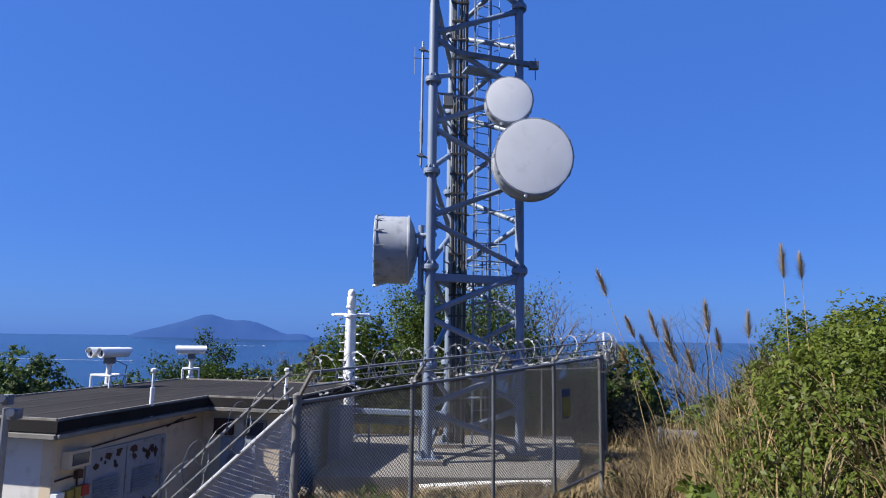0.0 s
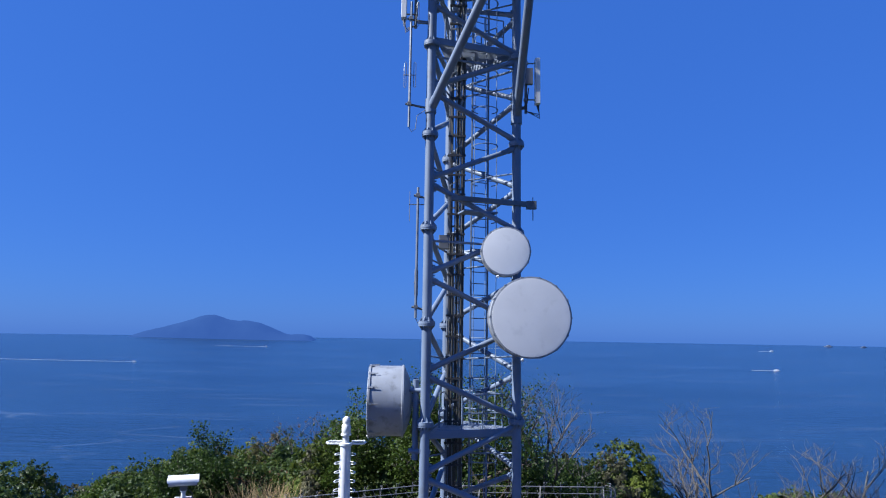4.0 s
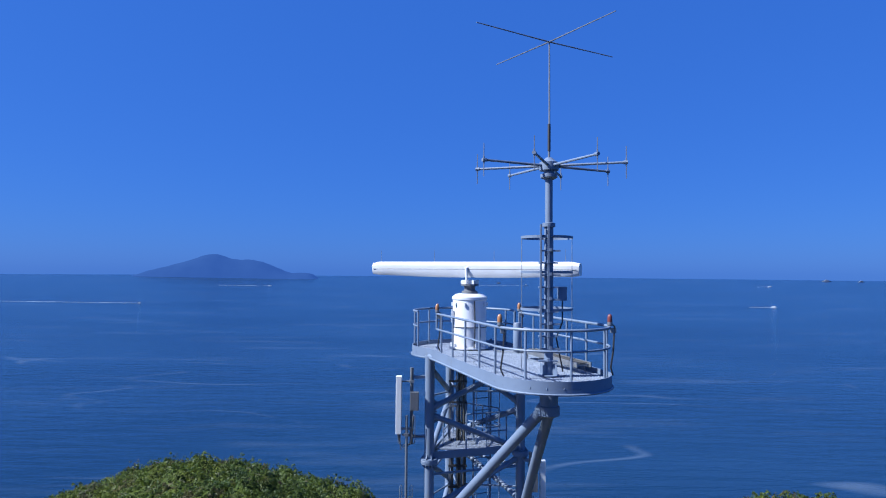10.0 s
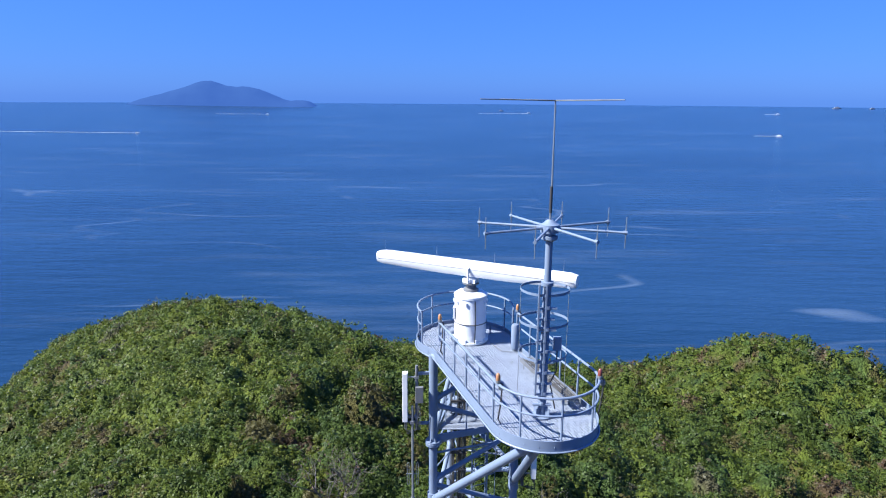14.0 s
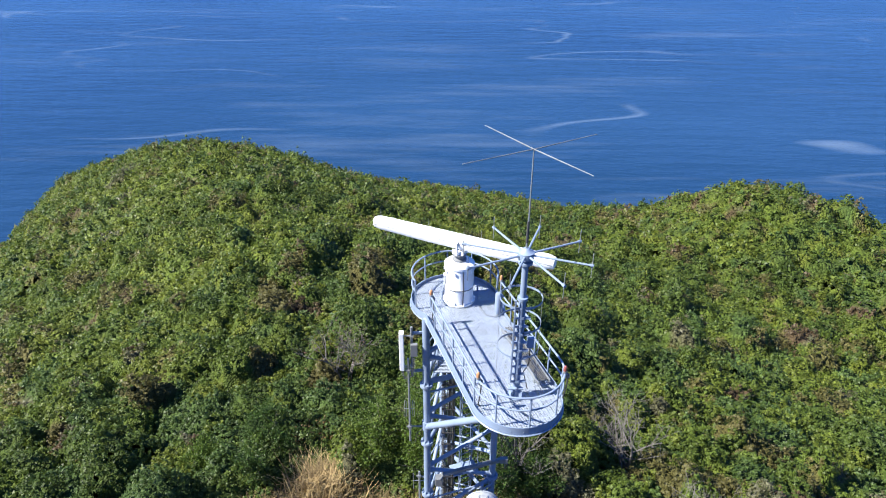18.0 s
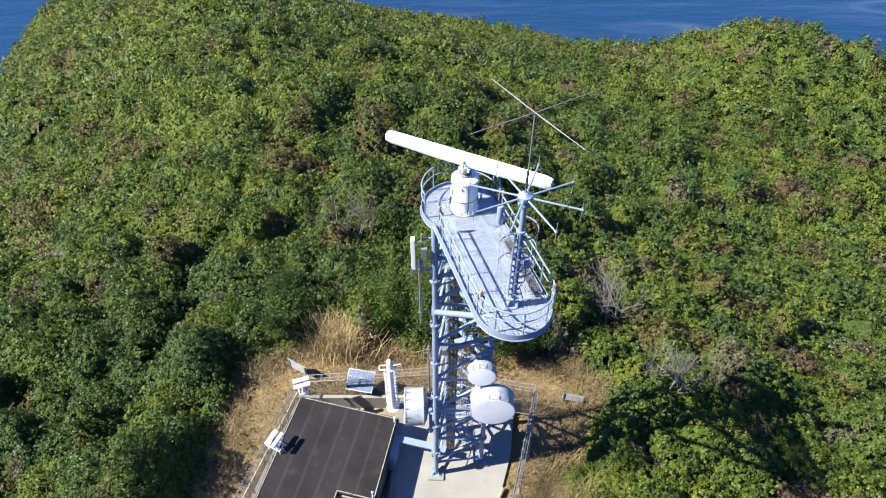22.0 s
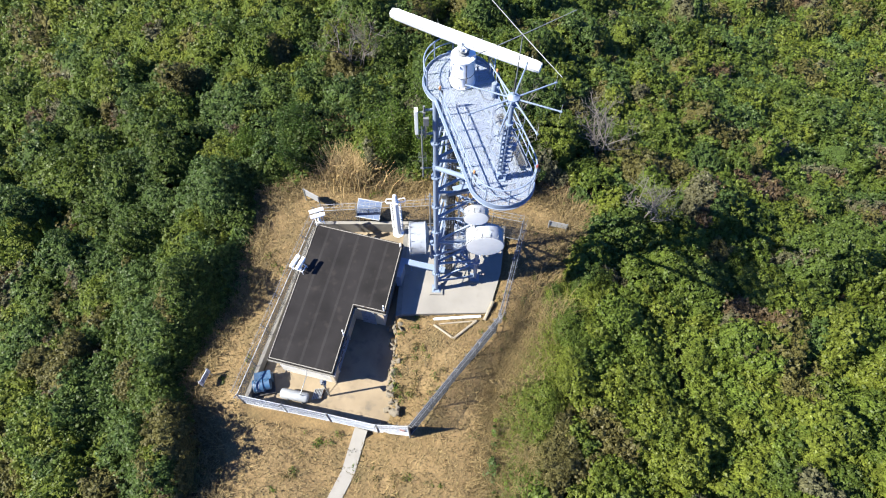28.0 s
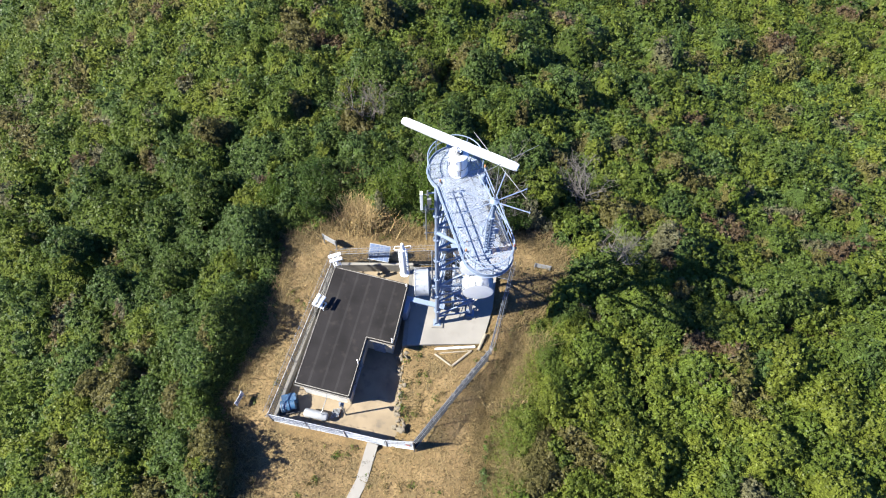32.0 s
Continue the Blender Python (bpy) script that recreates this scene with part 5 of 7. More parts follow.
# ---- security cameras on the roof ----
def cctv(x, y, label, turn):
    o = thing("security_camera", label, "camera", (x, y, ZR + 0.02), "security cameras on the roof")
    m = Matrix.Translation((x, y, ZR + 0.02)) @ Matrix.Rotation(radians(turn), 4, "Z")
    b = Build()
    for sx in (-0.32, 0.32):
        for sy in (-0.22, 0.22):
            b.tube([m @ Vector((sx, sy, 0)), m @ Vector((sx, sy, 0.28))], 0.025, 6)
    for sx in (-0.32, 0.32):
        b.tube([m @ Vector((sx, -0.22, 0.28)), m @ Vector((sx, 0.22, 0.28))], 0.025, 6)
    for sy in (-0.22, 0.22):
        b.tube([m @ Vector((-0.32, sy, 0.28)), m @ Vector((0.32, sy, 0.28))], 0.025, 6)
    part("stand", b, M_WHITE, o)
    b = Build()
    b.lathe([(0.11, 0.0), (0.11, 0.05), (0.075, 0.08), (0.06, 0.5), (0.09, 0.52), (0.09, 0.56)], 14, m)
    part("pillar", b, M_WHITE, o)
    b = Build()
    b.box(m @ Vector((0, 0, 0.64)), (0.20, 0.20, 0.18), m.to_3x3().to_4x4())
    part("pan_head", b, M_SHROUD, o)
    for sx in (-0.18, 0.18):
        hm = m @ Matrix.Translation((sx, 0, 0.80))
        b = Build()
        b.lathe([(0.08, -0.36), (0.10, -0.34), (0.10, 0.28), (0.108, 0.29), (0.108, 0.40), (0.09, 0.40), (0.085, 0.33)], 16, hm @ Euler((radians(90), 0, 0)).to_matrix().to_4x4())
        body = part("camera_body", b, M_WHITE, o)
        b = Build()
        b.lathe([(0.122, -0.40), (0.122, 0.44), (0.115, 0.44), (0.115, -0.40)], 20, hm @ Matrix.Translation((0, 0, 0.012)) @ Euler((radians(90), 0, 0)).to_matrix().to_4x4())
        b.f = [q for q in b.f if sum(b.v[i][2] for i in q) / len(q) > (hm @ Vector((0, 0, 0.03))).z and len(q) == 4]
        part("sun_shield", b, M_WHITE, body)
        b = Build()
        b.lathe([(0.082, 0.345), (0.075, 0.35), (0.01, 0.352)], 16, hm @ Euler((radians(90), 0, 0)).to_matrix().to_4x4())
        part("lens", b, M_GLASS, body)
    b = Build()
    b.tube([m @ Vector(q) for q in ((0.1, 0.1, 0.62), (0.3, 0.25, 0.5), (0.28, 0.2, 0.2), (0.1, 0.3, 0.02))], 0.012, 6)
    part("cable", b, M_DARK, o)


cctv(-8.02, 15.75, "twin white camera housings on a white roof stand", -24)
cctv(-7.28, 18.95, "twin white camera housings on a stand at the roof corner", -70)


# ---- perimeter fence ----
FENCE = [(-10.75, 8.78, -1.15), (-5.9, 7.85, -1.08), (-3.28, 7.32, -1.05), (-1.52, 6.93, -0.03), (3.05, 12.7, 0.32), (4.65, 18.8, -0.15), (-0.57, 20.02, -0.45), (-7.62, 19.95, -1.05)]
HEIGHTS = [1.75, 1.70, 1.70, 2.28, 2.28, 2.28, 2.28, 2.1]
fence = thing("security_fence", "grey galvanised chain-link fence topped with razor wire", "fence", (0, 12, 0))
for i, a in enumerate(FENCE):
    c = FENCE[(i + 1) % len(FENCE)]
    A, C = Vector(a), Vector(c)
    flat = Vector((C.x - A.x, C.y - A.y, 0))
    L = flat.length
    u = flat.normalized()
    outw = Vector((u.y, -u.x, 0))
    gate = i == 1
    ha, hc = HEIGHTS[i], HEIGHTS[(i + 1) % len(FENCE)]
    TA, TC = A + Vector((0, 0, ha)), C + Vector((0, 0, hc))
    HF = (ha + hc) / 2
    count = max(1, round(L / 2.1))
    for k in range(count):
        p, top = A.lerp(C, k / count), TA.lerp(TC, k / count)
        b = Build()
        r = 0.045 if k == 0 else 0.03
        b.tube([p - Vector((0, 0, 0.3)), top + Vector((0, 0, 0.02))], r, 10)
        b.lathe([(r + 0.008, 0.02), (r + 0.008, 0.05), (0.01, 0.075)], 10, Matrix.Translation(top))
        post = part("fence_post", b, M_POST, fence)
        if not gate:
            b = Build()
            tip = top + Vector((0, 0, 0.30)) + outw * 0.22
            b.box((top + tip) / 2, (0.035, 0.035, 0.38), Vector(tip - top).to_track_quat("Z", "Y").to_matrix().to_4x4())
            part("outrigger", b, M_POST, post)
    for p, q, h in ((TA, TC, -0.03), (A, C, 0.12)) + (((A, C, 0.95),) if gate else ()):
        b = Build()
        b.tube([p + Vector((0, 0, h)), q + Vector((0, 0, h))], 0.022, 8)
        part("fence_rail", b, M_MESH if i in (0, 1, 2, 7) else M_RAZOR, fence)
    if not gate:
        for f in (0.45, 0.98):
            b = Build()
            q = outw * 0.22 * f + Vector((0, 0, 0.30 * f))
            b.tube([TA + q, TC + q], 0.012 if f < 0.9 else 0.016, 5)
            part("strand", b, M_RAZOR, fence)
    # woven mesh: two sets of slanting wires
    cell = 0.052 if i < 4 else 0.075
    vs, fs = [], []
    wv = 0.0034 if i == 3 else 0.0065 if i < 3 else 0.0042
    for sgn in (1, -1):
        s = -HF
        while s < L:
            lo, hi = max(0.0, s), min(L, s + HF)
            if hi - lo > 0.02:
                z0, z1 = (lo - s, hi - s) if sgn > 0 else (HF - (lo - s), HF - (hi - s))
                pa = A.lerp(C, lo / L).lerp(TA.lerp(TC, lo / L), 0.02 + 0.96 * z0 / HF)
                pc = A.lerp(C, hi / L).lerp(TA.lerp(TC, hi / L), 0.02 + 0.96 * z1 / HF)
                side = outw * wv
                m = len(vs)
                dv = (pc - pa).normalized().cross(outw).normalized() * wv
                vs += [pa + dv + outw * .003 * sgn, pa - dv * 0.5 + side, pa - dv * 0.5 - side, pc + dv + outw * .003 * sgn, pc - dv * 0.5 + side, pc - dv * 0.5 - side]
                fs += [(m, m + 1, m + 4, m + 3), (m + 1, m + 2, m + 5, m + 4), (m + 2, m, m + 3, m + 5)]
            s += cell
    b = Build()
    b.add(vs, fs)
    tagged(part("chain_link", b, M_MESH if i < 3 else M_WIRE, fence, "", False), kind="stuff")
    # coil of razor wire along the top
    if not gate:
        b = Build()
        turns = L / 0.24
        nn = int(turns * 14)
        mid = outw * 0.12 + Vector((0, 0, 0.24))
        pts = []
        for k in range(nn + 1):
            t = 2 * math.pi * turns * k / nn
            pts.append(TA.lerp(TC, k / nn) + mid + (outw * math.cos(t) + Vector((0, 0, 1)) * math.sin(t)) * 0.21 + u * 0.10 * math.sin(t * 0.5))
        b.tube(pts, 0.0042, 3)
        for k in range(0, nn, 2):
            p = pts[k]
            d = (pts[k + 1] - p).normalized()
            q = d.orthogonal().normalized() * 0.015
            b.add([p - d * 0.02 + q, p + d * 0.02 + q, p + d * 0.02 - q, p - d * 0.02 - q], [(0, 1, 2, 3)])
        part("razor_coil", b, M_RAZOR, fence, "coil of bright razor wire", False)
b = Build()
# end coil hanging at the corner
b.tube([Vector((3.1, 12.6, 2.55)) + Vector((0.16 * math.cos(t * 0.7) * 0.4, 0.26 * math.cos(t), 0.26 * math.sin(t))) for t in np.linspace(0, 46, 420)], 0.008, 3)
part("razor_coil", b, M_RAZOR, fence, "loose bundle of razor wire")
# warning plates on the fence
fa, fc = Vector(FENCE[3]), Vector(FENCE[4])
for f, z in ((0.80, 1.55),):
    p = fa.lerp(fc, f)
    u = (fc - fa).normalized()
    R = Matrix.Rotation(math.atan2(u.y, u.x), 4, "Z")
    sg = thing("warning_sign", "small navy and yellow warning plate wired to the fence", "sign", tuple(p + Vector((0, 0, z))))
    o2 = Vector((u.y, -u.x, 0)) * 0.03
    b = Build()
    b.box(p + o2 + Vector((0, 0, z)), (0.32, 0.012, 0.5), R)
    part("plate", b, M_NAVY, sg)
    b = Build()
    b.box(p + o2 * 1.3 + Vector((0, 0, z - 0.06)), (0.26, 0.008, 0.34), R)
    part("symbol", b, M_YEL, sg)
ga, gc = Vector(FENCE[2]), Vector(FENCE[3])
p = ga.lerp(gc, 0.80)
u = (gc - ga).normalized()
sg = thing("notice_plate", "white notice plate with red bars on the gate", "sign", tuple(p + Vector((0, 0, 1.3))))
R = Matrix.Rotation(math.atan2(u.y, u.x), 4, "Z")
o2 = Vector((u.y, -u.x, 0)) * 0.03
b = Build()
b.box(p + o2 + Vector((0, 0, 1.3)), (0.34, 0.012, 0.42), R)
part("plate", b, M_PAPER, sg)
for k in range(3):
    b = Build()
    b.box(p + o2 * 1.3 + Vector((0, 0, 1.4 - 0.09 * k)), (0.26, 0.008, 0.04), R)
    part("text_bar", b, M_RED, sg)

# low concrete walls that hold the bank behind the building
for (x0, y0), (x1, y1), h in (((-7.95, 19.75), (-2.15, 19.85), -0.02), ((-10.55, 8.75), (-7.98, 19.6), -0.35)):
    d = Vector((x1 - x0, y1 - y0)).normalized()
    q = Vector((-d.y, d.x)) * 0.1
    b = Build()
    b.prism([(x0 - q.x, y0 - q.y), (x1 - q.x, y1 - q.y), (x1 + q.x, y1 + q.y), (x0 + q.x, y0 + q.y)], -1.3, h)
    solid("wall_bank", b, M_CONC, "low pale concrete wall holding the bank", "wall", "", "structure")

# ---- things in the compound ----
# light-beacon mast
bx, by = -2.72, 19.1
wm = thing("beacon_mast", "white tapered beacon column with ringed climbing hoops", "mast", (bx, by, 0))
b = Build()
b.lathe([(0.34, 0.04), (0.34, 0.08), (0.20, 0.10), (0.185, 0.6), (0.15, 3.45), (0.19, 3.46), (0.19, 3.52), (0.1, 3.54), (0.09, 3.72), (0.15, 3.73), (0.15, 3.78)], 22, Matrix.Translation((bx, by, 0)))
part("column", b, M_WHITE, wm)
for k in range(12):
    z = 0.45 + 0.25 * k
    b = Build()
    b.tube(arc((bx, by), 0.30, -30, 210, 12, z), 0.014, 6)
    for t in (-30, 210):
        b.tube([(bx + 0.30 * math.cos(radians(t)), by + 0.30 * math.sin(radians(t)), z), (bx + 0.12 * math.cos(radians(t)), by + 0.12 * math.sin(radians(t)), z)], 0.014, 6)
    part("hoop", b, M_WHITE, wm)
b = Build()
for t in (0.0, math.pi):
    c, s_ = math.cos(t + 0.1), math.sin(t + 0.1)
    b.tube([(bx + 0.1 * c, by + 0.1 * s_, 3.5), (bx + 0.5 * c, by + 0.5 * s_, 3.5), (bx + 0.56 * c, by + 0.56 * s_ + 0.1, 3.52), (bx + 0.5 * c, by + 0.5 * s_ + 0.24, 3.54), (bx + 0.15 * c, by + 0.2, 3.54)], 0.03, 8)
part("lamp_arm", b, M_WHITE, wm)
b = Build()
b.lathe([(0.11, 3.78), (0.13, 3.82), (0.13, 4.02), (0.10, 4.06), (0.11, 4.10), (0.11, 4.2), (0.06, 4.26), (0.02, 4.28)], 18, Matrix.Translation((bx, by, 0)))
part("lantern", b, M_DISH, wm)
# solar panel
sx, sy = -4.55, 20.3
sp = thing("solar_panel", "tilted pale blue solar panel on a steel frame", "solar panel", (sx, sy, -0.5))
tilt = Matrix.Translation((sx, sy, 0.75)) @ Euler((radians(32), 0, radians(-10))).to_matrix().to_4x4()
b = Build()
b.box(tilt.translation, (1.5, 1.15, 0.05), tilt.to_3x3().to_4x4())
part("frame", b, M_GALV, sp)
for i in range(4):
    for j in range(3):
        b = Build()
        b.box(tilt @ Vector((-0.54 + 0.36 * i, -0.36 + 0.36 * j, 0.03)), (0.34, 0.34, 0.012), tilt.to_3x3().to_4x4())
        part("cell", b, M_SOLAR, sp)
for dx, dy, h in ((-0.6, -0.4, 0.45), (0.6, -0.4, 0.45), (-0.6, 0.4, 1.0), (0.6, 0.4, 1.0)):
    b = Build()
    b.tube([(sx + dx, sy + dy, -0.7), (sx + dx, sy + dy, h)], 0.025, 6)
    part("leg", b, M_GALV, sp)
# cable bridge between the hut and the tower
br = thing("cable_bridge", "pale blue covered cable bridge from hut to tower", "cable bridge", (-1.3, 16.4, 1.0))
A, C = Vector((-2.65, 16.75, 1.05)), Vector((0.15, 16.1, 1.05))
R = Matrix.Rotation(math.atan2(C.y - A.y, C.x - A.x), 4, "Z")
b = Build()
b.box((A + C) / 2, ((C - A).length, 0.34, 0.10), R)
part("cover", b, M_STEEL, br)
for k in range(4):
    b = Build()
    q = Vector((0, 0.0, -0.14 - 0.05 * k))
    b.tube([A + q, C + q], 0.02, 8)
    part("pipe", b, M_GALV, br)
for f in (0.3, 0.75):
    p = A.lerp(C, f)
    b = Build()
    b.tube([(p.x, p.y, 0.0), (p.x, p.y, 1.0)], 0.03, 8)
    part("support", b, M_STEEL, br)
b = Build()
b.box((-2.42, 16.0, 0.55), (0.3, 0.9, 1.3), Matrix.Rotation(-0.23, 4, "Z"))
solid("cable_cabinet", b, M_STEEL, "pale blue steel cable cabinet against the hut wall", "cabinet")
# white horizontal tank on cradles
tk = thing("fuel_tank", "small dull pale grey horizontal steel tank on cradles", "tank", (-7.95, 9.1, -1.03))
m = Matrix.Translation((-8.65, 9.22, -0.45)) @ Vector((1.45, -0.27, 0)).to_track_quat("Z", "Y").to_matrix().to_4x4()
b = Build()
b.lathe([(0.08, -0.05), (0.22, -0.02), (0.28, 0.05), (0.28, 1.42), (0.22, 1.50), (0.08, 1.53)], 22, m)
part("shell", b, M_SIGN, tk)
for f in (0.3, 1.15):
    p = m @ Vector((0, 0, f))
    b = Build()
    b.box((p.x, p.y, -0.85), (0.10, 0.5, 0.36), Matrix.Rotation(-0.18, 4, "Z"))
    part("cradle", b, M_CONCD, tk)
b = Build()
p = m @ Vector((0, 0, 1.2))
b.tube([(p.x, p.y, -0.18), (p.x, p.y, 0.2), (p.x + 0.3, p.y + 0.9, 0.6), (p.x + 0.35, p.y + 1.05, 0.9)], 0.02, 8)
part("pipe", b, M_GALV, tk)
# blue generator set
gn = thing("blue_generator", "faded blue round-bodied machine on a dark skid", "machine", (-9.9, 9.65, -1.03))
m = Matrix.Translation((-10.25, 9.5, -0.42)) @ Vector((0.9, 0.25, 0)).to_track_quat("Z", "Y").to_matrix().to_4x4()
b = Build()
b.lathe([(0.2, 0.0), (0.34, 0.03), (0.38, 0.1), (0.38, 0.5), (0.42, 0.52), (0.42, 0.60), (0.36, 0.62), (0.36, 0.95), (0.2, 1.0)], 22, m)
part("body", b, M_BLUE, gn)
b = Build()
b.box((-9.75, 10.05, -0.5), (0.9, 0.5, 0.75), Matrix.Rotation(0.25, 4, "Z"))
part("engine_box", b, M_BLUE, gn)
b = Build()
b.box((-9.85, 9.75, -0.92), (1.3, 1.2, 0.2), Matrix.Rotation(0.25, 4, "Z"))
part("skid", b, M_DARK, gn)
b = Build()
for k in range(3):
    p = m @ Vector((0, 0, 0.15 + 0.14 * k))
    b.tube([p + Vector((0.0, 0.39 * math.cos(t), 0.39 * math.sin(t))) for t in np.linspace(0, 2 * math.pi, 20)], 0.012, 5)
part("band", b, M_SIGN, gn)
# small pallet-like steel rack beside the tank
rk = thing("steel_rack", "low rusty steel rack standing on the yard", "rack", (-6.75, 9.3, -1.03))
for k in range(6):
    b = Build()
    b.box((-6.95 + 0.09 * k, 9.25 + 0.02 * k, -0.78), (0.04, 0.6, 0.03), Matrix.Rotation(-0.2, 4, "Z"))
    part("slat", b, M_GALV, rk)
for dx in (-0.22, 0.25):
    b = Build()
    b.box((-6.72 + dx, 9.3, -0.91), (0.05, 0.55, 0.24), Matrix.Rotation(-0.2, 4, "Z"))
    part("leg", b, M_RUST, rk)
# timbers and poles lying at the pad's edge
for (x0, y0, x1, y1, w, mat, txt) in ((-0.45, 13.55, 2.25, 13.75, 0.16, M_DISH, "white-painted timber beam lying along the pad edge"), (2.45, 13.5, 2.95, 14.6, 0.19, M_WOOD, "weathered round pole lying beside the pad"), (-0.42, 13.2, 0.7, 12.3, 0.13, M_WOOD, "weathered timber lying on dry grass"), (0.7, 12.3, 2.0, 13.45, 0.16, M_WOOD, "weathered timber lying on dry grass"), (-0.1, 13.25, 1.9, 13.45, 0.10, M_WOOD, "weathered timber lying on dry grass")):
    za, zb = max(0.04 if y0 > 13.75 else -9, float(land(x0, y0))) + w / 2, max(0.04 if y1 > 13.95 else -9, float(land(x1, y1))) + w / 2
    b = Build()
    b.tube([(x0, y0, za), ((x0 + x1) / 2, (y0 + y1) / 2, (za + zb) / 2 + 0.02), (x1, y1, zb)], w / 2, 7)
    solid("timber", b, mat, txt, "timber", "timbers by the pad")


# sign boards outside the fence
def board(x, y, turn, w, h, label, mat=None, mid=0.95):
    z = float(land(x, y))
    o = thing("notice_board", label, "sign", (x, y, z), "boards round the compound")
    m = Matrix.Translation((x, y, z)) @ Matrix.Rotation(radians(turn), 4, "Z")
    for sx in (-w / 2 + 0.06, w / 2 - 0.06):
        b = Build()
        b.box(m @ Vector((sx, 0.03, mid - 0.45)), (0.06, 0.05, 1.6), m.to_3x3().to_4x4())
        part("post", b, M_GALV, o)
    b = Build()
    b.box(m @ Vector((0, 0, mid)), (w, 0.02, h), m.to_3x3().to_4x4())
    part("sheet", b, mat or M_SIGN, o)
    for k in range(5):
        b = Build()
        b.box(m @ Vector((-0.05 * (k % 2), -0.014, mid + h * (0.32 - 0.16 * k))), (w * (0.8 - 0.12 * (k % 2)), 0.006, h * 0.07), m.to_3x3().to_4x4())
        part("text_bar", b, M_SHROUD, o)


board(-8.3, 21.6, 150, 1.25, 0.72, "grey sheet-metal notice board on two posts in the grass")
board(7.1, 19.9, 168, 1.2, 0.55, "grey sheet-metal notice board on two posts in the grass", mid=0.5)
board(-13.0, 10.0, 70, 0.9, 0.6, "pale weathered notice board on two posts in the grass", M_DISH)
LPX, LPY = -6.10, 9.25
b = Build()
b.tube([(LPX, LPY, -1.3), (LPX, LPY, 1.85)], 0.05, 8)
lp = solid("lamp_pole", b, M_GALV, "grey steel pole with small lamp heads beside the hut", "lamp pole")
for dz, dx in ((1.97, 0.02), (1.78, 0.16)):
    b = Build()
    b.box((LPX + dx, LPY - 0.05, dz), (0.14, 0.14, 0.14))
    b.tube([(LPX + dx, LPY - 0.1, dz), (LPX + 0.05 + dx, LPY - 0.25, dz + 0.04)], 0.06, 8)
    part("lamp_head", b, M_SHROUD, lp)

# ---- vegetation ----
def leaf_mesh(name, centre, normal, size, tone, aspect=0.78, corners=4):
    """Many small leaves as one mesh; arrays of places, facing, length and colour. Far leaves have three corners."""
    n = len(centre)
    normal = normal / (np.linalg.norm(normal, axis=1, keepdims=True) + 1e-9)
    ref = np.random.normal(size=(n, 3))
    u = np.cross(normal, ref)
    u /= np.linalg.norm(u, axis=1, keepdims=True) + 1e-9
    v = np.cross(normal, u)
    s = size[:, None]
    droop = normal * s * 0.12
    if corners == 4:
        shape = np.stack([centre - u * s * 0.5 - droop, centre - v * s * aspect * 0.5, centre + u * s * 0.5 - droop, centre + v * s * aspect * 0.5], 1)
    else:
        shape = np.stack([centre - u * s * 0.5 - v * s * aspect * 0.5, centre + u * s * 0.1 + v * s * aspect * 0.6, centre + u * s * 0.6 - v * s * aspect * 0.35 - droop], 1)
    me = bpy.data.meshes.new(name)
    k = corners
    me.vertices.add(k * n)
    me.vertices.foreach_set("co", shape.reshape(-1).astype(np.float32))
    me.loops.add(k * n)
    me.loops.foreach_set("vertex_index", np.arange(k * n, dtype=np.int32))
    me.polygons.add(n)
    me.polygons.foreach_set("loop_start", np.arange(0, k * n, k, dtype=np.int32))
    me.polygons.foreach_set("loop_total", np.full(n, k, np.int32))
    me.update(calc_edges=True)
    at = me.attributes.new("tone", "FLOAT_COLOR", "POINT")
    rgba = np.ones((n, k, 4), np.float32)
    rgba[:, :, :3] = tone[:, None, :]
    at.data.foreach_set("color", rgba.reshape(-1))
    me.materials.append(M_LEAF)
    return me


TONES = np.array([(0.066, 0.096, 0.015), (0.081, 0.107, 0.016), (0.098, 0.119, 0.017), (0.049, 0.077, 0.015), (0.088, 0.074, 0.028), (0.080, 0.046, 0.034), (0.086, 0.078, 0.050), (0.046, 0.079, 0.021)])
WEIGHTS = np.array([0.31, 0.28, 0.11, 0.15, 0.075, 0.018, 0.028, 0.07])


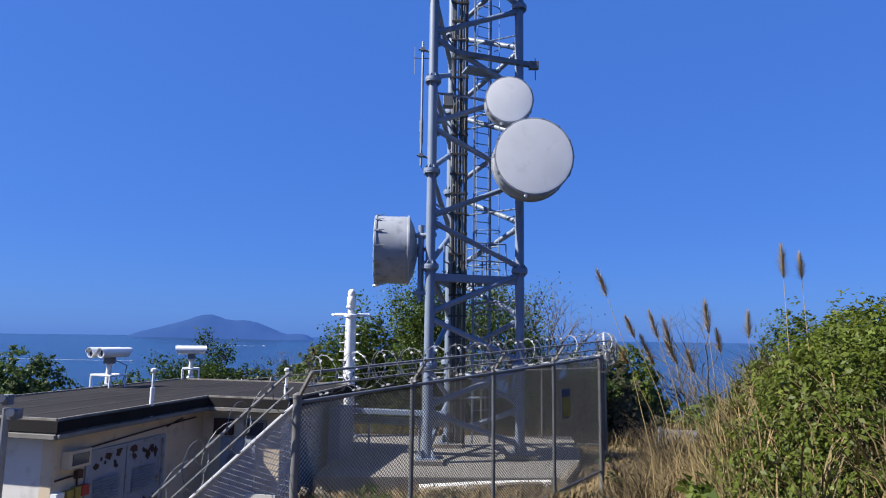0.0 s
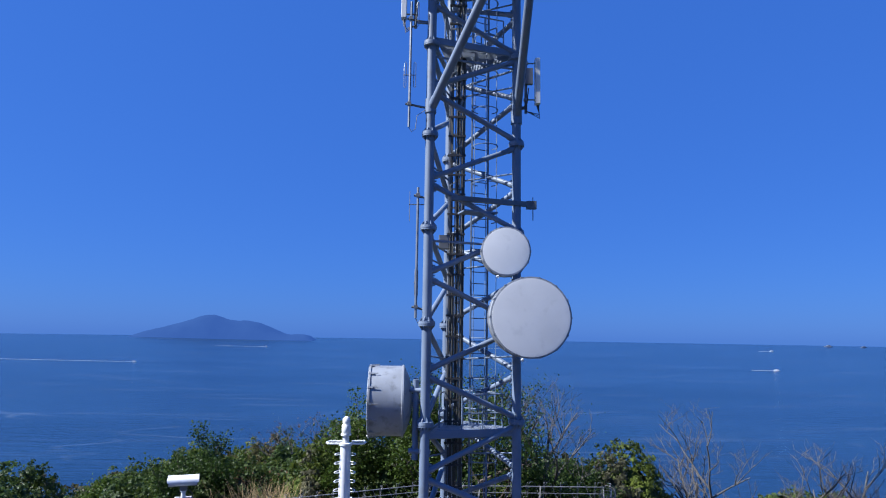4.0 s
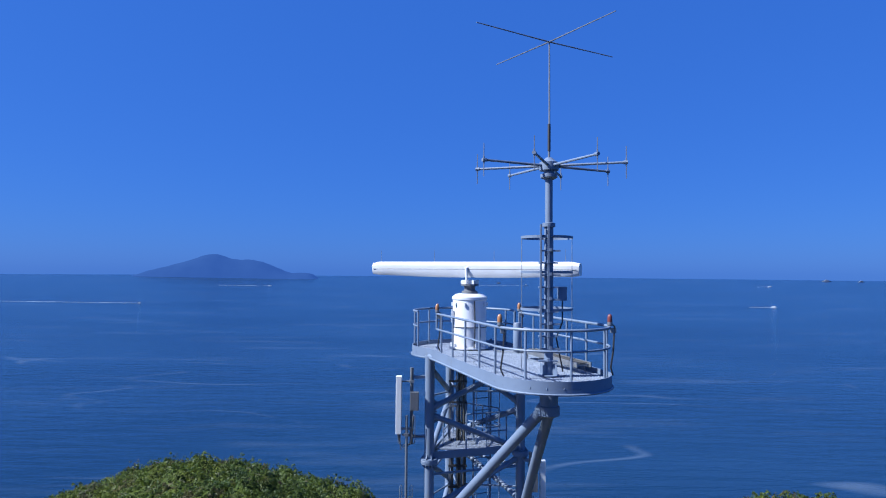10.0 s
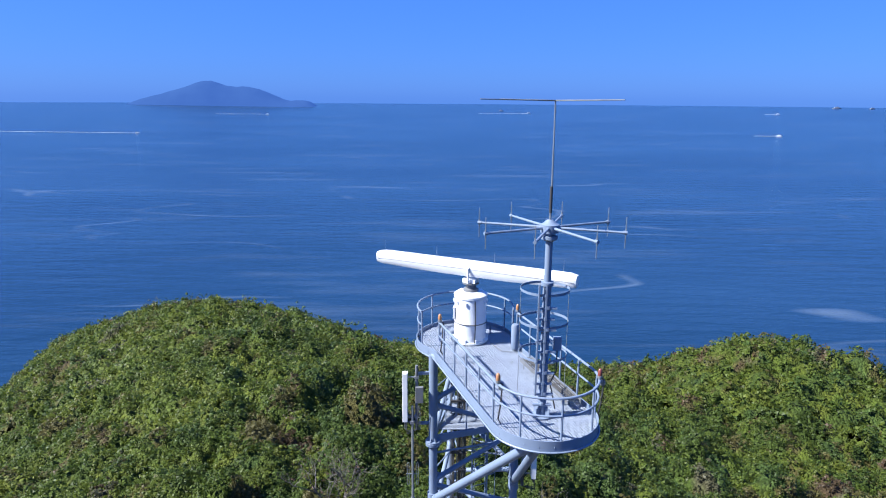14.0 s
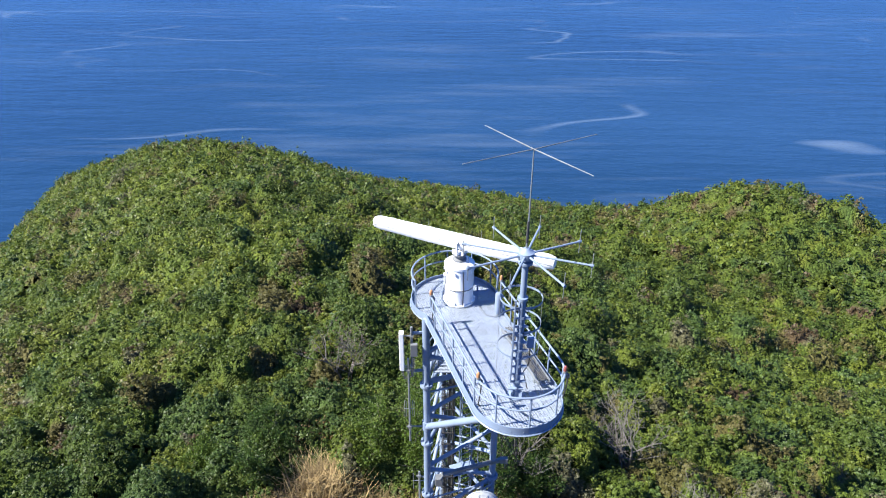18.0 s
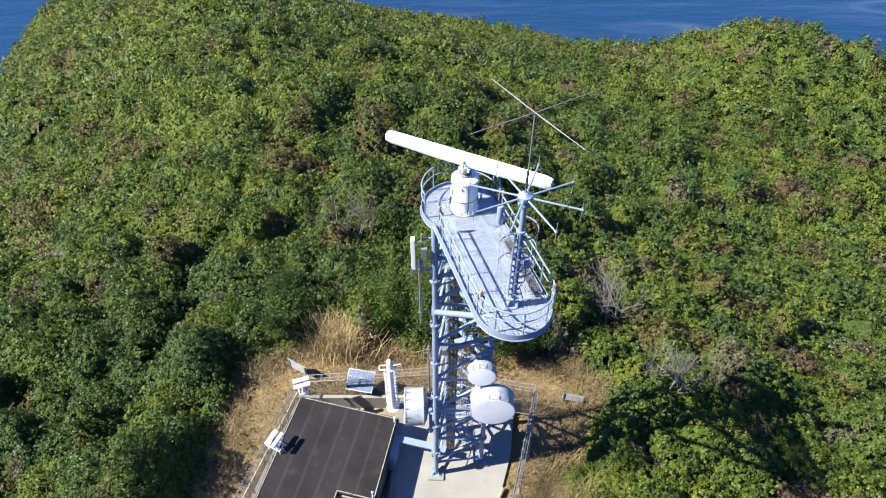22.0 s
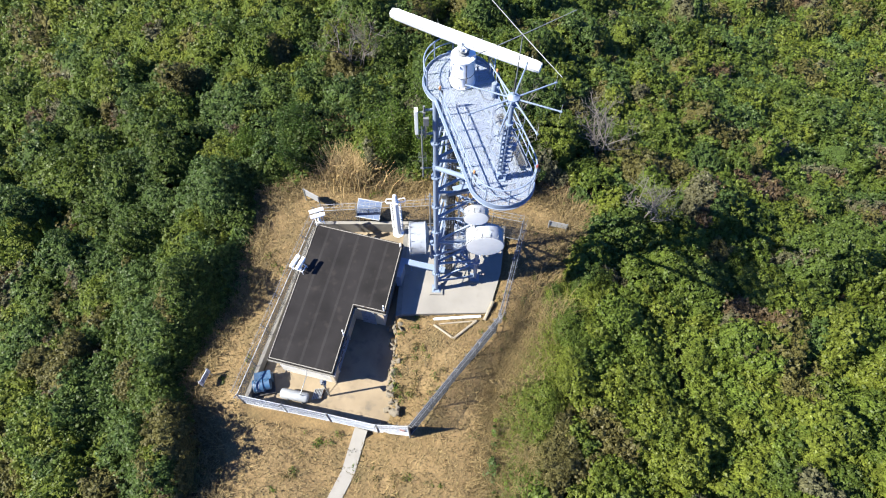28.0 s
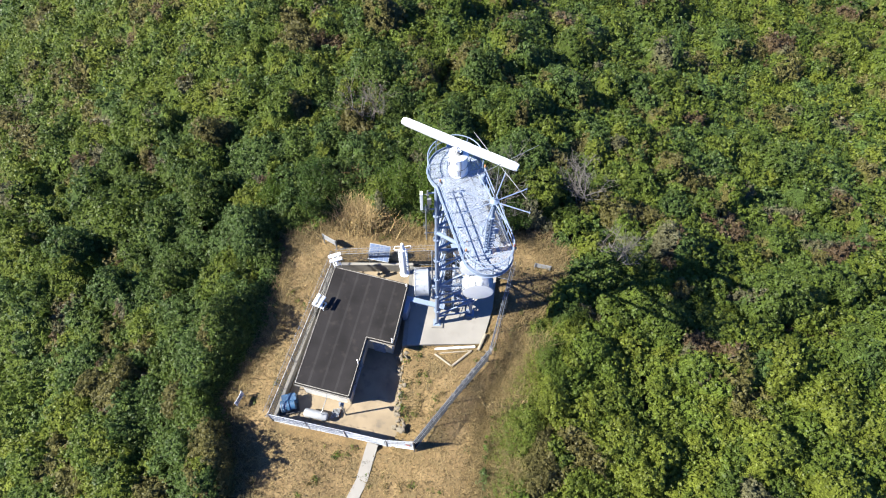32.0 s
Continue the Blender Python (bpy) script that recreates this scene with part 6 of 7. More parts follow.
def foliage(name, label, x, y, r, kind, per_area, leaf, seed, tall=1.0):
    np.random.seed(seed)
    z = land(x, y)
    cs, ns, ss, ts = [], [], [], []
    tall = np.broadcast_to(tall, x.shape)
    for i in range(x.size):
        ri = r[i]
        h = ri * tall[i] * np.random.uniform(0.7, 1.45) + 0.5 * noise.noise((x[i] * 0.16, y[i] * 0.16, 9.0))
        count = int(per_area * ri * ri)
        lumps = np.random.randint(8, 15)
        la, lr = np.random.uniform(0, 2 * np.pi, lumps), np.random.uniform(0.25, 1.0, lumps)
        lc = np.stack([np.cos(la) * lr * ri, np.sin(la) * lr * ri, h * np.random.uniform(0.3, 1.0, lumps) * (1.12 - 0.45 * lr)], 1)
        lc[0] = (0, 0, h * 0.9)
        lrad = ri * np.random.uniform(0.20, 0.50, lumps)
        pick = np.random.choice(lumps, count, p=lrad ** 2 / (lrad ** 2).sum())
        d = np.random.normal(size=(count, 3))
        d[:, 2] = np.abs(d[:, 2]) * 0.9 - 0.3
        d /= np.linalg.norm(d, axis=1, keepdims=True)
        rad = lrad[pick] * np.random.uniform(0.7, 1.15, count)
        p = lc[pick] + d * rad[:, None] + np.array([x[i], y[i], z[i]])
        tone = TONES[kind[i]] * np.random.uniform(0.85, 1.2)
        if kind[i] == 6:
            count = max(6, count // 3)
            p, d, pick = p[:count], d[:count], pick[:count]
        cs.append(p)
        ns.append(d + np.random.normal(size=(count, 3)) * 0.42 + np.array([0, 0, 0.3]))
        ss.append(leaf * np.random.uniform(0.55, 1.4, count))
        shade = np.random.uniform(0.8, 1.25, lumps)[pick]
        ts.append(np.repeat(tone[None, :], count, 0) * shade[:, None])
    me = leaf_mesh(name, np.concatenate(cs), np.concatenate(ns), np.concatenate(ss), np.concatenate(ts))
    return tagged(new(name, me), label, "weeds", "", "stuff")


# ---- closed scrub: domes of three sizes, covered with leaves ----
RND = np.random.RandomState(77).random_sample((6, 256, 256))


def domes(x, y, cell, wide, high, seed):
    """Height of the highest dome at each place, and that dome's own key."""
    ix, iy = np.floor(x / cell).astype(int), np.floor(y / cell).astype(int)
    best, key = np.zeros(x.shape), (ix * 53 + iy * 131 + seed * 17) % 65536
    for dx in (-1, 0, 1):
        for dy in (-1, 0, 1):
            a, b_ = (ix + dx + seed * 37) % 256, (iy + dy + seed * 91) % 256
            d2 = (x - (ix + dx + RND[0, a, b_]) * cell) ** 2 + (y - (iy + dy + RND[1, a, b_]) * cell) ** 2
            r = cell * (wide[0] + (wide[1] - wide[0]) * RND[2, a, b_])
            h = (high[0] + (high[1] - high[0]) * RND[3, a, b_] ** 1.4) * np.sqrt(np.clip(1 - d2 / r ** 2, 0, 1))
            win = h > best
            best = np.where(win, h, best)
            key = np.where(win, (a * 256 + b_) % 65536, key)
    return best, key


def drift(x, y, size, layer):
    """Smooth random field between -1 and 1."""
    u, v = x / size, y / size
    i, j = np.floor(u).astype(int), np.floor(v).astype(int)
    f, g = u - i, v - j
    f, g = f * f * (3 - 2 * f), g * g * (3 - 2 * g)
    q = [[RND[layer, (i + a) % 256, (j + c) % 256] for c in (0, 1)] for a in (0, 1)]
    return 2 * ((q[0][0] * (1 - f) + q[1][0] * f) * (1 - g) + (q[0][1] * (1 - f) + q[1][1] * f) * g) - 1


def edge_distance(poly, x, y):
    """Distance outside the polygon's border."""
    d = np.full(x.shape, 1e9)
    for (xa, ya), (xb, yb) in zip(poly, poly[1:] + poly[:1]):
        L2 = (xb - xa) ** 2 + (yb - ya) ** 2
        f = np.clip(((x - xa) * (xb - xa) + (y - ya) * (yb - ya)) / L2, 0, 1)
        d = np.minimum(d, np.hypot(x - xa - f * (xb - xa), y - ya - f * (yb - ya)))
    return np.where(inside(poly, x, y), -d, d)


def line_distance(line, x, y):
    d = np.full(x.shape, 1e9)
    for (xa, ya), (xb, yb) in zip(line, line[1:]):
        f = np.clip(((x - xa) * (xb - xa) + (y - ya) * (yb - ya)) / ((xb - xa) ** 2 + (yb - ya) ** 2), 0, 1)
        d = np.minimum(d, np.hypot(x - xa - f * (xb - xa), y - ya - f * (yb - ya)))
    return d


# taller belts of bushes: beside the mown ground, behind the roof, behind the tower, at the clearing's corner
BELTS = [([(-12.8, 23.5), (-13.5, 16), (-15.8, 10), (-13.6, 4.5)], 2.4, 2.6), ([(-17.0, 25.0), (-7.2, 26.0)], 1.5, 0.8),
         ([(-4.6, 25.3), (-0.6, 25.5)], 1.2, 3.6), ([(3.4, 25.4), (8.6, 24.0)], 1.3, 1.6)]


def on_belt(x, y):
    hit = np.zeros(x.shape, bool)
    for line, width, high in BELTS:
        hit |= line_distance(line, x, y) < width + 0.5
    return hit & ~inside(CLEAR, x, y)


EDGE_Y, EDGE_X = [-6.0, 1.0, 5, 8, 12, 17], [3.0, 3.0, 2.95, 3.0, 4.5, 6.7]


def bank_depth(x, y):
    return x - np.interp(y, EDGE_Y, EDGE_X)


def on_bank(x, y):
    return (bank_depth(x, y) > 0) & (x < 13) & (y < 16) & (y > -6)


def bank_share(x, y):
    """1 on the bank, falling to 0 over its borders with the other scrub."""
    return np.clip((13 - x) / 4, 0, 1) * np.clip((16.5 - y) / 4, 0, 1) * np.clip((y + 6) / 2, 0, 1) * (bank_depth(x, y) > 0)


def scrub(x, y, close=True):
    """Height of the scrub's top over the soil, with the keys of its bushes and tufts."""
    side = edge_distance(CLEAR, x, y) - 0.35 + 0.75 * drift(x, y, 1.5, 4) if close else 9.0
    deep = bank_depth(x, y)
    share = bank_share(x, y)
    x0, y0 = x, y
    x = x0 + 0.55 * drift(x0, y0, 1.7, 4) + 0.2 * drift(x0, y0, 0.5, 5)
    y = y0 + 0.55 * drift(x0 + 50, y0, 1.7, 5) + 0.2 * drift(x0 + 20, y0, 0.5, 4)
    big = domes(x, y, 7.3, (0.25, 0.5), (-2.6, 2.1), 6)[0]
    a, ka = domes(x, y, 3.6, (0.42, 0.8), (0.3, 2.8), 1)
    b_, kb = domes(x, y, 1.5, (0.42, 0.8), (0.15, 1.1), 2)
    c, kc = domes(x, y, 0.62, (0.45, 0.75), (0.10, 0.5), 3)
    fine = domes(x0, y0, 0.27, (0.5, 0.9), (0.0, 0.2), 4)[0] if close else 0.0
    h = 0.3 + np.maximum(big, 0) + a * (0.9 + 0.5 * drift(x, y, 14, 4)) + b_ + c + fine
    if close:
        for line, width, high in BELTS:
            d = line_distance(line, x0, y0)
            h = h + (high - 1.2) * np.exp(-(d / width) ** 2) * np.clip(0.75 + 1.0 * drift(x0, y0, 2.1, 4), 0, 2)
    h = h * np.clip((side + 0.15) / 1.1, 0, 1) ** 0.7
    rise = np.interp(deep, [0, 0.6, 1.3, 2.2, 3.5, 5.0, 9], [0.15, 0.7, 1.5, 2.1, 2.3, 2.1, 1.7]) * (1 + 0.25 * drift(x0, y0, 1.6, 5))
    h = h * (1 - share) + share * (rise + (0.75 * b_ + 0.3 * a + 1.1 * c) * np.clip(deep, 0.2, 1) + fine)
    return h, ka, kb, kc


def scrub_tone(x, y, ka, kb, kc):
    """Colours drift in wide patches; each bush has its own kind, each tuft its own shade."""
    pick = np.where((kb * 7919 % 997) / 997.0 < 0.72, ka, kb)
    u = (pick * 2654435761 % 100003) / 100003.0
    light = drift(x, y, 24, 5) + 0.5 * drift(x + 300, y, 8, 5)
    rust = drift(x + 90, y + 40, 11, 4)
    cool = np.clip(drift(x + 500, y, 18, 4), 0, 1) + 1.6 * np.exp(-((x + 19) / 10) ** 2 - ((y - 18) / 15) ** 2)
    w = np.repeat(WEIGHTS[:, None], x.size, 1)
    w[2] *= 1 + 6 * np.clip(light, 0, 1)
    w[3] *= 1 + 4 * np.clip(-light, 0, 1) + 2 * cool
    w[5] *= 1 + 16 * np.clip(rust - 0.25, 0, 1)
    w[4] *= 1 + 10 * np.clip(rust - 0.1, 0, 1)
    w[7] *= 1 + 9 * cool
    w = np.cumsum(w / w.sum(0), 0)
    kind = (u[None, :] > w).sum(0).clip(0, len(TONES) - 1)
    leafy = np.where(u < 0.40, 2, np.where(u < 0.72, 1, np.where(u < 0.95, 0, 4)))
    # yellow-green kinds on and round the bank, their tone raised by 1.12
    by_bank = np.exp(-((x - 10) / 9) ** 2 - ((y - 8) / 8) ** 2) > 0.25 + 0.5 * ((kb * 7457 % 1013) / 1013.0)
    bright = by_bank | (bank_share(x, y) > 0.5)
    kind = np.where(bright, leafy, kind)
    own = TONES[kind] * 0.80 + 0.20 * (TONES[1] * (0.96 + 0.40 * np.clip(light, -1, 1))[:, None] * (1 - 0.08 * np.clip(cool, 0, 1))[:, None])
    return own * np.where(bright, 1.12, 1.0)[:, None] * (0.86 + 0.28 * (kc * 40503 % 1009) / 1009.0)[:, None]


def inner_leaves(o, box, keep, step, close, mat):
    """The mass of deeper leaves under a canopy's outer ones."""
    x0, x1, y0, y1 = box
    gx, gy = np.meshgrid(np.arange(x0, x1, step), np.arange(y0, y1, step))
    fx, fy = gx.ravel(), gy.ravel()
    ok = keep(fx, fy)
    full = ok.reshape(gx.shape)
    full = full[:-1, :-1] & full[1:, :-1] & full[:-1, 1:] & full[1:, 1:]
    k = np.arange(gx.size).reshape(gx.shape)
    quads = np.stack([k[:-1, :-1][full], k[:-1, 1:][full], k[1:, 1:][full], k[1:, :-1][full]], 1)
    used, back = np.unique(quads, return_inverse=True)
    fx, fy = fx[used], fy[used]
    h, ka, kb, kc = scrub(fx, fy, close)
    fz = land(fx, fy) + h * 0.80 - 0.18 + np.random.uniform(-0.3, 0.3, fx.size) * step
    under = bpy.data.meshes.new("inner_foliage")
    under.from_pydata(np.stack([fx, fy, fz], 1).tolist(), [], back.reshape(-1, 4).tolist())
    under.shade_smooth()
    rgba = np.ones((fx.size, 4), np.float32)
    # tone cut to 0.85: shade under the outer leaves, put into the colour
    rgba[:, :3] = scrub_tone(fx, fy, ka, kb, kc) * 0.85
    under.attributes.new("tone", "FLOAT_COLOR", "POINT").data.foreach_set("color", rgba.reshape(-1))
    part("inner_foliage", under, mat, o)


def canopy(name, label, box, keep, tufts, each, leaf, wide, step, seed, close=True, corners=3, aspect=0.72, mat=None, stray=0.12):
    """Scrub covered with tufts of leaves: tufts to the square metre, leaves to the tuft, a leaf's length, a tuft's radius."""
    np.random.seed(seed)
    x0, x1, y0, y1 = box
    n = int((x1 - x0) * (y1 - y0) * tufts * 1.5)
    x, y = np.random.uniform(x0, x1, n), np.random.uniform(y0, y1, n)
    ok = keep(x, y)
    x, y = x[ok], y[ok]
    h, ka, kb, kc = scrub(x, y, close)
    e = 0.12
    hx, hy = (scrub(x + e, y, close)[0] - h) / e, (scrub(x, y + e, close)[0] - h) / e
    steep = np.sqrt(1 + hx ** 2 + hy ** 2)
    ok = np.random.random(x.size) < np.clip(steep / 2.6, 0.5, 1.0)
    x, y, h, hx, hy, ka, kb, kc = [q[ok] for q in (x, y, h, hx, hy, ka, kb, kc)]
    m = x.size
    nrm = np.stack([-hx, -hy, np.full(m, 1.0)], 1)
    nrm /= np.linalg.norm(nrm, axis=1, keepdims=True)
    out = nrm + np.array([0, 0, 0.5]) + np.random.normal(size=(m, 3)) * 0.3
    out /= np.linalg.norm(out, axis=1, keepdims=True)
    # some tufts sit deep, some stand out on a twig
    sit = np.where(np.random.random(m) < stray, np.random.uniform(0.4, 1.6, m), np.random.uniform(-1.0, 0.35, m)) * wide
    drop = np.random.exponential(1.0, m) * 0.12 * np.clip(np.hypot(hx, hy), 0, 3)
    at = np.stack([x, y, land(x, y) + h - drop], 1) + out * sit[:, None]
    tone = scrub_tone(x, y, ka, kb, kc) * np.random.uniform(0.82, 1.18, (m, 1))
    r = wide * np.random.uniform(0.6, 1.25, m)
    d = np.random.normal(size=(m, each, 3)) + out[:, None, :] * 0.9
    d /= np.linalg.norm(d, axis=2, keepdims=True)
    spot = at[:, None, :] + d * (r[:, None] * np.random.uniform(0.3, 1.0, (m, each)))[:, :, None]
    face = d * 0.55 + out[:, None, :] * 0.75 + np.random.normal(size=(m, each, 3)) * 0.38
    size = leaf * np.random.uniform(0.6, 1.35, m * each)
    me = leaf_mesh(name, spot.reshape(-1, 3), face.reshape(-1, 3), size, np.repeat(tone, each, 0), aspect, corners)
    o = tagged(new(name, me), label, "shrubs", "", "stuff")
    inner_leaves(o, box, keep, step, close, mat or M_UNDER)
    return o


def from_tower(x, y):
    return np.hypot(x, y - 15)


def scrub_keep(x, y):
    return ~inside(CLEAR, x, y) & ~on_bank(x, y) & ~on_belt(x, y) & (np.abs(x + 1) < 20 + 0.95 * (y + 12)) & (y > -11.8)


def near_keep(x, y):
    return scrub_keep(x, y) & (from_tower(x, y) < 27)


def ring_keep(x, y):
    return scrub_keep(x, y) & (from_tower(x, y) < 42) & (from_tower(x, y) >= 26.8)


def far_keep(x, y):
    return (from_tower(x, y) > 41.8) & (np.abs(x + 4) < 44 + 0.82 * (y + 5)) & (land(x, y) > -72)


def mid_keep(x, y):
    return far_keep(x, y) & (from_tower(x, y) < 80)


def rest_keep(x, y):
    return far_keep(x, y) & (from_tower(x, y) >= 79.5)


def back_keep(x, y):
    return ~inside(CLEAR, x, y) & ~on_bank(x, y) & ~on_belt(x, y) & ~scrub_keep(x, y) & ~far_keep(x, y) & (from_tower(x, y) < 70) | (scrub_keep(x, y) & (from_tower(x, y) >= 41.8) & ~far_keep(x, y) & (from_tower(x, y) < 70))


def outer_keep(x, y):
    return (from_tower(x, y) > 68) & ~far_keep(x, y) & (land(x, y) > -93)


canopy("near_shrubs", "dense green and rust-tinted hillside shrubs around the compound", (-30, 30, -12, 44), near_keep, 23, 14, 0.135, 0.19, 0.24, 31)
canopy("hillside_shrubs", "dense green and rust-tinted hillside shrubs round the hilltop", (-44, 44, -12, 58), ring_keep, 11, 13, 0.175, 0.25, 0.34, 39)
canopy("slope_shrubs", "dense green scrub on the slope below the compound", (-82, 82, -10, 98), mid_keep, 6.0, 11, 0.225, 0.36, 0.6, 32, False, mat=M_UNDERFAR)
canopy("far_shrubs", "dense green scrub covering the far hillside", (-175, 112, 20, 235), rest_keep, 1.75, 10, 0.40, 0.62, 1.1, 36, False, mat=M_UNDERFAR)
canopy("back_shrubs", "dense green scrub on the hillside behind the clearing", (-70, 70, -55, 60), back_keep, 0.7, 9, 0.7, 0.8, 1.2, 38, mat=M_UNDERFAR)
canopy("outer_shrubs", "dense green scrub on the outer slopes of the hill", (-230, 230, -200, 260), outer_keep, 0.06, 8, 2.0, 2.2, 3.0, 43, False, mat=M_UNDERFAR)
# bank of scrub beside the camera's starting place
canopy("bank_shrubs", "tangled leafy yellow-green shrubs on the bank", (2.9, 13, -6, 16), lambda x, y: on_bank(x, y) & (bank_depth(x, y) < 3.2) & (y > 4.5), 110, 12, 0.082, 0.17, 0.16, 33, True, 4, 0.5, stray=0.25)
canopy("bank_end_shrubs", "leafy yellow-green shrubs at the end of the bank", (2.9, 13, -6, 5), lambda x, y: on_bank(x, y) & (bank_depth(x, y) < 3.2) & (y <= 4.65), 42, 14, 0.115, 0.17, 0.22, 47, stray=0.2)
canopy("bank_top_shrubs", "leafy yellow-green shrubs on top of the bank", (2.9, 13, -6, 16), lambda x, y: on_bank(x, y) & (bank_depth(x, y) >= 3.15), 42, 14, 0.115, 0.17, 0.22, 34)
canopy("thicket", "tall leafy green thicket round the mown ground", (-20, 12, 2, 29), on_belt, 36, 14, 0.115, 0.18, 0.22, 37, stray=0.2)


def blades(name, label, x, y, z, length, lean, width, mat, seed, bend=0.5):
    """Grass blades, each a bent three-sided strip."""
    np.random.seed(seed)
    n = len(x)
    a = np.random.uniform(0, 2 * np.pi, n)
    d = np.stack([np.cos(a), np.sin(a), np.zeros(n)], 1)
    s = np.stack([-np.sin(a), np.cos(a), np.zeros(n)], 1) * width
    p0 = np.stack([x, y, z - 0.02], 1)
    L = length[:, None]
    ln = (lean * np.random.uniform(0.3, 1.0, n))[:, None]
    up = np.array([0, 0, 1.0])
    p1 = p0 + up * L * 0.55 + d * L * ln * 0.4
    p2 = p1 + up * L * (0.45 * (1 - bend * ln)) + d * L * ln * 0.7
    v = np.stack([p0 - s, p0 + s, p1 + s * 0.8, p1 - s * 0.8, p2], 1).reshape(-1, 3)
    k = np.arange(n)[:, None] * 5
    f = np.concatenate([np.concatenate([k, k + 1, k + 2, k + 3], 1).reshape(-1), np.concatenate([k + 3, k + 2, k + 4], 1).reshape(-1)])
    me = bpy.data.meshes.new(name)
    me.vertices.add(5 * n)
    me.vertices.foreach_set("co", v.reshape(-1).astype(np.float32))
    me.loops.add(7 * n)
    me.loops.foreach_set("vertex_index", f.astype(np.int32))
    me.polygons.add(2 * n)
    me.polygons.foreach_set("loop_start", np.concatenate([np.arange(0, 4 * n, 4), 4 * n + np.arange(0, 3 * n, 3)]).astype(np.int32))
    me.polygons.foreach_set("loop_total", np.concatenate([np.full(n, 4), np.full(n, 3)]).astype(np.int32))
    me.update(calc_edges=True)
    me.materials.append(mat)
    return tagged(new(name, me), label, "grass", "", "stuff")


# low weeds scattered over the mown ground
np.random.seed(17)
qx, qy = np.random.uniform(-14.5, 8.5, 1500), np.random.uniform(-2, 24, 1500)
thick = np.array([noise.noise((a * 0.35, b * 0.35, 2.0)) for a, b in zip(qx, qy)])
ok = inside(CLEAR, qx, qy) & ~inside(YARD, qx, qy) & ~inside(PAD, qx, qy) & (thick > 0.12) & (np.hypot(qx + 5.2, qy - 4) > 1.2)
qx, qy = qx[ok], qy[ok]
foliage("low_weeds", "low green and brown weeds in the mown grass", qx, qy, np.random.uniform(0.12, 0.34, qx.size), np.random.choice([0, 1, 4, 4, 6, 3], qx.size), 900, 0.07, 35, 0.5)

# mown dry grass
np.random.seed(8)
N = 92000
gx_, gy_ = np.random.uniform(-15, 9, N), np.random.uniform(-10, 25, N)
ok = inside(CLEAR, gx_, gy_) & ~inside(YARD, gx_, gy_) & ~inside(PAD, gx_, gy_) & ~inside([(-4.0, 7), (-4.4, 5.1), (-6.2, 1), (-7.0, 1), (-5.2, 5), (-4.8, 7)], gx_, gy_)
gx_, gy_ = gx_[ok], gy_[ok]
blades("dry_grass", "short dry straw-coloured mown grass", gx_, gy_, ground(gx_, gy_), np.random.uniform(0.07, 0.26, gx_.size), 1.3, 0.017, M_STRAW, 41)
# green blades mixed with straw on the bank and along the clearing's edge
np.random.seed(9)
ex, ey = [], []
for (x0, y0), (x1, y1) in zip(CLEAR, CLEAR[1:] + CLEAR[:1]):
    m_ = int(math.hypot(x1 - x0, y1 - y0) * 260)
    f_ = np.random.random(m_)
    ex.append(x0 + (x1 - x0) * f_ + np.random.normal(0, 0.55, m_))
    ey.append(y0 + (y1 - y0) * f_ + np.random.normal(0, 0.55, m_))
ex, ey = np.concatenate(ex), np.concatenate(ey)
blades("rough_grass", "long tangled straw and green grass along the scrub edge", ex, ey, ground(ex, ey), np.random.uniform(0.3, 1.0, ex.size), 1.1, 0.012, M_STRAW, 42)
for seed_, mat_, amount, name_, label_ in ((10, M_GRASS, 5000, "bank_grass", "long green grass blades tangled over the bank"), (14, M_STRAW, 21000, "bank_straw", "long dry straw tangled over the bank")):
    np.random.seed(seed_)
    hx, hy = np.random.uniform(2.6, 8.5, amount), np.random.uniform(0.8, 14, amount)
    inw = hx - np.interp(hy, EDGE_Y, EDGE_X)
    ok = (inw > -0.45) & (inw < 1.6)
    hx, hy, inw = hx[ok], hy[ok], inw[ok]
    lift_ = np.random.random(hx.size) * np.interp(inw, [-0.7, 0.1, 0.6, 1.5], [0.0, 0.4, 1.5, 2.5])
    blades(name_, label_, hx, hy, land(hx, hy) + lift_, np.random.uniform(0.4, 1.15, hx.size), 1.3, 0.009, mat_, seed_ + 33)
np.random.seed(13)
rx_, ry_ = np.random.uniform(3.2, 5.6, 2400), np.random.uniform(9.0, 15.5, 2400)
ok = rx_ > np.interp(ry_, [9, 13.2, 15.5], [3.3, 4.2, 5.0])
rx_, ry_ = rx_[ok], ry_[ok]
blades("tall_grass", "tall pale dry grass stems beside the fence corner", rx_, ry_, land(rx_, ry_), np.random.uniform(0.6, 1.7, rx_.size), 1.1, 0.008, M_STRAW, 45)
np.random.seed(15)
ty_ = np.random.uniform(7.6, 14.2, 6500)
tx_ = np.interp(ty_, EDGE_Y, EDGE_X) + np.random.normal(-0.25, 0.28, 6500)
tall_ = np.random.uniform(0.3, 1.0, 6500) * np.interp(ty_, [7.6, 9, 11, 14], [0.6, 1.3, 1.2, 0.8])
blades("reed_tuft", "dense dry reed and straw leaves along the bank's foot", tx_, ty_, land(tx_, ty_), tall_, 0.8, 0.010, M_STRAW, 46)
# tall straw clump behind the compound
np.random.seed(12)
cx_, cy_ = np.random.normal(-6.0, 0.8, 1500), np.random.normal(24.0, 0.7, 1500)
blades("straw_clump", "tall pale dry reed clump behind the fence", cx_, cy_, land(cx_, cy_), np.random.uniform(1.0, 2.6, 1500), 0.7, 0.016, M_PLUME, 44)


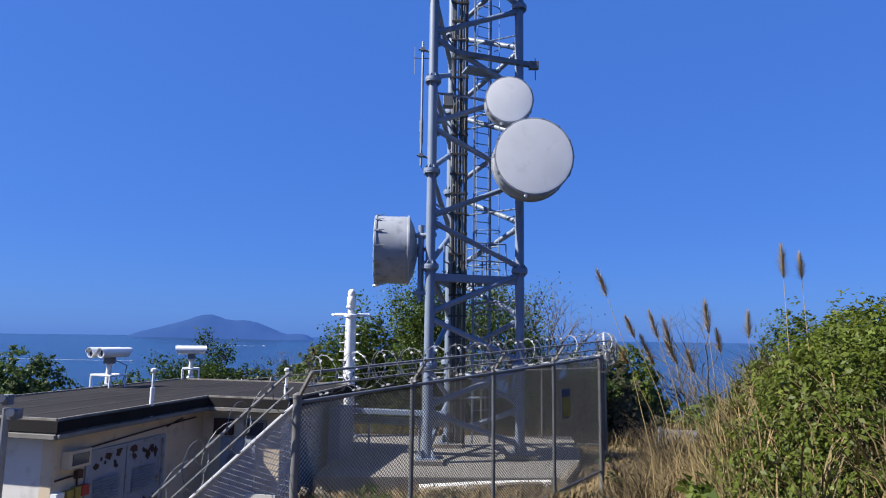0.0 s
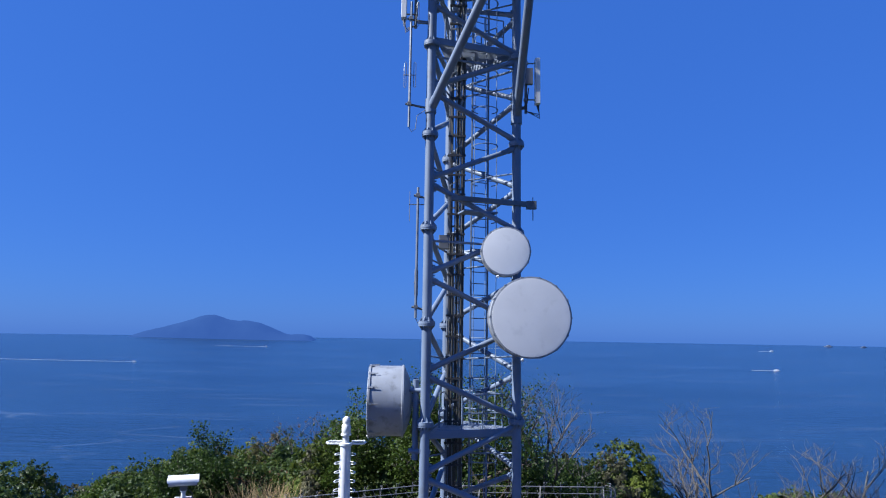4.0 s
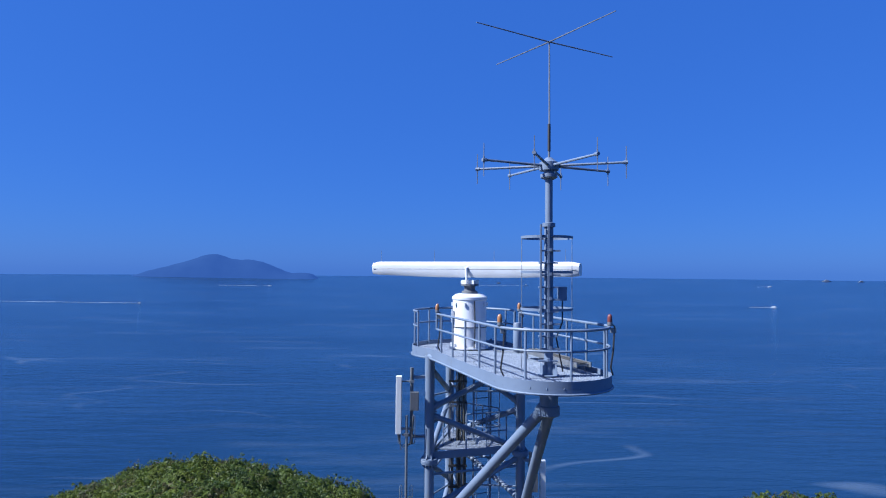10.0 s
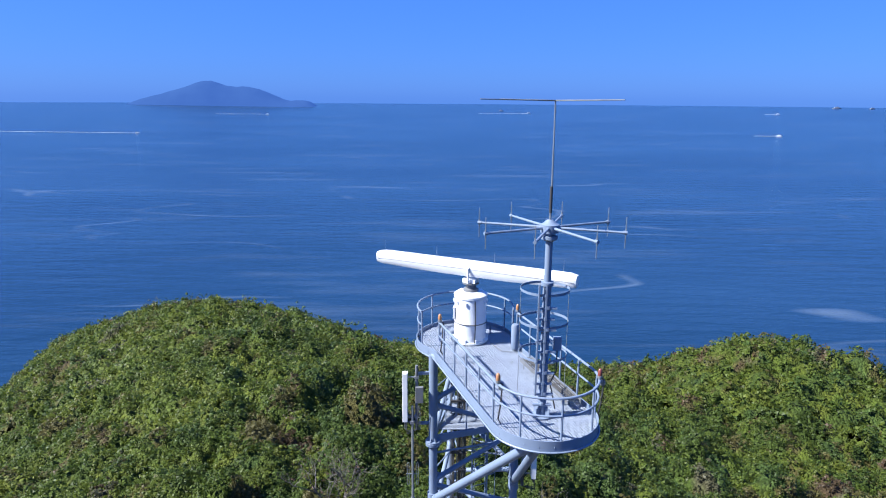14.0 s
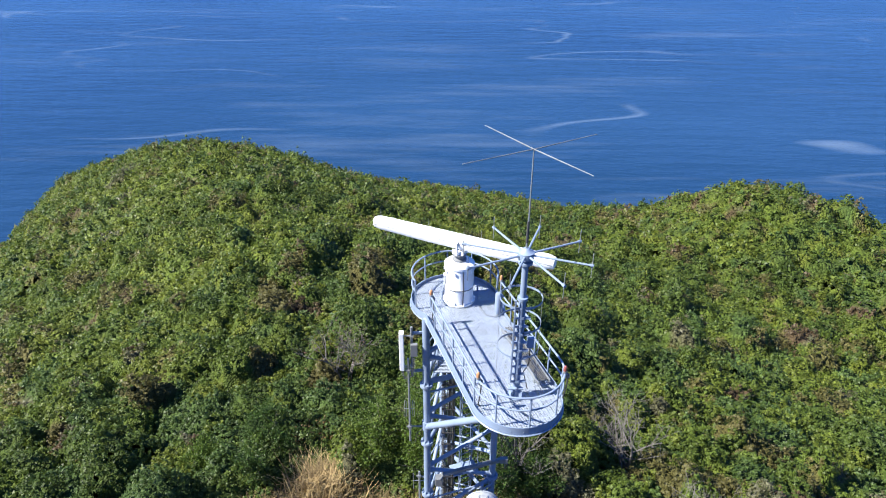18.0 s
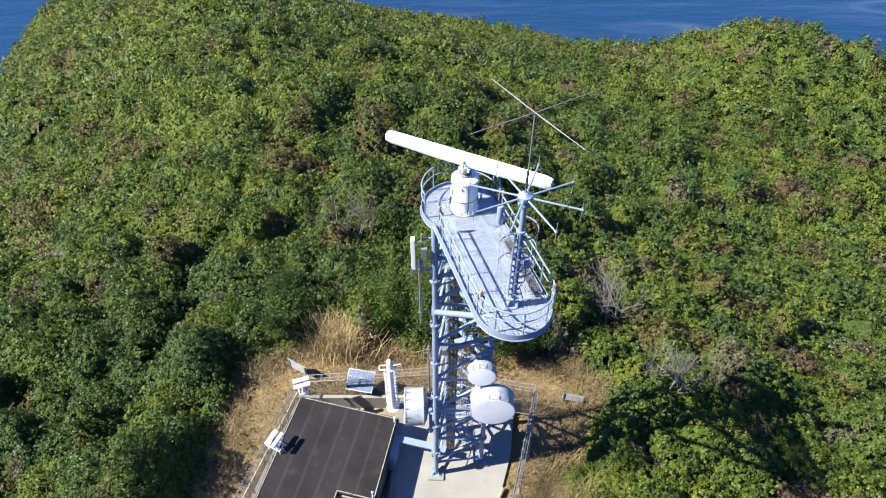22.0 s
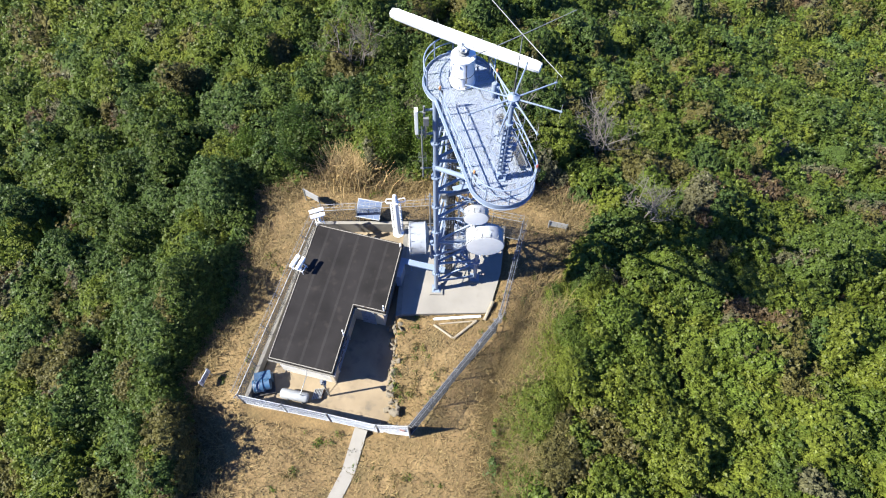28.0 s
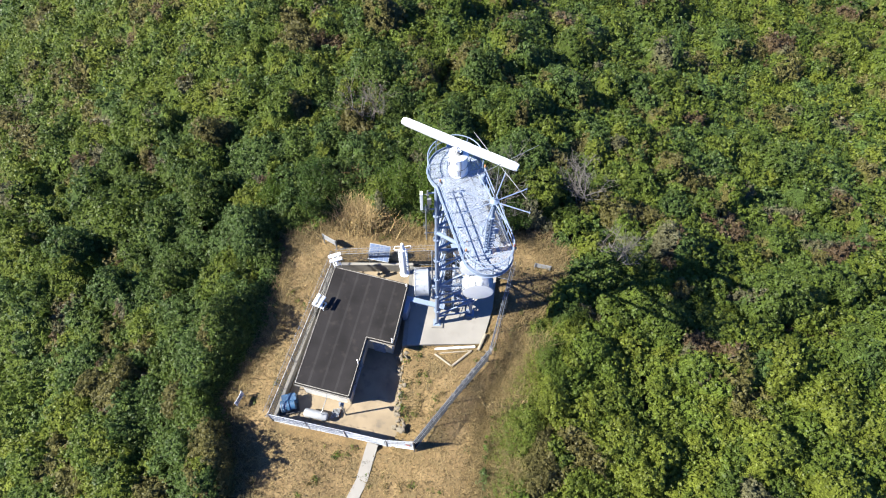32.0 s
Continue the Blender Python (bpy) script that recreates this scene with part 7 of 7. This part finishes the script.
# plumed grass stems: the head's place and height, how far and where it leans, its length
PLUMES = [(2.24, 9.3, 3.98, 0.20, 170, 0.34), (2.55, 9.0, 3.31, 0.24, 175, 0.27), (2.88, 9.0, 3.33, 0.18, 175, 0.34), (2.76, 9.0, 3.02, 0.25, 180, 0.36), (3.10, 9.1, 3.22, 0.15, 175, 0.42), (3.60, 8.9, 3.42, 0.05, 160, 0.38),
          (4.28, 9.1, 3.27, 0.05, 60, 0.32), (4.75, 9.0, 4.20, 0.02, 90, 0.40), (5.00, 9.0, 4.10, 0.03, 100, 0.32), (2.50, 9.2, 2.90, 0.30, 185, 0.26), (3.0, 8.7, 2.95, 0.30, 185, 0.28), (3.3, 8.8, 2.8, 0.2, 190, 0.28), (3.75, 8.9, 3.05, 0.1, 200, 0.28)]


def plume(x, y, h, lean, turn, size):
    z = float(land(x, y))
    o = thing("plume_grass", "single tall reed stem with a feathery tan plume", "grass", (x, y, z), "plumed reeds on the bank")
    d = Vector((math.cos(radians(turn)), math.sin(radians(turn)), 0))
    pts = [Vector((x, y, z)) + Vector((0, 0, h * f)) + d * (lean * h * f * f) for f in (0, 0.35, 0.7, 1.0)]
    b = Build()
    b.tube(pts, [0.007, 0.006, 0.005, 0.003], 5)
    part("stem", b, M_PLUME, o)
    top, w = pts[-1], (pts[-1] - pts[-2]).normalized()
    n = 260
    rs = np.random.RandomState(int(abs(x * 991 + y * 37)) % 9999)
    b = Build()
    for k in range(n):
        f = rs.random()
        base = top - w * size * (1 - f)
        spread = size * 0.34 * (1 - f) ** 0.6 * 0.95 + 0.02
        out = Vector(rs.normal(size=3)).normalized()
        tip = base + w * size * 0.34 + out * spread
        sd = w.cross(out).normalized() * 0.004
        b.add([base - sd, base + sd, tip], [(0, 1, 2)])
    part("plume", b, M_PLUME, o, "", False)


for x, y, top, lean, turn, size in PLUMES:
    h = top - float(land(x, y))
    plume(x - lean * h * math.cos(radians(turn)), y - lean * h * math.sin(radians(turn)), h, lean, turn, size)


# trees: a trunk that forks into limbs, with leaves round the twigs
def tree(x, y, h, spread, leaves, tone, leaf, seed, label, bare=False, mat=None):
    z = float(land(x, y)) - 0.1
    rs = random.Random(seed)
    o = thing("tree", label, "tree", (x, y, z), "small trees round the compound")
    b, tips = Build(), []

    def limb(p, d, L, r, depth):
        pts, q, w = [p], p.copy(), d.copy()
        for k in range(4):
            w = (w + Vector((rs.uniform(-1, 1), rs.uniform(-1, 1), rs.uniform(-0.5, 0.8))) * 0.22).normalized()
            q = q + w * L / 4
            pts.append(q.copy())
        b.tube(pts, [r, r * 0.85, r * 0.7, r * 0.6, r * 0.5], 6 if depth < 2 else 4)
        if depth >= 2:
            tips.extend(pts[1:])
        if depth < (4 if bare else 3):
            for k in range(3 if depth else 5):
                f = rs.uniform(0.4, 1.0)
                i = min(3, int(f * 4))
                base = pts[i].lerp(pts[i + 1], f * 4 - i if f < 1 else 1)
                out = Vector((rs.uniform(-1, 1), rs.uniform(-1, 1), rs.uniform(0.0, 0.9))).normalized()
                limb(base, (w * 0.5 + out * spread).normalized(), L * rs.uniform(0.5, 0.72), r * 0.5, depth + 1)

    for k in range(3):
        limb(Vector((x, y, z)) + Vector((rs.uniform(-0.2, 0.2), rs.uniform(-0.2, 0.2), 0)), Vector((rs.uniform(-0.45, 0.45), rs.uniform(-0.45, 0.45), 1)).normalized(), h * rs.uniform(0.42, 0.55), 0.055 * h / 4, 0)
    part("trunk", b, mat or M_TRUNK, o)
    if leaves:
        np.random.seed(seed)
        t = np.array([tuple(p) for p in tips])
        c = t[np.random.randint(0, len(t), leaves)] + np.random.normal(0, 0.17 * h / 4, (leaves, 3))
        me = leaf_mesh("crown", c, np.random.normal(size=(leaves, 3)) + np.array([0, 0, 0.7]), leaf * np.random.uniform(0.6, 1.4, leaves), np.array(tone)[None, :] * np.random.uniform(0.7, 1.3, (leaves, 1)))
        part("crown", me, M_LEAF, o)
    return o


G1, G2 = (0.052, 0.085, 0.012), (0.034, 0.062, 0.011)
tree(-1.1, 25.2, 7.0, 0.9, 18000, G1, 0.09, 61, "leafy green small tree behind the tower")
tree(1.5, 25.0, 7.2, 0.9, 9000, G2, 0.09, 62, "thin-leaved tree standing behind the tower")
tree(3.2, 24.6, 7.2, 0.8, 400, G2, 0.08, 63, "nearly bare twiggy tree behind the tower", True, M_BARE)
tree(4.6, 23.4, 3.8, 0.9, 9750, G2, 0.09, 64, "dark green bushy tree at the clearing edge")
tree(-9.9, 26.0, 4.1, 1.1, 13500, G2, 0.09, 65, "dark green broad bushy tree behind the roof")
tree(-12.8, 25.0, 3.4, 1.0, 12000, G1, 0.09, 66, "green leafy small tree behind the roof")
tree(-15.5, 24.0, 2.2, 1.0, 11250, G1, 0.09, 67, "green leafy small tree behind the roof")
tree(-7.4, 26.5, 3.3, 0.8, 700, (0.12, 0.07, 0.03), 0.09, 68, "sparse brown-leaved twiggy tree behind the roof", True)
tree(-3.2, 25.0, 5.2, 0.9, 11250, G1, 0.09, 69, "green leafy shrub tree behind the beacon column")
tree(10.6, 26.5, 6.2, 1.0, 0, G1, 0.1, 70, "bare pale grey dead tree in the scrub", True, M_BARE)
tree(12.4, 20.5, 5.2, 1.0, 0, G1, 0.1, 71, "bare pale grey dead shrub in the scrub", True, M_BARE)
tree(-6.5, 34.5, 5.4, 1.0, 300, (0.11, 0.07, 0.05), 0.1, 72, "bare brownish shrub on the slope", True, M_BARE)


# ---- far boats ----
def boat(x, y, length, turn, wake, label, paint=None):
    z = float(sea_level(x, y))
    o = thing("boat", label, "boat", (x, y, z), "boats on the sea")
    m = Matrix.Translation((x, y, z)) @ Matrix.Rotation(radians(turn), 4, "Z")
    s = length
    b = Build()
    prof = [(-0.5, 0.12), (0.2, 0.13), (0.42, 0.07), (0.5, 0.0), (0.42, -0.07), (0.2, -0.13), (-0.5, -0.12)]
    vs = [m @ Vector((px * s * (0.94 if zz < 0 else 1), py * s, zz * s)) for zz in (-0.02, 0.07) for px, py in prof]
    k = len(prof)
    b.add(vs, [tuple(reversed(range(k))), tuple(range(k, 2 * k))] + [(i, (i + 1) % k, k + (i + 1) % k, k + i) for i in range(k)])
    part("hull", b, paint or M_WHITE, o)
    b = Build()
    b.box(m @ Vector((-0.06 * s, 0, 0.12 * s)), (0.5 * s, 0.18 * s, 0.10 * s), m.to_3x3().to_4x4())
    b.box(m @ Vector((-0.02 * s, 0, 0.19 * s)), (0.25 * s, 0.14 * s, 0.06 * s), m.to_3x3().to_4x4())
    part("cabin", b, paint or M_WHITE, o)
    if wake:
        b = Build()
        n = 18
        rows = [(m @ Vector((-0.45 * s - wake * i / n, sg * (0.22 * s + 0.35 * s * (i / n)) * (1 - 0.55 * (i / n)), 0.02))) for i in range(n + 1) for sg in (-1, 1)]
        rows = [(p[0], p[1], float(sea_level(p[0], p[1])) + 0.6) for p in rows]
        b.add(rows, [(2 * i, 2 * i + 1, 2 * i + 3, 2 * i + 2) for i in range(n)])
        part("wake", b, M_FOAM, o, "white foam wake")


M_FOAM = material("sea foam", (0.30, 0.34, 0.38), 0.8, 0.0, 0.3, 0.0, 0.2, 1.0, 0.0)
boat(951, 1880, 20, -8, 60, "small white motor vessel far out on the sea")
boat(-880, 1850, 14, 3, 440, "small white speedboat far out trailing a wake")
boat(-850, 3100, 20, 4, 230, "small white boat far out trailing a wake")
boat(420, 3400, 24, 10, 260, "small white boat far out trailing a wake")
boat(300, 3700, 30, 0, 0, "small pale ship far out on the sea", M_SHIP)
boat(2350, 4000, 55, 0, 0, "pale cargo ship on the hazy horizon", M_SHIP)
boat(2500, 3900, 40, 5, 0, "pale cargo ship on the hazy horizon", M_SHIP)
boat(1650, 3300, 24, 3, 60, "small white boat far out on the sea")
